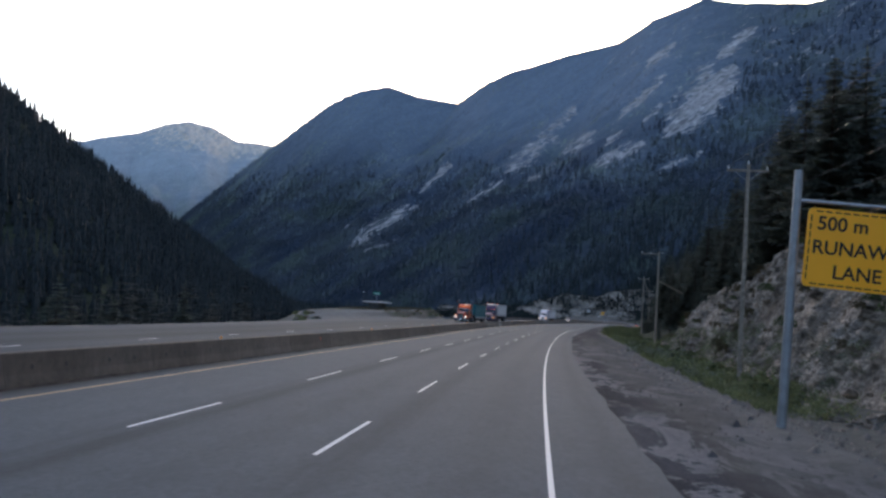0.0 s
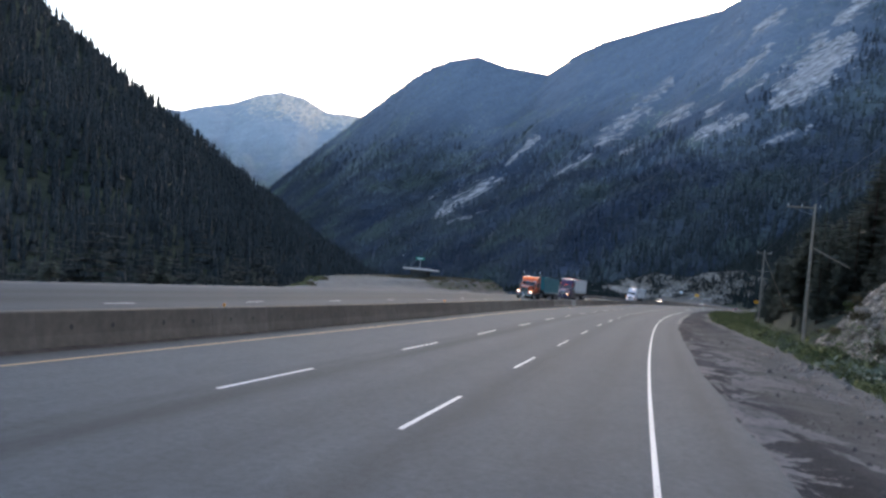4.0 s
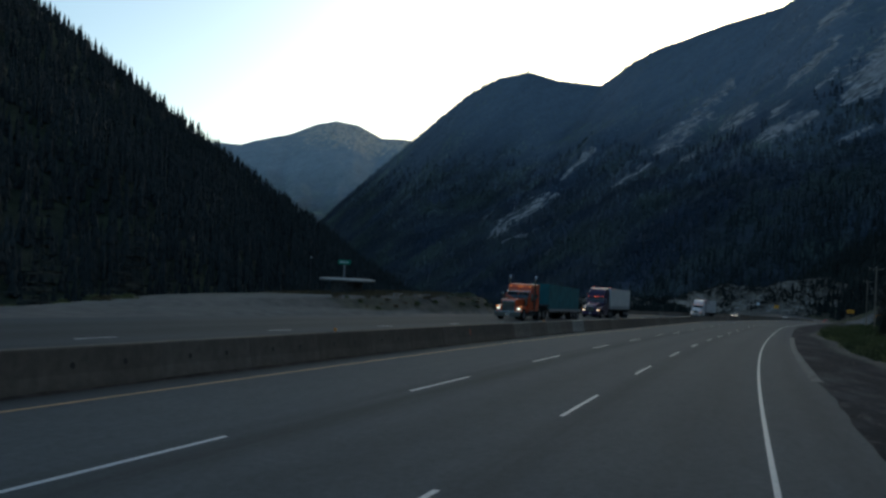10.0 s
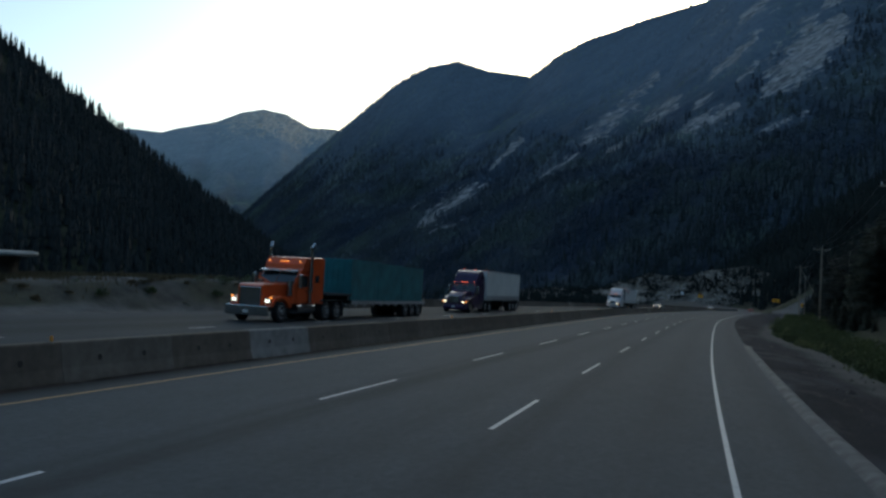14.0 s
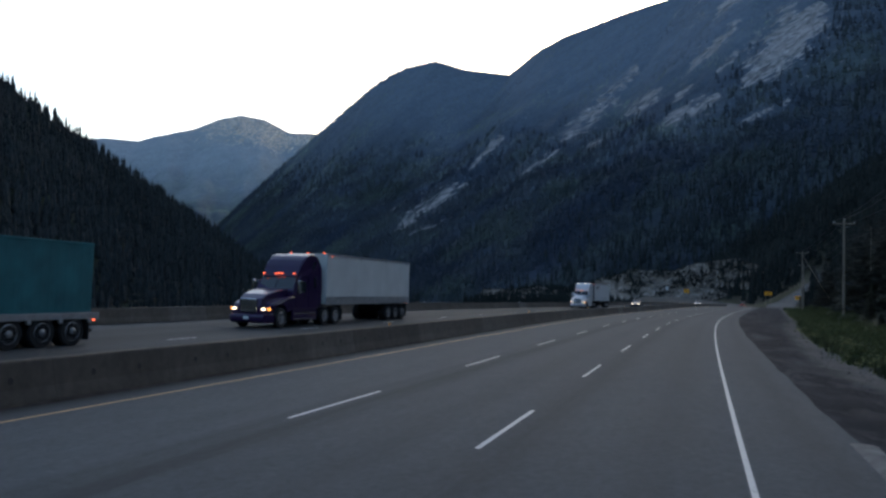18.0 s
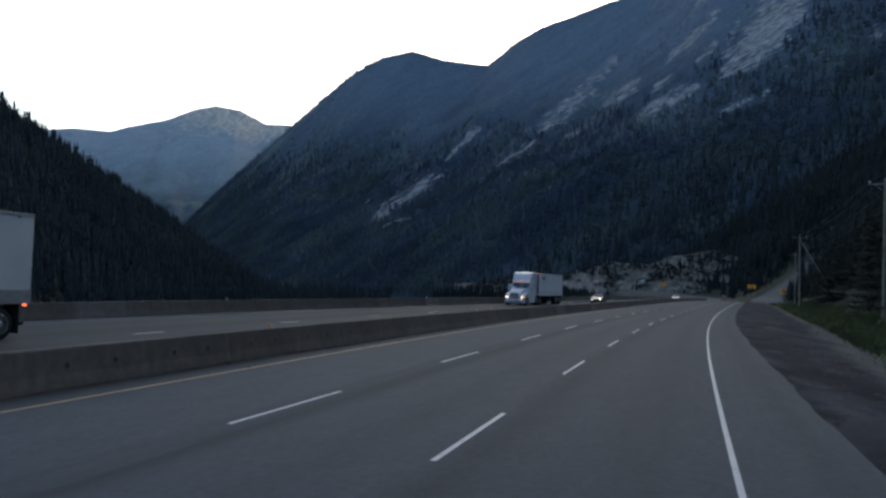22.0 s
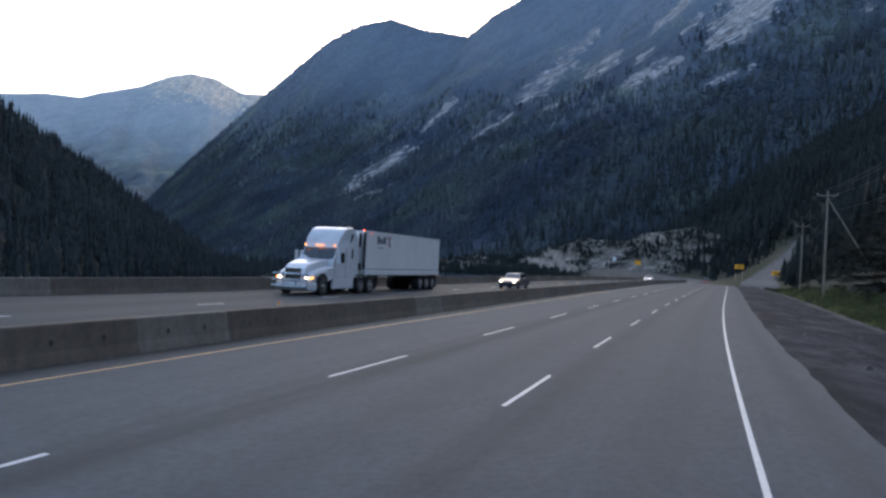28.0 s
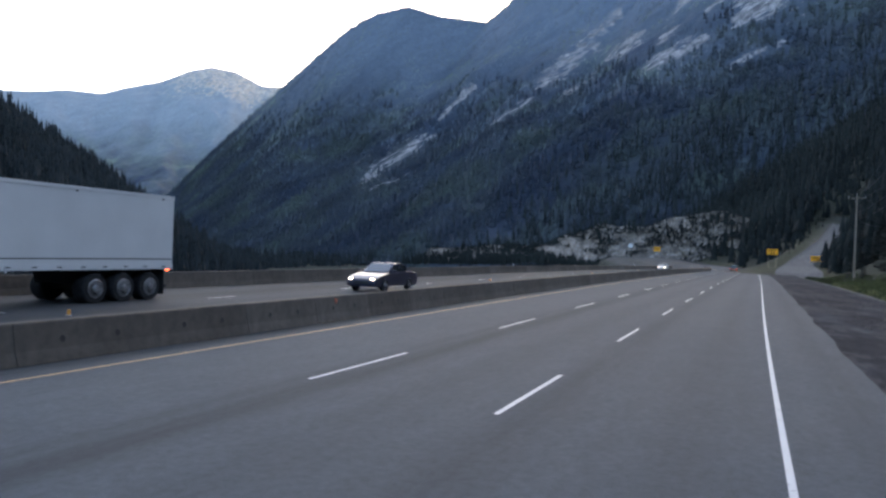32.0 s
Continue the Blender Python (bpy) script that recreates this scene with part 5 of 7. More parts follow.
ok = (cover > 0.25) & (rs.rand(len(uu)) < 0.08)
fp = bluff_ps(uu, vv, np.zeros(len(uu)))[ok]
forest("bluff_firs", fp - [0, 3.0, 0.5], rs.uniform(4, 8, len(fp)), M_FIR_DEEP_SHADE, "small firs growing on the ledges of the far bluff", 34, 4, 3, 1.4)
uu = rs.uniform(0, 92, 420)
fp = bluff_ps(uu, 0 * uu, 0 * uu) + np.stack([rs.uniform(-3, 3, 420), -rs.uniform(12, 40, 420), np.full(420, 1.0)], 1)
forest("bluff_foot_firs", fp, rs.uniform(6, 11, 420) * (1 - 0.5 * sstep(60, 92, uu)), M_FIR_DEEP_SHADE, "dark firs standing at the foot of the far bluff", 35, 4, 3, 1.15)


# ---------- runaway lane ----------
ry = np.arange(404, 690, 3.0)
rcx, rcz = ramp_centre(ry)
cols = np.linspace(-1, 1, 13)
half = np.interp(ry, [404, 440, 520, 690], [4.8, 4.3, 3.3, 2.7])
rp_ = np.stack([rcx[:, None] + cols[None] * half[:, None], np.repeat(ry[:, None], 13, 1), rcz[:, None] + 0.05 * fractal(ry[:, None], cols[None] * 4, 4.0, 3) + 0.16 * np.abs(cols[None]) ** 6 * 3], -1)
rp_[0, :, 2] -= 0.9
M_GRAVEL = plain("loose_runaway_gravel", (0.098, 0.096, 0.094), 0.97, 0.15, vary=0.35, scale=0.8, bumpy=0.6)
tagged(new("runaway_lane", grid_mesh("runaway_lane", rp_, M_GRAVEL)), "steep runaway truck lane of loose grey gravel", "road", kind="structure")


# ---------- conifers close by ----------
def fir_meshes(seed, whorls=24, lean=1.0, bare=0.12):
    """Trunk and crown of one fir, unit height: drooping ragged boughs in whorls."""
    r = random.Random(seed)
    bm = bmesh.new()
    prev = None
    for k in range(7):
        z, rad = k / 6, 0.017 * (1 - k / 6.2)
        ring = [bm.verts.new((rad * math.cos(a * math.tau / 7) + 0.004 * math.sin(k + seed), rad * math.sin(a * math.tau / 7), z)) for a in range(7)]
        if prev:
            for a in range(7):
                bm.faces.new((prev[a], prev[(a + 1) % 7], ring[(a + 1) % 7], ring[a]))
        prev = ring
    trunk = bpy.data.meshes.new("trunk")
    bm.to_mesh(trunk)
    bm.free()
    trunk.materials.append(M_BARK)
    v, f = [], []
    for w in range(whorls):
        t = bare + (0.985 - bare) * (w + r.uniform(-0.35, 0.35)) / whorls
        reach = lean * (0.155 * (1 - t) ** 0.8 + 0.012) * r.uniform(0.7, 1.2)
        n = r.randint(6, 8)
        for k in range(n):
            a = k * math.tau / n + r.uniform(-0.4, 0.4) + w * 1.7
            L = reach * r.uniform(0.55, 1.15)
            ca, sa_ = math.cos(a), math.sin(a)
            droop, roll_ = r.uniform(0.12, 0.42) - 0.2 * t, r.uniform(-0.4, 0.4)

            def at(x, y, dz=0.0):
                """A point of the bough: x along it, y to its side."""
                z = t - droop * x * (1.25 - 0.8 * x / L) + roll_ * y - 0.25 * abs(y) + dz
                return (x * ca - y * sa_, x * sa_ + y * ca, z)

            for j in range(8):
                x0 = L * (0.1 + 0.82 * j / 8)
                sl = L * (0.1 + 0.34 * (1 - j / 8) ** 0.8) * r.uniform(0.6, 1.25)
                for side in (-1, 1):
                    b = len(v)
                    v += [at(x0, 0), at(x0 + 0.15 * L, 0), at(x0 + 0.6 * sl + 0.04 * L, side * sl, r.uniform(-0.05, 0.02) * L)]
                    f.append((b, b + 1, b + 2))
                if j % 2:
                    b = len(v)
                    v += [at(x0 - 0.05 * L, 0), at(x0 + 0.16 * L, 0), at(x0 + 0.08 * L, r.uniform(-0.08, 0.08) * L, -0.15 * L * r.uniform(0.6, 1.2))]
                    f.append((b, b + 1, b + 2))
            b = len(v)
            v += [at(0.0, -0.02 * L), at(0.0, 0.02 * L), at(L, 0, 0.02 * L)]
            f.append((b, b + 1, b + 2))
    b = len(v)
    v += [(0.006, 0, 0.95), (-0.006, 0.004, 0.95), (0, 0, 1.02)]
    f.append((b, b + 1, b + 2))
    return trunk, bulk("crown", np.array(v), np.array(f), M_FIR), np.array(v), np.array(f)


FIRS = [fir_meshes(k + 3, 32 + 3 * k, 0.9 + 0.13 * k, 0.06 + 0.04 * (k % 3)) for k in range(6)]
rt = random.Random(12)


THIN = [fir_meshes(k + 20, 20, 1.15, 0.05)[2:] for k in range(4)]
joined = []


def plant_fir(s, d, h, group="firs beside the road"):
    if s > 215 or (d < -27 and s > 20):
        k = rt.randrange(4)
        w = h * rt.uniform(0.85, 1.2)
        joined.append((k, road_point(s, d, float(ground_height(np.array([s]), np.array([d]))[0]) - 0.3), rt.uniform(0, 6.3), w, h))
        return
    tr, cr = rt.choice(FIRS)[:2]
    root = new("fir_tree")
    z = float(ground_height(np.array([s]), np.array([d]))[0])
    p = road_point(s, d, z - 0.3)
    root.matrix_basis = Matrix.Translation(Vector(p.tolist())) @ Euler((rt.uniform(-0.03, 0.03), rt.uniform(-0.03, 0.03), rt.uniform(0, 6.3))).to_matrix().to_4x4() @ Matrix.Diagonal((h * rt.uniform(0.85, 1.2), h * rt.uniform(0.85, 1.2), h, 1))
    for nm, me in (("trunk", tr), ("crown", cr)):
        o = new(nm, me)
        o.parent = root
    tagged(root, "tall dark green fir with drooping boughs on the slope" if h > 9 else "young dark green fir at the edge of the verge", "tree", group)


s = 66.0
while s < 470:
    for k in range(3 if s < 360 else 2):
        d = -rt.uniform(15.8 if s > 98 else 19.0, 33)
        p = road_point(s, d)
        if ramp_gap(p[0], p[1]) > 11 and clear_of_bluff(p[0], p[1]):
            tall = rt.uniform(8, 15) if d > -21 else rt.uniform(11, 19)
            plant_fir(s + rt.uniform(-2, 2), d, tall * (0.72 if s > 330 else 1.0))
    s += 4.6
for k in range(125):
    s, d = rt.uniform(-30, 92), -rt.uniform(19.2, 36)
    if s > 38 or k % 3:
        plant_fir(s, d - (1.0 if s < 20 else 0), rt.uniform(4, 7.5) if s < 38 else rt.uniform(7, 13))
for k in range(26):
    plant_fir(rt.uniform(40, 78), -rt.uniform(20.0, 29), rt.uniform(11, 16))
for k in range(34):
    plant_fir(rt.uniform(18, 92), -rt.uniform(18.6, 20.5), rt.uniform(2.0, 5.0))
for k in range(26):
    plant_fir(rt.uniform(95, 385), -rt.uniform(13.6, 15.6), rt.uniform(1.5, 4.5))
for k in range(16):
    plant_fir(rt.uniform(20, 95), rt.uniform(58, 72), rt.uniform(9, 17), "firs across the valley side")

def join_firs(name, trees, mat, label):
    """Many firs as one mesh: (kind, foot, turn, width, height) each."""
    V, F, base = [], [], 0
    for k, foot, turn_, w, h in trees:
        v, f = THIN[k]
        c, s = math.cos(turn_) * w, math.sin(turn_) * w
        V.append(np.stack([v[:, 0] * c - v[:, 1] * s, v[:, 0] * s + v[:, 1] * c, v[:, 2] * h], 1) + foot)
        F.append(f + base)
        base += len(v)
    tagged(new(name, bulk(name, np.concatenate(V), np.concatenate(F), mat)), label, "forest", kind="stuff")


join_firs("far_verge_firs", joined, M_FIR_SHADED, "dark firs standing deeper in the wood and far along the verge")
join_firs("valley_edge_firs", [(rt.randrange(4), foot, rt.uniform(0, 6.3), h * rt.uniform(0.9, 1.3), h) for foot, h in VALLEY_FIRS], M_FIR_SHADED, "dark firs standing below the pull-out on the valley side")

# bleached dead stems among the trees
for k in range(9):
    s, d = rt.uniform(140, 330), -rt.uniform(18, 30)
    bm = bmesh.new()
    h = rt.uniform(7, 12)
    rod(bm, (0, 0, 0), (rt.uniform(-0.4, 0.4), rt.uniform(-0.4, 0.4), h), 0.13, 0.03, 7)
    for j in range(6):
        z = h * rt.uniform(0.35, 0.9)
        a = rt.uniform(0, 6.3)
        rod(bm, (0, 0, z), (0.7 * math.cos(a), 0.7 * math.sin(a), z + 0.1), 0.02, 0.008, 5)
    ob = part("dead_tree", bm, M_DEAD)
    ob.location = road_point(s, d, float(ground_height(np.array([s]), np.array([d]))[0]) - 0.2).tolist()
    tagged(ob, "bleached bare dead tree stem among dark firs", "tree")


# ---------- bushes and grass ----------
def bush_mesh(seed, n, mat):
    r = np.random.RandomState(seed)
    V, F = [], []
    for k in range(n):
        a, e = r.uniform(0, math.tau), r.uniform(0.05, 1.45)
        rad = r.uniform(0.45, 1.0) ** 0.5 * (0.8 + 0.3 * math.sin(3 * a + seed))
        c = np.array([rad * math.cos(a) * math.cos(e), rad * math.sin(a) * math.cos(e), 0.85 * rad * math.sin(e)])
        t, q = r.normal(size=3), r.normal(size=3)
        t, q = t / np.linalg.norm(t) * r.uniform(0.06, 0.15), q / np.linalg.norm(q) * r.uniform(0.05, 0.1)
        b = len(V)
        V += [c - t, c + q, c + t, c - q]
        F += [(b, b + 1, b + 2), (b, b + 2, b + 3)]
    return bulk("bush", np.array(V), np.array(F), mat)


M_PALE = leaf_material("pale_seed_heads", (0.09, 0.1, 0.065), (0.2, 0.205, 0.15), 0.8)
M_DRY = leaf_material("dry_brown_brush", (0.06, 0.05, 0.03), (0.13, 0.1, 0.055), 0.8)
BUSHES = [(bush_mesh(k, 420, M_BUSH), "leafy green bush on the verge") for k in range(3)] + [(bush_mesh(5, 300, M_PALE), "pale flowering weed clump on the verge"), (bush_mesh(6, 300, M_DRY), "dry brown brush growing from the bank"), (bush_mesh(7, 460, M_WEED), "olive leafy bush on the bank below the cut"), (bush_mesh(8, 460, M_WEED), "olive leafy bush on the bank below the cut")]


def plant_bush(s, d, size, kind, dz=0.0):
    me, label = BUSHES[kind]
    ob = new("bush", me)
    z = float(ground_height(np.array([s]), np.array([d]))[0]) + dz
    ob.matrix_basis = Matrix.Translation(Vector(road_point(s, d, z - 0.08 * size).tolist())) @ Euler((0, 0, rt.uniform(0, 6.3))).to_matrix().to_4x4() @ Matrix.Diagonal((size, size * rt.uniform(0.8, 1.2), size * rt.uniform(0.6, 1.0), 1))
    tagged(ob, label, "bush", "roadside bushes")


for k in range(170):
    s = rt.triangular(9, 98, 50)
    plant_bush(s, float(veg_edge(s)) - rt.triangular(0.6, 6.0, 3.0), rt.uniform(0.8, 1.5) * (0.75 if s < 18 else 1.25), rt.choice([0, 1, 5, 6, 5, 6, 3, 3]))
for k in range(110):
    s = rt.triangular(96, 400, 130)
    p = (s, float(veg_edge(s)) - rt.triangular(0.6, 8.0, 4.5))
    plant_bush(*p, rt.uniform(0.5, 1.5), rt.choice([0, 1, 2, 0, 1, 2, 3]))
for k in range(54):
    s = rt.uniform(-10, 92)
    v = rt.uniform(0.15, 1.0)
    d = -12.7 - 5.2 * v**0.9
    zz = float(cut_pz(np.array([s]), np.array([v]))[0])
    me, label = BUSHES[rt.choice([4, 4, 0])]
    ob = new("bush", me)
    ob.matrix_basis = Matrix.Translation(Vector(road_point(s, d, zz).tolist())) @ Matrix.Scale(rt.uniform(0.35, 0.95), 4)
    tagged(ob, "brush clump rooted in the ledges of the rock cut", "bush", "brush on the rock cut")
for k in range(20):
    s = rt.uniform(74, 102)
    plant_bush(s, float(np.interp(s, [70, 80, 92, 104], [31.0, 34.0, 40.0, 46.0])) + rt.uniform(-0.8, 3.5), rt.uniform(0.4, 0.85), rt.choice([5, 6, 4]))
for k in range(44):
    s = rt.uniform(112, 141)
    plant_bush(s, float(bank_foot(s)) + rt.uniform(0.4, 2.8), rt.uniform(0.25, 0.6), rt.choice([4, 4, 0, 3]))


def grass(name, s0, s1, d0, d1, n, tall, seed, mat, label):
    r = np.random.RandomState(seed)
    s_ = r.uniform(s0, s1, n)
    d_ = d0 + (d1 - d0) * r.beta(2, 2, n) if d0 > 0 else veg_edge(s_) + d0 + (d1 - d0) * r.beta(1.3, 2.2, n)
    clump = fractal(s_, d_, 2.6, 3, seed) > -0.12
    s_, d_ = s_[clump], d_[clump]
    base = road_point(s_, d_, ground_height(s_, d_) - 0.03)
    m = len(s_)
    a, h, w = r.uniform(0, math.tau, m), tall * r.uniform(0.4, 1.1, m), r.uniform(0.012, 0.035, m)
    side = np.stack([np.cos(a) * w, np.sin(a) * w, 0 * a], 1)
    tip = base + np.stack([r.normal(0, 0.22, m) * h, r.normal(0, 0.22, m) * h, h], 1)
    V = np.stack([base - side, base + side, tip], 1).reshape(-1, 3)
    return tagged(new(name, bulk(name, V, np.arange(3 * m).reshape(-1, 3), mat)), label, "grass", kind="stuff")


def weeds(name, clumps, s0, s1, reach, tall, seed, mat, label):
    """Leafy clumps in the ditch: many small leaves heaped round each centre."""
    r = np.random.RandomState(seed)
    m = 70
    cs = r.uniform(s0, s1, clumps)
    cd = veg_edge(cs) - 0.2 - reach * r.beta(1.1, 1.15, clumps)
    keep = fractal(cs, cd, 5.0, 3, seed) > -0.25
    cs, cd = cs[keep], cd[keep]
    k = len(cs)
    size = r.uniform(0.3, 0.85, k)
    a, e, rad = r.uniform(0, math.tau, (k, m)), r.uniform(0.0, 1.5, (k, m)), r.uniform(0.3, 1.0, (k, m)) ** 0.5
    face = cut_pz(cs, (np.maximum(0, -12.9 - cd) / 5.2) ** (1 / 0.9))
    base = road_point(cs, cd, np.where((cd < -12.9) & (cs < 99), face + 0.1, ground_height(cs, cd)))
    off_ = np.stack([np.cos(a) * np.cos(e), np.sin(a) * np.cos(e), tall * np.sin(e)], -1) * (rad * size[:, None])[..., None]
    c = (base[:, None] + off_).reshape(-1, 3)
    u, w = r.normal(size=(len(c), 3)), r.normal(size=(len(c), 3))
    u = u / np.linalg.norm(u, axis=1)[:, None] * r.uniform(0.03, 0.085, (len(c), 1))
    w = w / np.linalg.norm(w, axis=1)[:, None] * r.uniform(0.02, 0.05, (len(c), 1))
    V = np.stack([c - u, c + w, c + u, c - w], 1).reshape(-1, 3)
    i = np.arange(len(c)) * 4
    F = np.concatenate([np.stack([i, i + 1, i + 2], 1), np.stack([i, i + 2, i + 3], 1)])
    return tagged(new(name, bulk(name, V, F, mat)), label, "weeds", kind="stuff")


weeds("ditch_weeds", 760, 8, 99, 7.6, 1.2, 50, M_WEED, "olive green leafy weeds filling the ditch below the cut")
weeds("ditch_bushes", 460, 14, 99, 7.4, 1.4, 51, M_BUSH, "dark green leafy growth along the foot of the rock cut")
weeds("white_flowers", 210, 16, 80, 7.8, 1.3, 52, M_PALE, "pale flowering weeds scattered through the ditch")
weeds("edge_weeds", 520, 100, 345, 1.8, 0.8, 53, M_WEED, "pale green low weeds along the edge of the gravel")
weeds("verge_weeds", 1300, 100, 345, 6.0, 1.7, 54, M_BUSH, "dark green leafy growth between the gravel and the trees")
grass("verge_grass", 12, 100, -0.2, -6.2, 45000, 0.42, 3, M_WEED, "tall green grass and weeds in the ditch below the cut")
grass("verge_grass", 95, 400, -0.2, -7.5, 100000, 0.7, 4, M_GRASS, "long green grass along the verge below the trees")
grass("mound_grass", 118, 143, 31.0, 47.0, 14000, 0.4, 5, M_DRY, "dry yellow-brown grass on the gravel mound")

M_STONE = plain("dark_roadside_stone", (0.05, 0.049, 0.049), 0.95, 0.2, vary=0.5, scale=2.0)
# stones and crumbs of asphalt on the gravel strip
r = np.random.RandomState(40)
n = 5200
s_, d_ = r.uniform(-25, 300, n), -r.uniform(3.0, 9.0, n)
c = road_point(s_, d_, ground_height(s_, d_) + 0.01)
size = 0.025 * (1 + r.pareto(2.4, n)).clip(1, 8)
tet = np.array([(1, 0, -0.3), (-0.6, 0.9, -0.3), (-0.6, -0.9, -0.3), (0.1, 0, 0.8)])
V = c[:, None] + tet[None] * size[:, None, None] * r.uniform(0.6, 1.3, (n, 4, 1))
F = (np.array([(0, 1, 3), (1, 2, 3), (2, 0, 3)])[None] + (np.arange(n) * 4)[:, None, None]).reshape(-1, 3)
tagged(new("loose_stones", bulk("loose_stones", V.reshape(-1, 3), F, M_STONE)), "loose stones scattered over the gravel strip", "stones", kind="stuff")

# broken rock strewn below the cut
M_RUBBLE = plain("dull_rock_rubble", (0.12, 0.108, 0.096), 0.95, 0.15, vary=0.4, scale=4.0)
n = 1500
s_, d_ = r.uniform(-18, 60, n), -5.2 - 6.5 * r.beta(1.6, 1.5, n)
c = road_point(s_, d_, ground_height(s_, d_) + 0.02)
size = 0.05 * (1 + r.pareto(2.2, n)).clip(1, 5)
V = c[:, None] + tet[None] * size[:, None, None] * r.uniform(0.6, 1.3, (n, 4, 1))
F = (np.array([(0, 1, 3), (1, 2, 3), (2, 0, 3)])[None] + (np.arange(n) * 4)[:, None, None]).reshape(-1, 3)
tagged(new("rock_rubble", bulk("rock_rubble", V.reshape(-1, 3), F, M_RUBBLE)), "angular grey rubble strewn below the rock cut", "stones", kind="stuff")


# ---------- lookout mound ----------
def lookout():
    """A low concrete slab on a dark plinth, with a green sign and a slim post behind it."""
    s, d = 122.3, 39.0
    z = 1.2
    root = new("lookout_platform")
    root.matrix_basis = road_pose(s, d, z, 0, False)
    bm = bmesh.new()
    ring = []
    prof = [(2.8, 1.42), (3.05, 1.46), (3.13, 1.56), (3.05, 1.66), (2.75, 1.71)]
    for k in range(28):
        a = k * math.tau / 28
        ring.append([bm.verts.new((r0 * math.cos(a), 0.62 * r0 * math.sin(a), zz)) for r0, zz in prof])
    for k in range(28):
        for j in range(len(prof) - 1):
            bm.faces.new((ring[k][j], ring[(k + 1) % 28][j], ring[(k + 1) % 28][j + 1], ring[k][j + 1]))
    bm.faces.new([x[-1] for x in ring])
    bm.faces.new([x[0] for x in ring][::-1])
    part("slab", bm, plain("pale_concrete_slab", (0.25, 0.243, 0.225), 0.9, 0.2, vary=0.2, bumpy=0.2), root, "pale rounded concrete slab")
    bm = bmesh.new()
    rod(bm, (0, 0, 0), (0, 0, 1.4), 1.5, 1.6, 20)
    part("plinth", bm, plain("dark_stone_plinth", (0.07, 0.065, 0.06), 0.95, 0.1, vary=0.3, bumpy=0.4), root, "dark stone plinth")
    tagged(root, "low round concrete slab on a dark plinth atop the mound", "platform")


lookout()
root = new("green_sign")
root.matrix_basis = road_pose(121.5, 38.9, 1.2, 0, False)
bm = box(bmesh.new(), (-0.045, 0.0, 0), (0.045, 0.09, 3.5), 0.006)
part("post", bm, M_STEEL, root)
pl = part("panel", plate(1.45, 0.46, 0.02, 0.05), M_GREEN, root, "small green information plate")
pl.matrix_local = pose(0, -0.03, 3.3)
bm = box(bmesh.new(), (-0.5, -0.004, -0.06), (0.5, 0, 0.06))
part("text_bar", bm, plain("sign_white", (0.6, 0.65, 0.62)), pl)
tagged(root, "small green sign on a steel post behind the slab", "road sign")
root = new("marker_post")
root.matrix_basis = road_pose(118.0, 40.4, 1.0, 0, False)
bm = rod(bmesh.new(), (0, 0, 0), (0, 0, 3.6), 0.03, 0.025, 8)
part("post", bm, M_WIRE, root)
bm = rod(bmesh.new(), (0, 0, 3.6), (0, 0, 3.75), 0.07, 0.06, 10)
part("cap", bm, plain("white_cap", (0.6, 0.6, 0.6)), root)
tagged(root, "slim steel marker post with a pale cap on the mound", "post")


# ---------- reflectors on the barriers ----------
def reflector(s, d, mat, label):
    root = new("barrier_reflector")
    root.matrix_basis = road_pose(s, d, 0.79)
    bm = box(bmesh.new(), (-0.035, -0.01, 0), (0.035, 0.01, 0.11), 0.004)
    part("plate", bm, mat, root)
    bm = box(bmesh.new(), (-0.04, -0.04, -0.004), (0.04, 0.04, 0.012))
    part("foot", bm, M_STEEL, root)
    tagged(root, label, "reflector", "barrier reflectors")


M_AMBER = plain("amber_reflector", (0.6, 0.24, 0.03), 0.3, 0.6)
M_CLEAR = plain("white_reflector", (0.75, 0.75, 0.75), 0.3, 0.6)
for s in np.arange(6, 420, 24.0):
    reflector(s, 12.17, M_AMBER, "small amber reflector fixed on top of the median barrier")
for s in np.arange(165, 420, 30.0):
    reflector(s, float(np.interp(s, [150, 200, 260, 330, 560], [29.6, 28.6, 25.6, 25.2, 25.2])), M_CLEAR, "small white reflector on top of the valley-side barrier")


M_SPRAY = plain("faded_orange_spray_paint", (0.34, 0.1, 0.06), 0.8, 0.2, vary=0.4, scale=14.0)
for s, w, z0, z1 in ((89.4, 0.06, 0.32, 0.68), (255.4, 0.08, 0.52, 0.7), (18.0, 0.06, 0.42, 0.64), (186.0, 0.05, 0.45, 0.6)):
    n = 8
    v = []
    for k in range(n):
        a = k * math.tau / n
        q_ = z0 + (z1 - z0) * (0.5 + 0.5 * math.sin(a))
        v.append((float(np.interp(q_, [0.3, 0.765], [0.205, 0.12])), w * math.cos(a) * (1 + 0.3 * math.sin(3 * a)), q_))
    me = mesh_of("paint_mark", v + [(x - 0.012, y, z) for x, y, z in v], [tuple(range(n)), tuple(range(2 * n - 1, n - 1, -1))] + [(k, n + k, n + (k + 1) % n, (k + 1) % n) for k in range(n)], M_SPRAY)
    ob = new("paint_mark", me)
    ob.matrix_basis = road_pose(s, 12.17, -0.012)
    tagged(ob, "orange sprayed survey mark on the barrier face", "paint mark", "sprayed marks on the barrier")


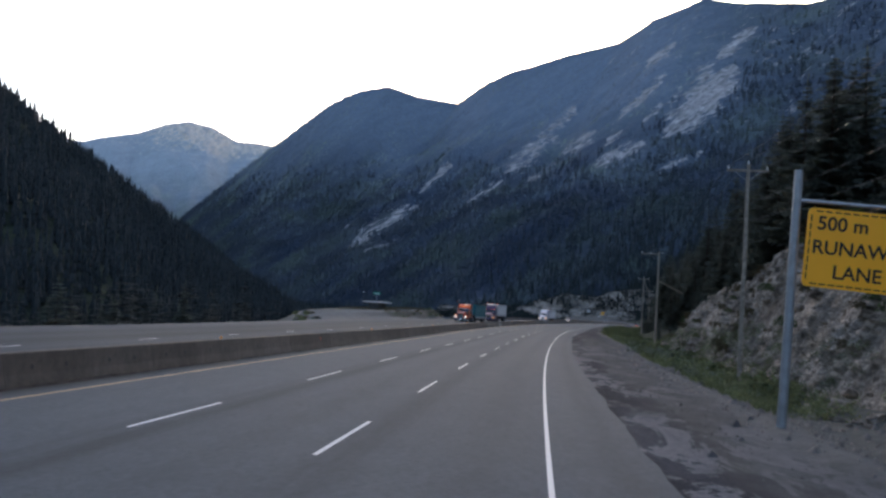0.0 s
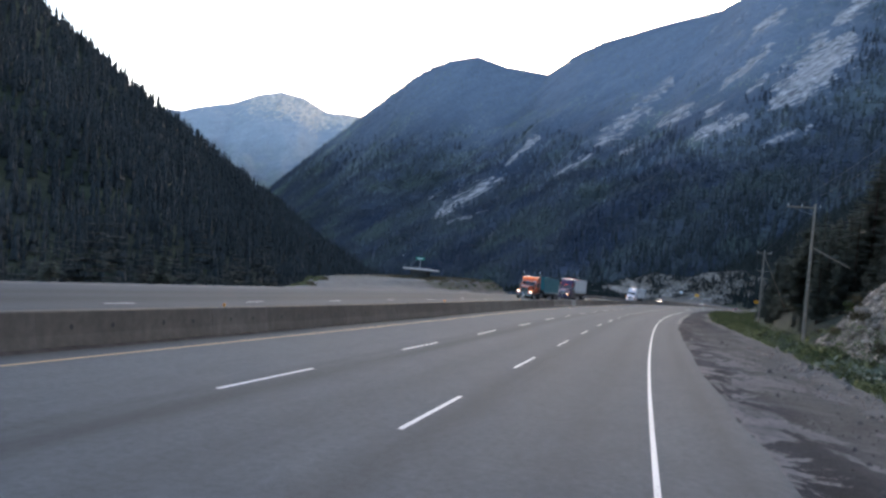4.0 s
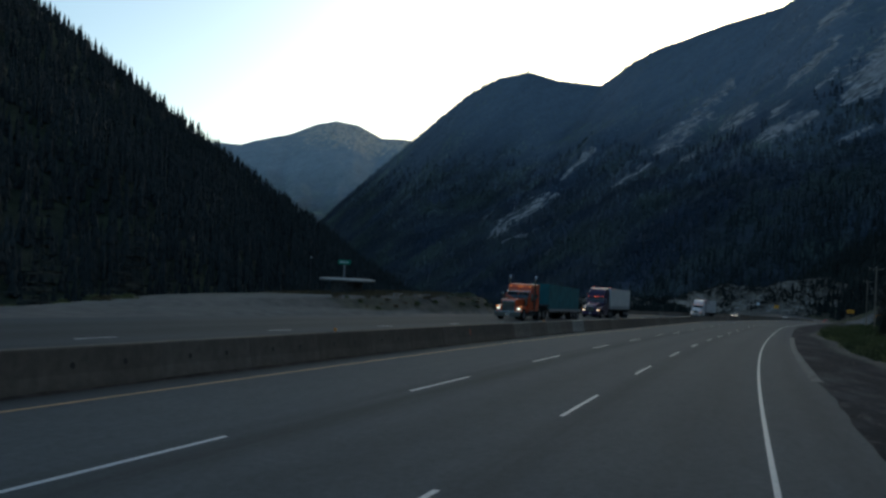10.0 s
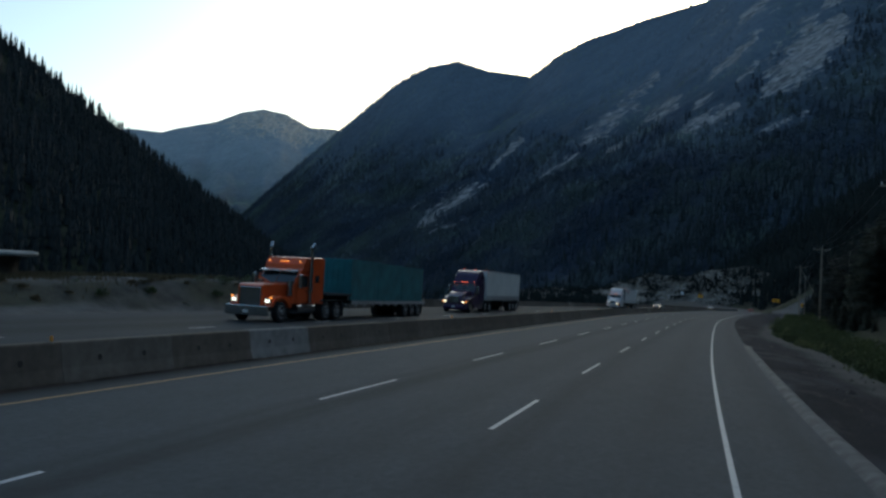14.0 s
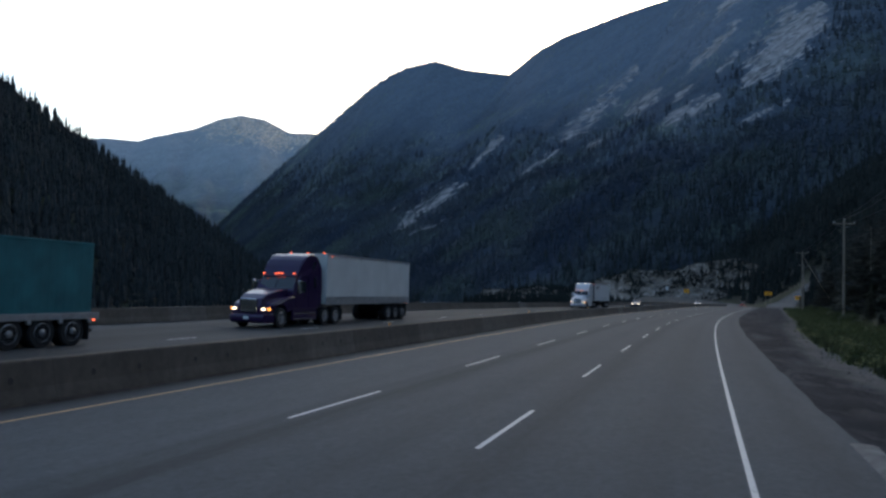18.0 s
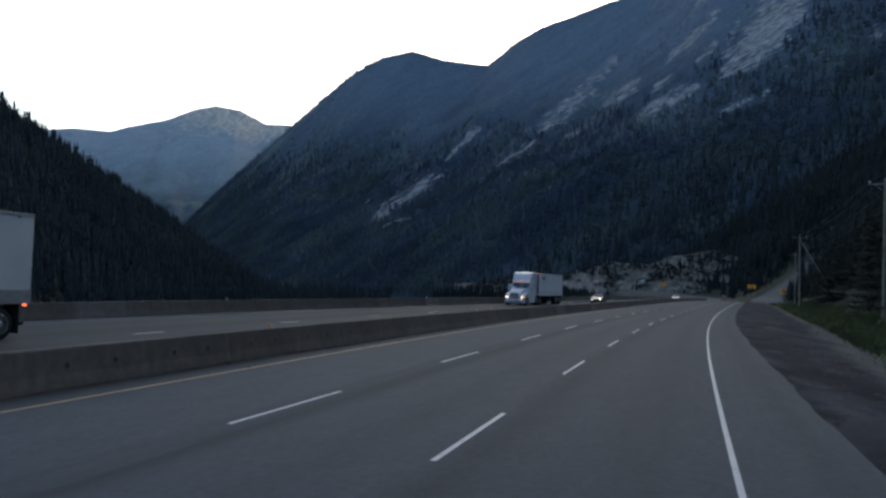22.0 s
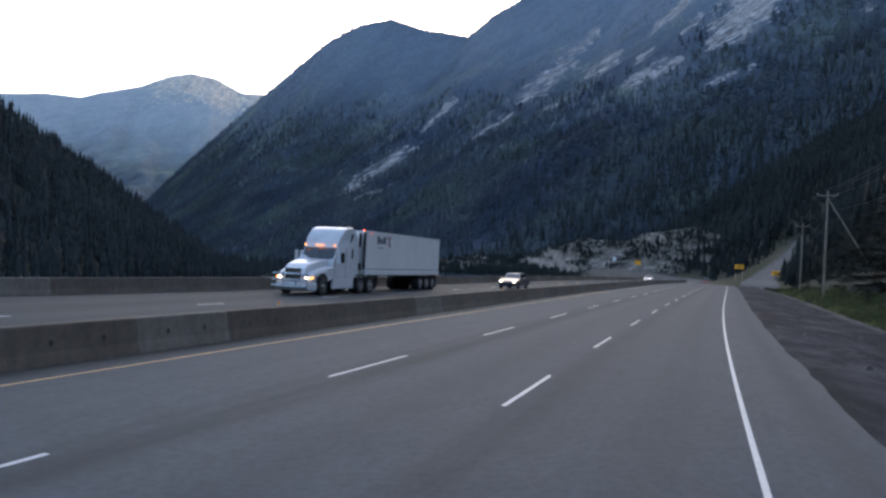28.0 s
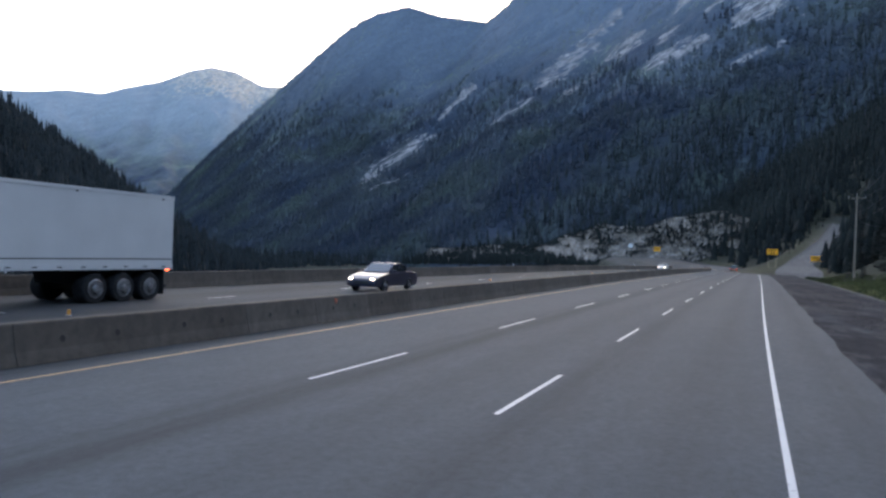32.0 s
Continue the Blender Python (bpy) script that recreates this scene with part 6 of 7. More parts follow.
# ---------- vehicles ----------
M_TYRE = plain("tyre_rubber", (0.018, 0.018, 0.019), 0.9, 0.2, vary=0.3, scale=6)
M_RIM = plain("dull_steel_rim", (0.27, 0.27, 0.28), 0.45, 0.5, 0.7, vary=0.25)
M_CHROME = plain("chrome_trim", (0.4, 0.41, 0.43), 0.24, 0.5, 1.0, vary=0.08)
M_GLASS = plain("dark_vehicle_glass", (0.02, 0.025, 0.03), 0.08, 0.8, vary=0.1)
M_CHASSIS = plain("black_chassis", (0.025, 0.025, 0.026), 0.7, 0.3, vary=0.3)
M_DIM = glow("parking_lamp", (1.0, 0.9, 0.75), 0.9)
M_LAMP = glow("lit_headlamp", (1.0, 0.78, 0.5), 2.0)
M_TURN = glow("lit_amber_lamp", (1.0, 0.3, 0.05), 0.8)
M_CLEARANCE = glow("lit_clearance_lamp", (1.0, 0.14, 0.05), 0.8)
M_PLATE = plain("number_plate", (0.6, 0.6, 0.58))


def car_paint(name, col, rough=0.28):
    m, nt, b = nodes_of(name, rough, 0.35)
    f = noise_tex(nt, coords(nt), 1.2, 4)
    nt.links.new(ramp(nt, f, [(0.3, tuple(c * 0.86 for c in col)), (0.7, tuple(min(1, c * 1.08) for c in col))]), b.inputs["Base Color"])
    b.inputs["Coat Weight"].default_value = 0.2
    b.inputs["Coat Roughness"].default_value = 0.1
    return m


def prism(profile, x0, x1, bevel=0.0, taper=None, segs=2):
    """A side profile of (y, z) pairs drawn across from x0 to x1; taper(y, z) scales x."""
    bm = bmesh.new()
    rings = []
    for x in (x0, x1):
        rings.append([bm.verts.new((x * (taper(y, z) if taper else 1.0), y, z)) for y, z in profile])
    n = len(profile)
    bm.faces.new(rings[0])
    bm.faces.new(rings[1][::-1])
    for k in range(n):
        bm.faces.new((rings[0][k], rings[1][k], rings[1][(k + 1) % n], rings[0][(k + 1) % n]))
    bmesh.ops.recalc_face_normals(bm, faces=bm.faces)
    if bevel:
        bmesh.ops.bevel(bm, geom=list(bm.edges), offset=bevel, segments=segs, affect="EDGES", profile=0.6)
    return bm


def block(lo, hi, bevel=0.0):
    return box(bmesh.new(), lo, hi, bevel)


def lathe(profile, n=20):
    """A wheel shape from (x, radius) pairs, turned about the x axis."""
    bm = bmesh.new()
    rings = [[bm.verts.new((x, r * math.cos(k * math.tau / n), r * math.sin(k * math.tau / n))) for k in range(n)] for x, r in profile]
    for a, b in zip(rings, rings[1:]):
        for k in range(n):
            bm.faces.new((a[k], a[(k + 1) % n], b[(k + 1) % n], b[k]))
    bm.faces.new(rings[0][::-1])
    bm.faces.new(rings[-1])
    bmesh.ops.recalc_face_normals(bm, faces=bm.faces)
    return bm


def wheel(root, x, y, r=0.52, w=0.3, rim=M_RIM, dual=False):
    s = 1 if x > 0 else -1
    ww = w * (2.0 if dual else 1.0)
    ty = part("wheel", lathe([(-ww / 2, r * 0.62), (-ww / 2, r * 0.93), (-ww * 0.38, r), (ww * 0.38, r), (ww / 2, r * 0.93), (ww / 2, r * 0.62)], 22), M_TYRE, root)
    ty.matrix_local = pose(x - s * ww / 2, y, r)
    rm = part("rim", lathe([(0.0, r * 0.62), (s * 0.012, r * 0.58), (s * -0.05, r * 0.5), (s * -0.06, r * 0.28), (s * 0.03, r * 0.22), (s * 0.05, r * 0.12)], 18), rim, ty)
    rm.matrix_local = pose(s * ww / 2, 0, 0)


def headlamp(root, x, y, z, w=0.3, h=0.17, mat=None):
    bez = part("headlight", block((x - w / 2 - 0.03, y - 0.06, z - h / 2 - 0.03), (x + w / 2 + 0.03, y + 0.02, z + h / 2 + 0.03), 0.015), M_CHROME, root)
    part("lens", block((x - w / 2, y + 0.021, z - h / 2), (x + w / 2, y + 0.04, z + h / 2), 0.008), mat or M_LAMP, bez, "lit headlamp lens")


def mirror(root, x, y, z, mat):
    s = 1 if x > 0 else -1
    m_ = part("mirror", block((x - 0.1, y - 0.06, z - 0.42), (x + 0.1, y + 0.06, z + 0.32), 0.04), mat, root)
    for dz in (-0.3, 0.25):
        part("mirror_arm", rod(bmesh.new(), (x - s * 0.02, y, z + dz), (s * 1.12, y - 0.05, z + dz * 0.8), 0.018, n=6), M_CHROME, m_)


def tractor(root, paint, style, marker=None, lamp=None):
    """A long-nosed highway tractor; its front points to +y, the bumper at y = 0, the back near y = -8.2."""
    aero = style in ("aero", "van_nose")
    cabz = 2.62
    # chassis rails and axles
    for x in (-0.43, 0.43):
        part("frame_rail", block((x - 0.05, -8.1, 0.72), (x + 0.05, -0.6, 0.98), 0.01), M_CHASSIS, root)
    part("engine_pan", block((-0.55, -3.0, 0.55), (0.55, -0.9, 1.1), 0.05), M_CHASSIS, root)
    for y in (-6.05, -7.4):
        part("axle", rod(bmesh.new(), (-0.95, y, 0.52), (0.95, y, 0.52), 0.11, n=10), M_CHASSIS, root)
    for x in (-1.24, 1.24):
        wheel(root, x, -1.35, 0.53, 0.3)
        for y in (-6.05, -7.4):
            wheel(root, x, y, 0.53, 0.3, dual=True)
    # bonnet
    if aero:
        hood = [(-2.6, 1.0), (-2.6, 2.06), (-1.6, 1.95), (-0.8, 1.76), (-0.36, 1.52), (-0.18, 1.15), (-0.18, 0.72), (-0.7, 0.72), (-1.2, 1.0)]
        part("hood", prism(hood, -0.86, 0.86, 0.09, lambda y, z: 0.78 + 0.22 * min(1, max(0, (-y - 0.1) / 2.0)) - 0.08 * max(0, z - 1.5), 3), paint, root)
        wing = [(-2.6, 0.95), (-2.6, 1.62), (-2.0, 1.58), (-1.2, 1.45), (-0.6, 1.25), (-0.3, 1.0), (-0.26, 0.72), (-0.7, 0.72), (-0.8, 1.0), (-1.05, 1.19), (-1.35, 1.24), (-1.65, 1.19), (-1.9, 1.0), (-1.98, 0.8)]
        for s in (-1, 1):
            part("fender", prism(wing, s * 0.7, s * 1.22, 0.06, lambda y, z: 0.84 + 0.16 * min(1, max(0, -y / 1.1)), 3), paint, root)
        bump_ = [(-0.75, 0.28), (-0.75, 0.72), (-0.12, 0.74), (0.0, 0.6), (-0.02, 0.36), (-0.2, 0.26)]
        part("bumper", prism(bump_, -1.2, 1.2, 0.06, lambda y, z: 0.82 + 0.18 * min(1, -y / 0.6), 3), paint, root)
    else:
        hood = [(-2.7, 1.0), (-2.7, 2.0), (-0.5, 1.92), (-0.32, 1.84), (-0.32, 0.8), (-0.6, 0.8)]
        part("hood", prism(hood, -0.72, 0.72, 0.06), paint, root)
        part("bumper", prism([(-0.22, 0.32), (-0.22, 0.82), (-0.02, 0.84), (0.0, 0.8), (0.0, 0.36)], -1.22, 1.22, 0.03), M_CHROME, root, "polished chrome bumper")
        for s in (-1, 1):
            arch = [(-2.4, 0.75), (-2.3, 1.05), (-1.9, 1.28), (-1.35, 1.36), (-0.8, 1.26), (-0.5, 1.0), (-0.45, 0.8), (-0.62, 0.8), (-0.85, 1.06), (-1.35, 1.18), (-1.85, 1.08), (-2.1, 0.75)]
            part("fender", prism(arch, s * 0.7, s * 1.22, 0.03), paint, root)
        for s in (-1, 1):
            part("air_cleaner", rod(bmesh.new(), (s * 0.92, -2.6, 1.35), (s * 0.92, -2.6, 2.15), 0.2, 0.2, 14), M_CHROME, root)
    # grille with slats
    gw = 0.5 if aero else 0.64
    gy = -0.12 if aero else -0.3
    g = part("grille", block((-gw, gy - 0.08, 0.82), (gw, gy, 1.78 if not aero else 1.52), 0.04), M_CHROME, root)
    for k in range(9):
        part("grille_bar", block((-gw + 0.06 + k * (2 * gw - 0.12) / 8 - 0.012, gy, 0.88), (-gw + 0.06 + k * (2 * gw - 0.12) / 8 + 0.012, gy + 0.015, 1.72 if not aero else 1.46)), M_CHASSIS, g)
    for s in (-1, 1):
        if aero:
            headlamp(root, s * 0.86, -0.24, 0.98, 0.2, 0.09, lamp)
            part("turn_signal", block((s * 1.08 - 0.06, -0.46, 0.92), (s * 1.08 + 0.06, -0.3, 1.04), 0.01), M_TURN, root, "lit amber turn lamp")
        else:
            headlamp(root, s * 0.98, -0.42, 1.08, 0.26, 0.15, lamp)
            part("turn_signal", block((s * 1.14 - 0.04, -0.52, 1.2), (s * 1.14 + 0.04, -0.42, 1.3), 0.01), M_TURN, root, "lit amber turn lamp")
    # cab and sleeper
    cab = [(-4.1, 0.95), (-4.1, cabz + 0.2), (-3.3, cabz + 0.2), (-3.15, cabz + 0.05), (-2.55, 2.0), (-2.5, 0.95)]
    part("cab", prism(cab, -1.2, 1.2, 0.06, lambda y, z: 1.0 - 0.07 * max(0, z - 2.0)), paint, root)
    if aero:
        back = -5.3
        sl = [(back, 0.95), (back, 3.66), (back + 0.12, 3.86), (back + 0.5, 4.0), (-4.4, 4.0), (-4.0, 3.88), (-3.65, 3.64), (-3.35, 3.32), (-3.14, 2.98), (-3.0, 2.7), (-3.35, 2.66), (-4.1, 2.66), (-4.1, 0.95)]
        part("sleeper", prism(sl, -1.21, 1.21, 0.1, lambda y, z: 1.0 - 0.1 * max(0.0, min(1.0, (y + 4.2) / 1.2)) - 0.06 * max(0.0, z - 3.4), 3), paint, root)
        for s in (-1, 1):
            part("sleeper_fairing", prism([(back, 1.0), (back, 3.62), (back - 0.22, 3.3), (back - 0.34, 2.4), (back - 0.36, 1.0)], s * 1.12, s * 1.2, 0.02), paint, root)
            part("side_skirt", block((s * 1.17 - 0.05, back + 0.2, 0.36), (s * 1.17 + 0.05, -2.5, 0.98), 0.03), paint, root)
            part("sleeper_window", prism([(-4.92, 2.16), (-4.92, 2.66), (-4.84, 2.74), (-4.72, 2.74), (-4.72, 2.22), (-4.78, 2.12)], s * 1.205, s * 1.222), M_GLASS, root)
            part("quarter_window", prism([(-4.86, 3.58), (-4.7, 3.62), (-4.5, 3.16), (-4.58, 3.1)], s * 1.19, s * 1.225), M_GLASS, root)
            if style == "aero":
                for z in (0.42, 0.7):
                    part("step_trim", block((s * 1.225 - 0.01, back + 0.25, z), (s * 1.225 + 0.015, -2.6, z + 0.05), 0.004), M_CHROME, root, "chrome step trim")
    else:
        sl = [(-5.7, 0.95), (-5.7, 3.42), (-5.5, 3.52), (-3.7, 3.42), (-3.4, 3.1), (-3.35, 2.72), (-4.1, 2.7), (-4.1, 0.95)]
        part("sleeper", prism(sl, -1.2, 1.2, 0.06), paint, root)
        part("sun_visor", prism([(-3.1, 2.72), (-3.1, 2.79), (-2.8, 2.69), (-2.8, 2.63)], -1.12, 1.12, 0.008), M_CHROME, root)
        for s in (-1, 1):
            part("sleeper_window", block((s * 1.21 - 0.006, -5.1, 2.1), (s * 1.21 + 0.006, -4.65, 2.5), 0.004), M_GLASS, root)
            st = part("exhaust_stack", rod(bmesh.new(), (s * 1.3, -4.0, 1.0), (s * 1.3, -4.0, 4.0), 0.09, 0.09, 14), M_CHROME, root, "polished chrome exhaust stack")
            part("stack_tip", rod(bmesh.new(), (s * 1.3, -4.0, 3.98), (s * 1.3 + s * 0.05, -4.16, 4.24), 0.095, 0.1, 14), M_CHROME, st)
            part("heat_shield", rod(bmesh.new(), (s * 1.3, -4.0, 1.5), (s * 1.3, -4.0, 2.9), 0.125, 0.125, 14), M_CHROME, st)
    # glass, doors, lamps, tanks
    for s in (-1, 1):
        part("windshield_pane", mesh_quad([(s * 0.03, -2.56, 2.03), (s * 1.1, -2.62, 2.03), (s * 1.05, -3.12, 2.7), (s * 0.03, -3.06, 2.7)], 0.03), M_GLASS, root, "dark sloped windscreen pane")
        d_ = part("door", block((s * 1.2 - 0.012, -3.95, 1.02), (s * 1.2 + 0.014, -2.78, 2.5), 0.01), paint, root)
        part("door_window", prism([(-3.85, 1.85), (-3.85, 2.46), (-3.25, 2.46), (-2.9, 2.05), (-2.9, 1.85)], s * 1.212, s * 1.22, 0.0), M_GLASS, d_)
        part("door_handle", block((s * 1.22 - 0.01, -3.85, 1.62), (s * 1.22 + 0.02, -3.66, 1.67), 0.006), M_CHROME, d_)
        mirror(root, s * 1.42, -2.75, 2.2, paint if style == "van_nose" else M_CHROME)
        part("fuel_tank", rod(bmesh.new(), (s * 0.88, -4.95, 0.72), (s * 0.88, -3.1, 0.72), 0.31, 0.31, 18), M_CHROME, root, "polished fuel tank")
        part("step", block((s * 1.0 - 0.2, -4.6, 0.86), (s * 1.0 + 0.2, -3.5, 0.92), 0.01), M_CHROME, root)
        part("mud_flap", block((s * 0.95 - 0.3, -8.18, 0.25), (s * 0.95 + 0.3, -8.16, 0.95)), M_CHASSIS, root)
        qf = [(-5.3, 1.1), (-5.55, 1.2), (-7.9, 1.2), (-8.1, 1.05), (-8.1, 1.0), (-7.85, 1.14), (-5.6, 1.14), (-5.35, 1.05)]
        part("rear_fender", prism(qf, s * 0.66, s * 1.24, 0.0), M_CHROME if not aero else M_CHASSIS, root)
    for k in range(5):
        x = (-0.95, -0.2, 0.0, 0.2, 0.95)[k]
        y, z = (-2.96, 2.86) if aero else (-3.38, 3.2)
        part("marker_lamp", block((x - 0.05, y - 0.03, z - 0.02), (x + 0.05, y + 0.05, z + 0.04), 0.01), marker or M_TURN, root, "lit roof marker lamp")
    part("number_plate", block((-0.15, 0.0, 0.46), (0.15, 0.012, 0.6)), M_PLATE, root)
    part("fifth_wheel", prism([(-7.3, 0.98), (-7.3, 1.08), (-6.6, 1.14), (-6.2, 1.08), (-6.2, 0.98)], -0.45, 0.45, 0.02), M_CHASSIS, root)


def mesh_quad(pts, t):
    """A thin pane from four corners."""
    bm = bmesh.new()
    n = (Vector(pts[1]) - Vector(pts[0])).cross(Vector(pts[3]) - Vector(pts[0])).normalized() * t
    a, b = [bm.verts.new(p) for p in pts], [bm.verts.new(Vector(p) + n) for p in pts]
    bm.faces.new(a)
    bm.faces.new(b[::-1])
    for k in range(4):
        bm.faces.new((a[k], b[k], b[(k + 1) % 4], a[(k + 1) % 4]))
    bmesh.ops.recalc_face_normals(bm, faces=bm.faces)
    return bm


def trailer_gear(root, y0, length, bed, axles=3):
    ys = [y0 - length + 1.1 + 1.25 * k for k in range(axles)]
    for y in ys:
        part("axle", rod(bmesh.new(), (-0.95, y, 0.52), (0.95, y, 0.52), 0.1, n=10), M_CHASSIS, root)
        for x in (-1.27, 1.27):
            wheel(root, x, y, 0.52, 0.28, dual=True)
    part("bogie", block((-0.62, ys[0] - 0.8, 0.7), (0.62, ys[-1] + 0.9, bed), 0.03), M_CHASSIS, root)
    for s in (-1, 1):
        part("landing_leg", block((s * 0.75 - 0.07, y0 - 2.9, 0.35), (s * 0.75 + 0.07, y0 - 2.74, bed), 0.01), M_CHASSIS, root)
        part("mud_flap", block((s * 0.95 - 0.32, ys[0] - 0.72, 0.2), (s * 0.95 + 0.32, ys[0] - 0.7, bed - 0.05)), M_CHASSIS, root)
        part("tail_lamp", block((s * 1.05 - 0.09, y0 - length - 0.02, bed - 0.14), (s * 1.05 + 0.09, y0 - length, bed - 0.04), 0.008), M_CLEARANCE, root)
        part("side_marker", block((s * 1.305 - 0.012, y0 - length * 0.55, bed + 0.02), (s * 1.305 + 0.012, y0 - length * 0.55 + 0.12, bed + 0.08)), M_CLEARANCE, root, "lit red side marker")
    part("underride_guard", block((-1.1, y0 - length + 0.05, 0.45), (1.1, y0 - length + 0.15, 0.56), 0.01), M_CHASSIS, root)
    return ys


def van_trailer(y0, length, white, label, ribs, reefer, mark=False):
    root = new("van_trailer")
    bed, top = 1.22, 3.93 if reefer else 4.12
    part("trailer_body", block((-1.3, y0 - length, bed), (1.3, y0, top), 0.03), white, root)
    for s in (-1, 1):
        part("bottom_rail", block((s * 1.3 - 0.02, y0 - length, bed - 0.06), (s * 1.3 + 0.025, y0, bed + (0.42 if not reefer else 0.14)), 0.008), M_STEEL if not reefer else white, root)
        part("top_rail", block((s * 1.3 - 0.02, y0 - length, top - 0.1), (s * 1.3 + 0.018, y0, top + 0.012), 0.006), M_STEEL if not reefer else white, root)
        if ribs:
            n = int(length / 1.22)
            for k in range(n + 1):
                y = y0 - 0.1 - k * (length - 0.2) / n
                part("side_seam", block((s * 1.3 - 0.004, y - 0.018, bed + 0.42), (s * 1.3 + 0.007, y + 0.018, top - 0.1)), white, root)
        part("rub_rail", block((s * 1.3 - 0.004, y0 - length + 0.05, bed + (0.43 if not reefer else 0.3)), (s * 1.3 + 0.012, y0 - 0.05, bed + (0.46 if not reefer else 0.34))), white if not reefer else M_CHASSIS, root)
        if reefer:
            for k in range(14):
                y = y0 - 0.5 - k * (length - 1.0) / 13
                part("tie_slot", block((s * 1.32 - 0.004, y - 0.1, bed + 0.02), (s * 1.32 + 0.008, y + 0.1, bed + 0.06)), M_CHASSIS, root)
        for k in range(4):
            y = y0 - 0.6 - k * (length - 1.2) / 3
            part("clearance_lamp", block((s * 1.31 - 0.008, y - 0.05, top - 0.16), (s * 1.31 + 0.02, y + 0.05, top - 0.11)), M_CLEARANCE if k == 0 else M_CHASSIS, root)
    for x in (-1.1, 0, 1.1):
        part("corner_lamp", block((x - 0.05, y0 - 0.02, top), (x + 0.05, y0 + 0.03, top + 0.05), 0.008), M_CLEARANCE, root, "lit red clearance lamp")
    if reefer:
        unit = part("cooling_unit", block((-0.95, y0, 1.9), (0.95, y0 + 0.42, 3.8), 0.06), white, root, "white cooling unit with dark vents")
        for s in (-1, 1):
            part("unit_frame", block((s * 1.2 - 0.07, y0, 1.5), (s * 1.2 + 0.07, y0 + 0.16, 3.85), 0.01), M_CHASSIS, unit)
        part("unit_base", block((-1.0, y0, 1.45), (1.0, y0 + 0.36, 1.88), 0.02), M_CHASSIS, unit)
        part("vent", block((-0.7, y0 + 0.42, 3.0), (0.7, y0 + 0.43, 3.7), 0.0), M_CHASSIS, unit)
        part("side_vent", block((0.95, y0 + 0.06, 2.9), (0.96, y0 + 0.36, 3.75)), M_CHASSIS, unit)
        part("side_vent", block((-0.96, y0 + 0.06, 2.9), (-0.95, y0 + 0.36, 3.75)), M_CHASSIS, unit)
    if mark:
        for s in (-1, 1):
            dk, rd = plain("dark_trailer_mark", (0.05, 0.05, 0.07)), plain("red_trailer_mark", (0.4, 0.03, 0.04))
            x = s * 1.306
            for a, b, c, d__ in ((1.55, 3.16, 0.3, 0.5), (1.95, 3.18, 0.24, 0.36), (2.28, 3.18, 0.12, 0.34), (2.46, 3.18, 0.16, 0.5), (2.68, 3.18, 0.2, 0.5), (1.7, 2.9, 0.9, 0.06)):
                part("trailer_mark", block((x - 0.004, y0 - a - c, b), (x + 0.004, y0 - a, b + d__)), dk, root)
            sw = [(y0 - 3.15, 3.05), (y0 - 3.3, 3.05), (y0 - 3.75, 3.8), (y0 - 3.6, 3.8)]
            part("trailer_mark", prism(sw, x - 0.004, x + 0.004), rd, root)
            sw = [(y0 - 3.55, 2.95), (y0 - 3.68, 2.95), (y0 - 3.2, 3.85), (y0 - 3.08, 3.85)]
            part("trailer_mark", prism(sw, x - 0.005, x + 0.005), dk, root)
    trailer_gear(root, y0, length, bed)
    tagged(root, label, "trailer")
    return root


def flat_trailer(y0, length, label):
    root = new("flatbed_trailer")
    deck = M_CHASSIS
    part("front_deck", block((-1.3, y0 - 3.2, 1.42), (1.3, y0, 1.56), 0.01), deck, root)
    part("gooseneck", prism([(y0 - 3.0, 1.42), (y0 - 3.0, 1.2), (y0 - 3.6, 0.95), (y0 - 3.6, 1.1), (y0 - 3.2, 1.42)], -1.1, 1.1), deck, root)
    part("main_deck", block((-1.3, y0 - length, 0.98), (1.3, y0 - 3.2, 1.12), 0.01), deck, root)
    for s in (-1, 1):
        part("side_rail", block((s * 1.3 - 0.03, y0 - length, 0.92), (s * 1.3 + 0.03, y0 - 3.2, 1.14), 0.008), M_STEEL, root)
        for k in range(10):
            y = y0 - 3.8 - k * (length - 4.2) / 9
            part("strap_winch", block((s * 1.3 - 0.04, y - 0.08, 0.8), (s * 1.3 + 0.05, y + 0.08, 0.93), 0.01), M_STEEL, root)
    trailer_gear(root, y0, length, 0.98)
    tagged(root, label, "trailer")
    return root


def container(y1, length, z0, height, mat, label):
    """A ribbed steel box, its front end at y1."""
    root = new("steel_container")
    part("shell", block((-1.15, y1 - length, z0), (1.15, y1, z0 + height), 0.02), mat, root)
    n = int(length / 0.32)
    for s in (-1, 1):
        for k in range(n):
            y = y1 - 0.16 - k * (length - 0.32) / max(1, n - 1)
            part("side_rib", block((s * 1.15 - 0.004, y - 0.07, z0 + 0.12), (s * 1.15 + 0.045, y + 0.07, z0 + height - 0.12), 0.012), mat, root)
        for z in (z0, z0 + height - 0.1):
            part("edge_rail", block((s * 1.15 - 0.02, y1 - length, z), (s * 1.15 + 0.055, y1, z + 0.1), 0.008), mat, root)
    for k in range(6):
        x = -0.95 + 0.38 * k
        part("end_rib", block((x - 0.07, y1 - 0.004, z0 + 0.12), (x + 0.07, y1 + 0.04, z0 + height - 0.12), 0.01), mat, root)
    tagged(root, label, "container", "containers on the flatbed")
    return root


def place(roots, s, d, turn=180):
    m = road_pose(s, d, 0.0, turn)
    for r in roots:
        r.matrix_basis = m @ r.matrix_basis


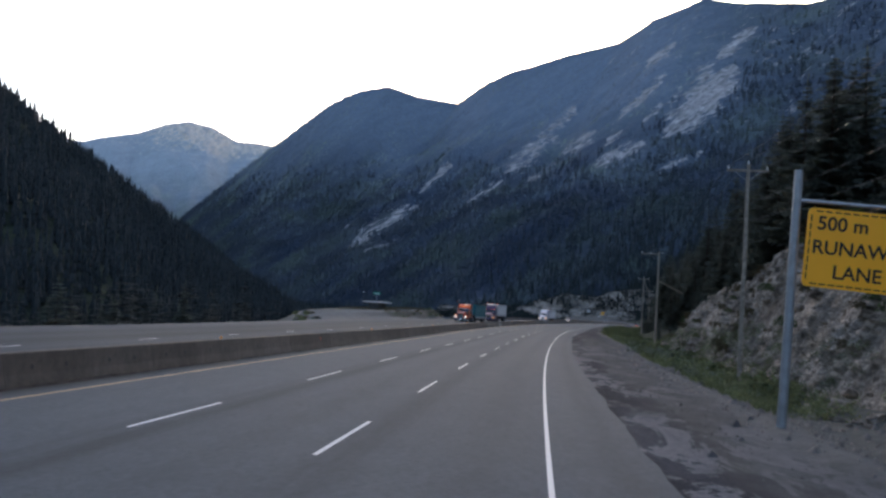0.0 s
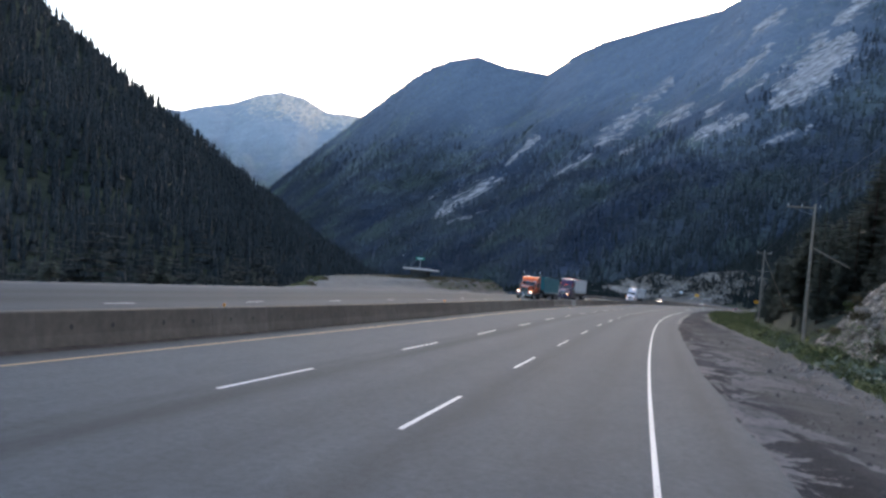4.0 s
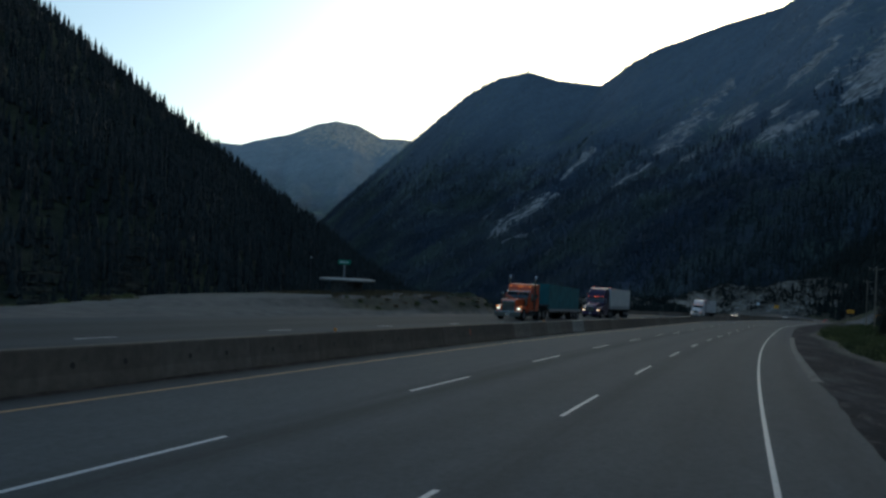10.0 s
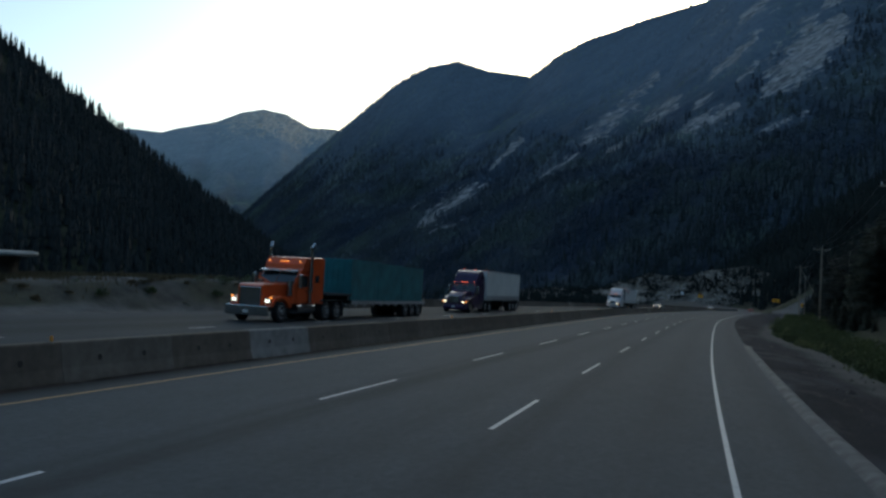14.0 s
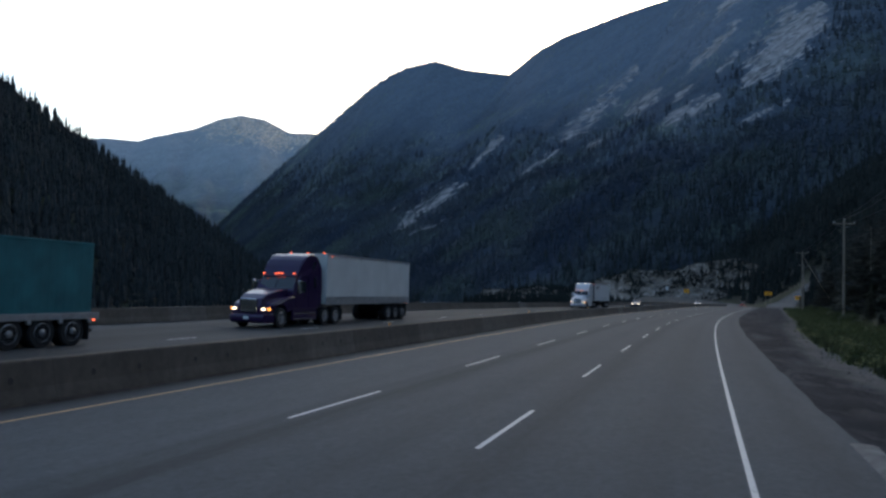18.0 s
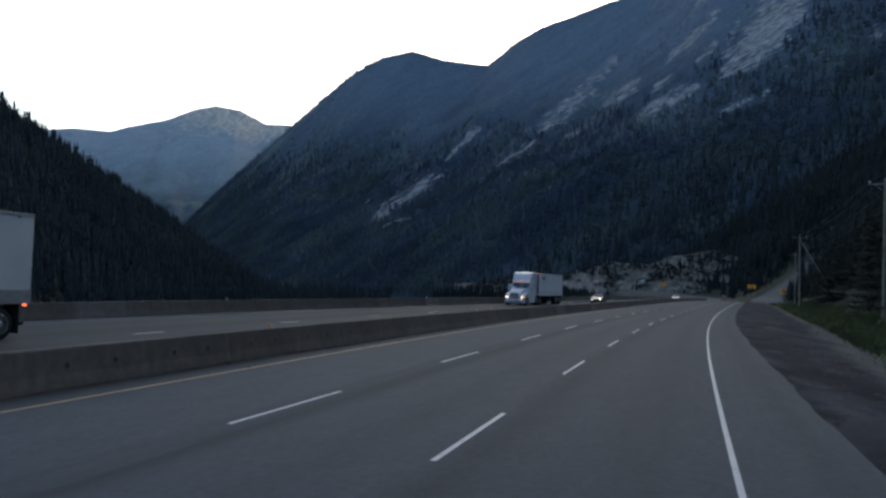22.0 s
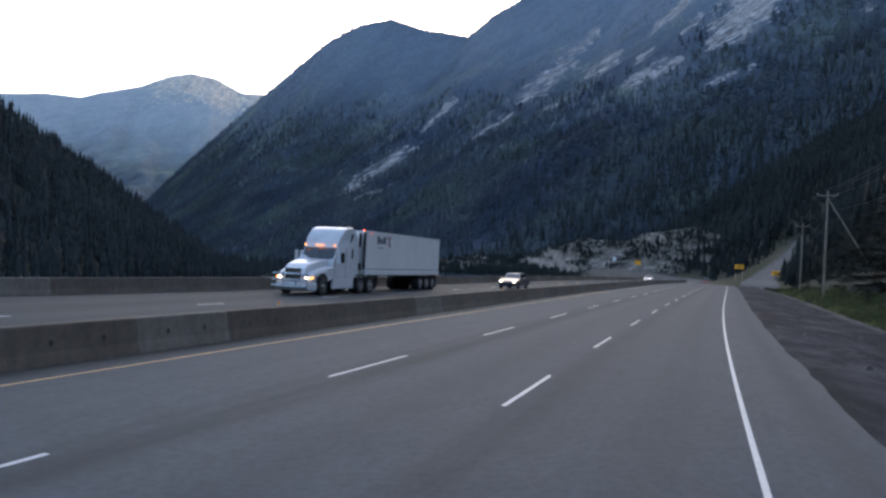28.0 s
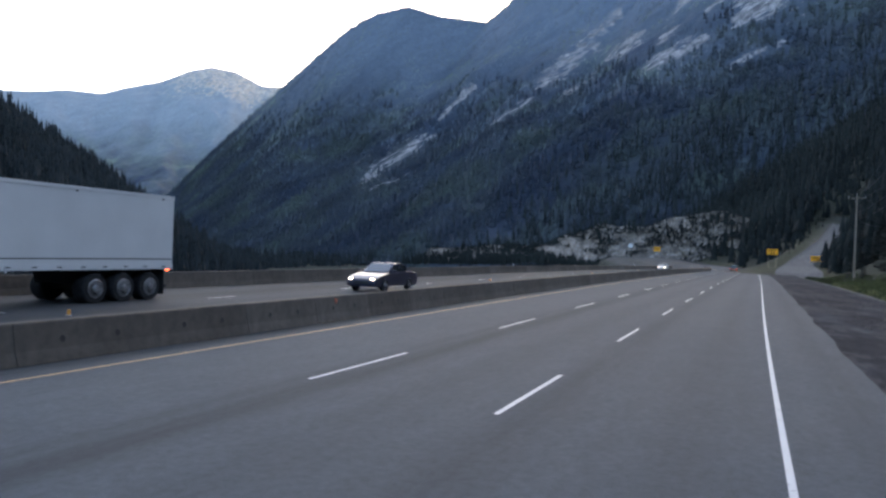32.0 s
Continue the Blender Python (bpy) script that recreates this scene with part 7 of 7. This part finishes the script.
# orange truck with containers
P_ORANGE = car_paint("orange_paint", (0.52, 0.075, 0.015))
t_ = new("orange_truck")
tractor(t_, P_ORANGE, "classic", lamp=M_DIM)
tagged(t_, "orange long-nosed truck tractor with chrome stacks, lamps lit", "truck")
M_TEAL = plain("faded_teal_steel", (0.022, 0.115, 0.128), 0.7, 0.3, vary=0.25, scale=1.0)
load = [flat_trailer(-5.9, 15.6, "black drop-deck trailer behind the orange truck"), container(-9.2, 4.0, 1.12, 2.55, M_TEAL, "faded teal ribbed steel container on the trailer"), container(-13.25, 4.0, 1.12, 2.5, M_TEAL, "faded teal ribbed steel container on the trailer"), container(-17.3, 4.0, 1.12, 2.45, M_TEAL, "faded teal ribbed steel container on the trailer")]
place([t_] + load, 122.6, 21.9)

# purple truck
P_PURPLE = car_paint("deep_purple_paint", (0.022, 0.008, 0.045))
t_ = new("purple_truck")
tractor(t_, P_PURPLE, "aero", M_CLEARANCE)
tagged(t_, "dark purple aerodynamic truck tractor with lit lamps", "truck")
M_VAN = plain("dull_white_trailer", (0.5, 0.5, 0.48), 0.6, 0.3, vary=0.08, scale=0.7)
place([t_, van_trailer(-6.0, 12.8, M_VAN, "plain dull white box trailer with steel rails", True, False)], 155.5, 22.5)

# white truck
P_WHITE = car_paint("white_paint", (0.52, 0.52, 0.53))
t_ = new("white_truck")
tractor(t_, P_WHITE, "van_nose")
guard = part("bull_bar", rod(bmesh.new(), (-1.1, 0.16, 1.18), (1.1, 0.16, 1.18), 0.045, n=10), M_CHROME, t_, "chrome tube bull bar")
for z in (0.5, 0.84):
    part("bar_tube", rod(bmesh.new(), (-1.15, 0.16, z), (1.15, 0.16, z), 0.045, n=10), M_CHROME, guard)
for x in (-1.1, -0.4, 0.4, 1.1):
    part("bar_upright", rod(bmesh.new(), (x, 0.16, 0.42), (x, 0.16, 1.2 + (0.0 if abs(x) > 1 else 0.12)), 0.04, n=8), M_CHROME, guard)
for x in (-0.6, 0.6):
    part("bar_bracket", block((x - 0.05, -0.05, 0.5), (x + 0.05, 0.16, 0.58), 0.008), M_CHROME, guard)
tagged(t_, "white aerodynamic truck tractor with a chrome bull bar", "truck")
M_REEF = plain("clean_white_trailer", (0.54, 0.54, 0.53), 0.5, 0.35, vary=0.05, scale=0.7)
place([t_, van_trailer(-6.5, 13.0, M_REEF, "white refrigerated trailer with a small dark mark", False, True, True)], 239.0, 22.3)


def small_car(name, paint, label, kind="sedan", lamps=True):
    """A passenger car with its nose at y = 0, pointing to +y."""
    root = new(name)
    if kind == "sedan":
        L, W = 4.7, 0.9
        body = [(-4.68, 0.42), (-4.7, 0.78), (-4.55, 0.98), (-3.9, 1.03), (-2.6, 0.98), (-1.35, 0.95), (-0.5, 0.82), (-0.08, 0.66), (0.0, 0.5), (-0.05, 0.28), (-4.5, 0.28)]
        roof = [(-4.15, 0.98), (-3.6, 1.36), (-3.0, 1.46), (-2.3, 1.43), (-1.4, 0.95)]
        axle = (-0.95, -3.7)
        r = 0.33
    else:
        L, W = 4.6, 0.92
        body = [(-4.55, 0.5), (-4.6, 1.05), (-4.5, 1.12), (-1.4, 1.1), (-0.3, 1.02), (-0.05, 0.85), (0.0, 0.5), (-0.1, 0.38), (-4.5, 0.38)]
        roof = [(-4.5, 1.1), (-4.4, 1.72), (-3.9, 1.8), (-2.4, 1.78), (-1.6, 1.1)]
        axle = (-0.9, -3.65)
        r = 0.38
    part("body", prism(body, -W, W, 0.06, lambda y, z: 1 - 0.1 * max(0, 0.6 + y) / 0.6 - (0.06 if z > 0.9 else 0)), paint, root)
    cabin = part("cabin", prism(roof, -W * 0.84, W * 0.84, 0.05, lambda y, z: 1 - 0.22 * max(0, z - 0.98)), paint, root)
    (ya, za), (yb, zb) = roof[-1], roof[-2]
    lerp = lambda f, a, b: a + (b - a) * f
    part("windscreen", mesh_quad([(-W * 0.74, lerp(0.12, ya, yb) + 0.03, lerp(0.12, za, zb)), (W * 0.74, lerp(0.12, ya, yb) + 0.03, lerp(0.12, za, zb)), (W * 0.66, lerp(0.93, ya, yb) + 0.03, lerp(0.93, za, zb)), (-W * 0.66, lerp(0.93, ya, yb) + 0.03, lerp(0.93, za, zb))], 0.012), M_GLASS, cabin)
    (ya, za), (yb, zb) = roof[0], roof[1]
    part("rear_window", mesh_quad([(W * 0.72, lerp(0.2, ya, yb) - 0.03, lerp(0.2, za, zb)), (-W * 0.72, lerp(0.2, ya, yb) - 0.03, lerp(0.2, za, zb)), (-W * 0.64, lerp(0.95, ya, yb) - 0.03, lerp(0.95, za, zb)), (W * 0.64, lerp(0.95, ya, yb) - 0.03, lerp(0.95, za, zb))], 0.012), M_GLASS, cabin)
    zt = roof[2][1]
    for s in (-1, 1):
        for y0, y1 in ((roof[-1][0] - 0.55, roof[-1][0] - 1.3), (roof[-1][0] - 1.42, roof[0][0] + 0.62)):
            part("side_window", mesh_quad([(s * W * 0.85, y0 + 0.2, zt - 0.42), (s * W * 0.85, y1, zt - 0.42), (s * W * 0.79, y1, zt - 0.1), (s * W * 0.79, y0 - 0.15, zt - 0.1)], 0.01), M_GLASS, cabin)
        for y in axle:
            wheel(root, s * W, y, r, 0.2)
        headlamp(root, s * W * 0.68, -0.1, 0.66 if kind == "sedan" else 0.82, 0.2, 0.085, M_LAMP if lamps else M_CHROME)
        part("tail_lamp", block((s * W * 0.78 - 0.12, -L + 0.01, 0.72), (s * W * 0.78 + 0.1, -L + 0.06, 0.9), 0.01), M_CLEARANCE if not lamps else M_SIGNBACK, root)
        part("mirror", block((s * W + s * 0.08 - 0.08, -1.75, 0.98), (s * W + s * 0.08 + 0.08, -1.62, 1.1), 0.03), paint, root)
    part("grille", block((-0.42, -0.06, 0.42), (0.42, 0.0, 0.58), 0.015), M_CHASSIS, root)
    part("bumper", block((-W * 0.9, -L - 0.03, 0.4), (W * 0.9, -L + 0.1, 0.56), 0.03), M_CHASSIS, root)
    part("number_plate", block((-0.16, -L - 0.045, 0.6), (0.16, -L - 0.03, 0.72)), M_PLATE, root)
    tagged(root, label, "car")
    return root


place([small_car("dark_sedan", car_paint("dark_blue_paint", (0.02, 0.022, 0.04)), "dark blue sedan with lit headlamps in the oncoming lane")], 268.0, 18.2)
place([small_car("silver_sedan", car_paint("silver_paint", (0.4, 0.41, 0.42)), "silver car with lit headlamps approaching in the far lane")], 392.0, 18.0)
place([small_car("dark_jeep", car_paint("dark_grey_paint", (0.05, 0.055, 0.06)), "dark grey off-road car driving away in the middle lane", "jeep", False)], 452.0, 5.4, 0)
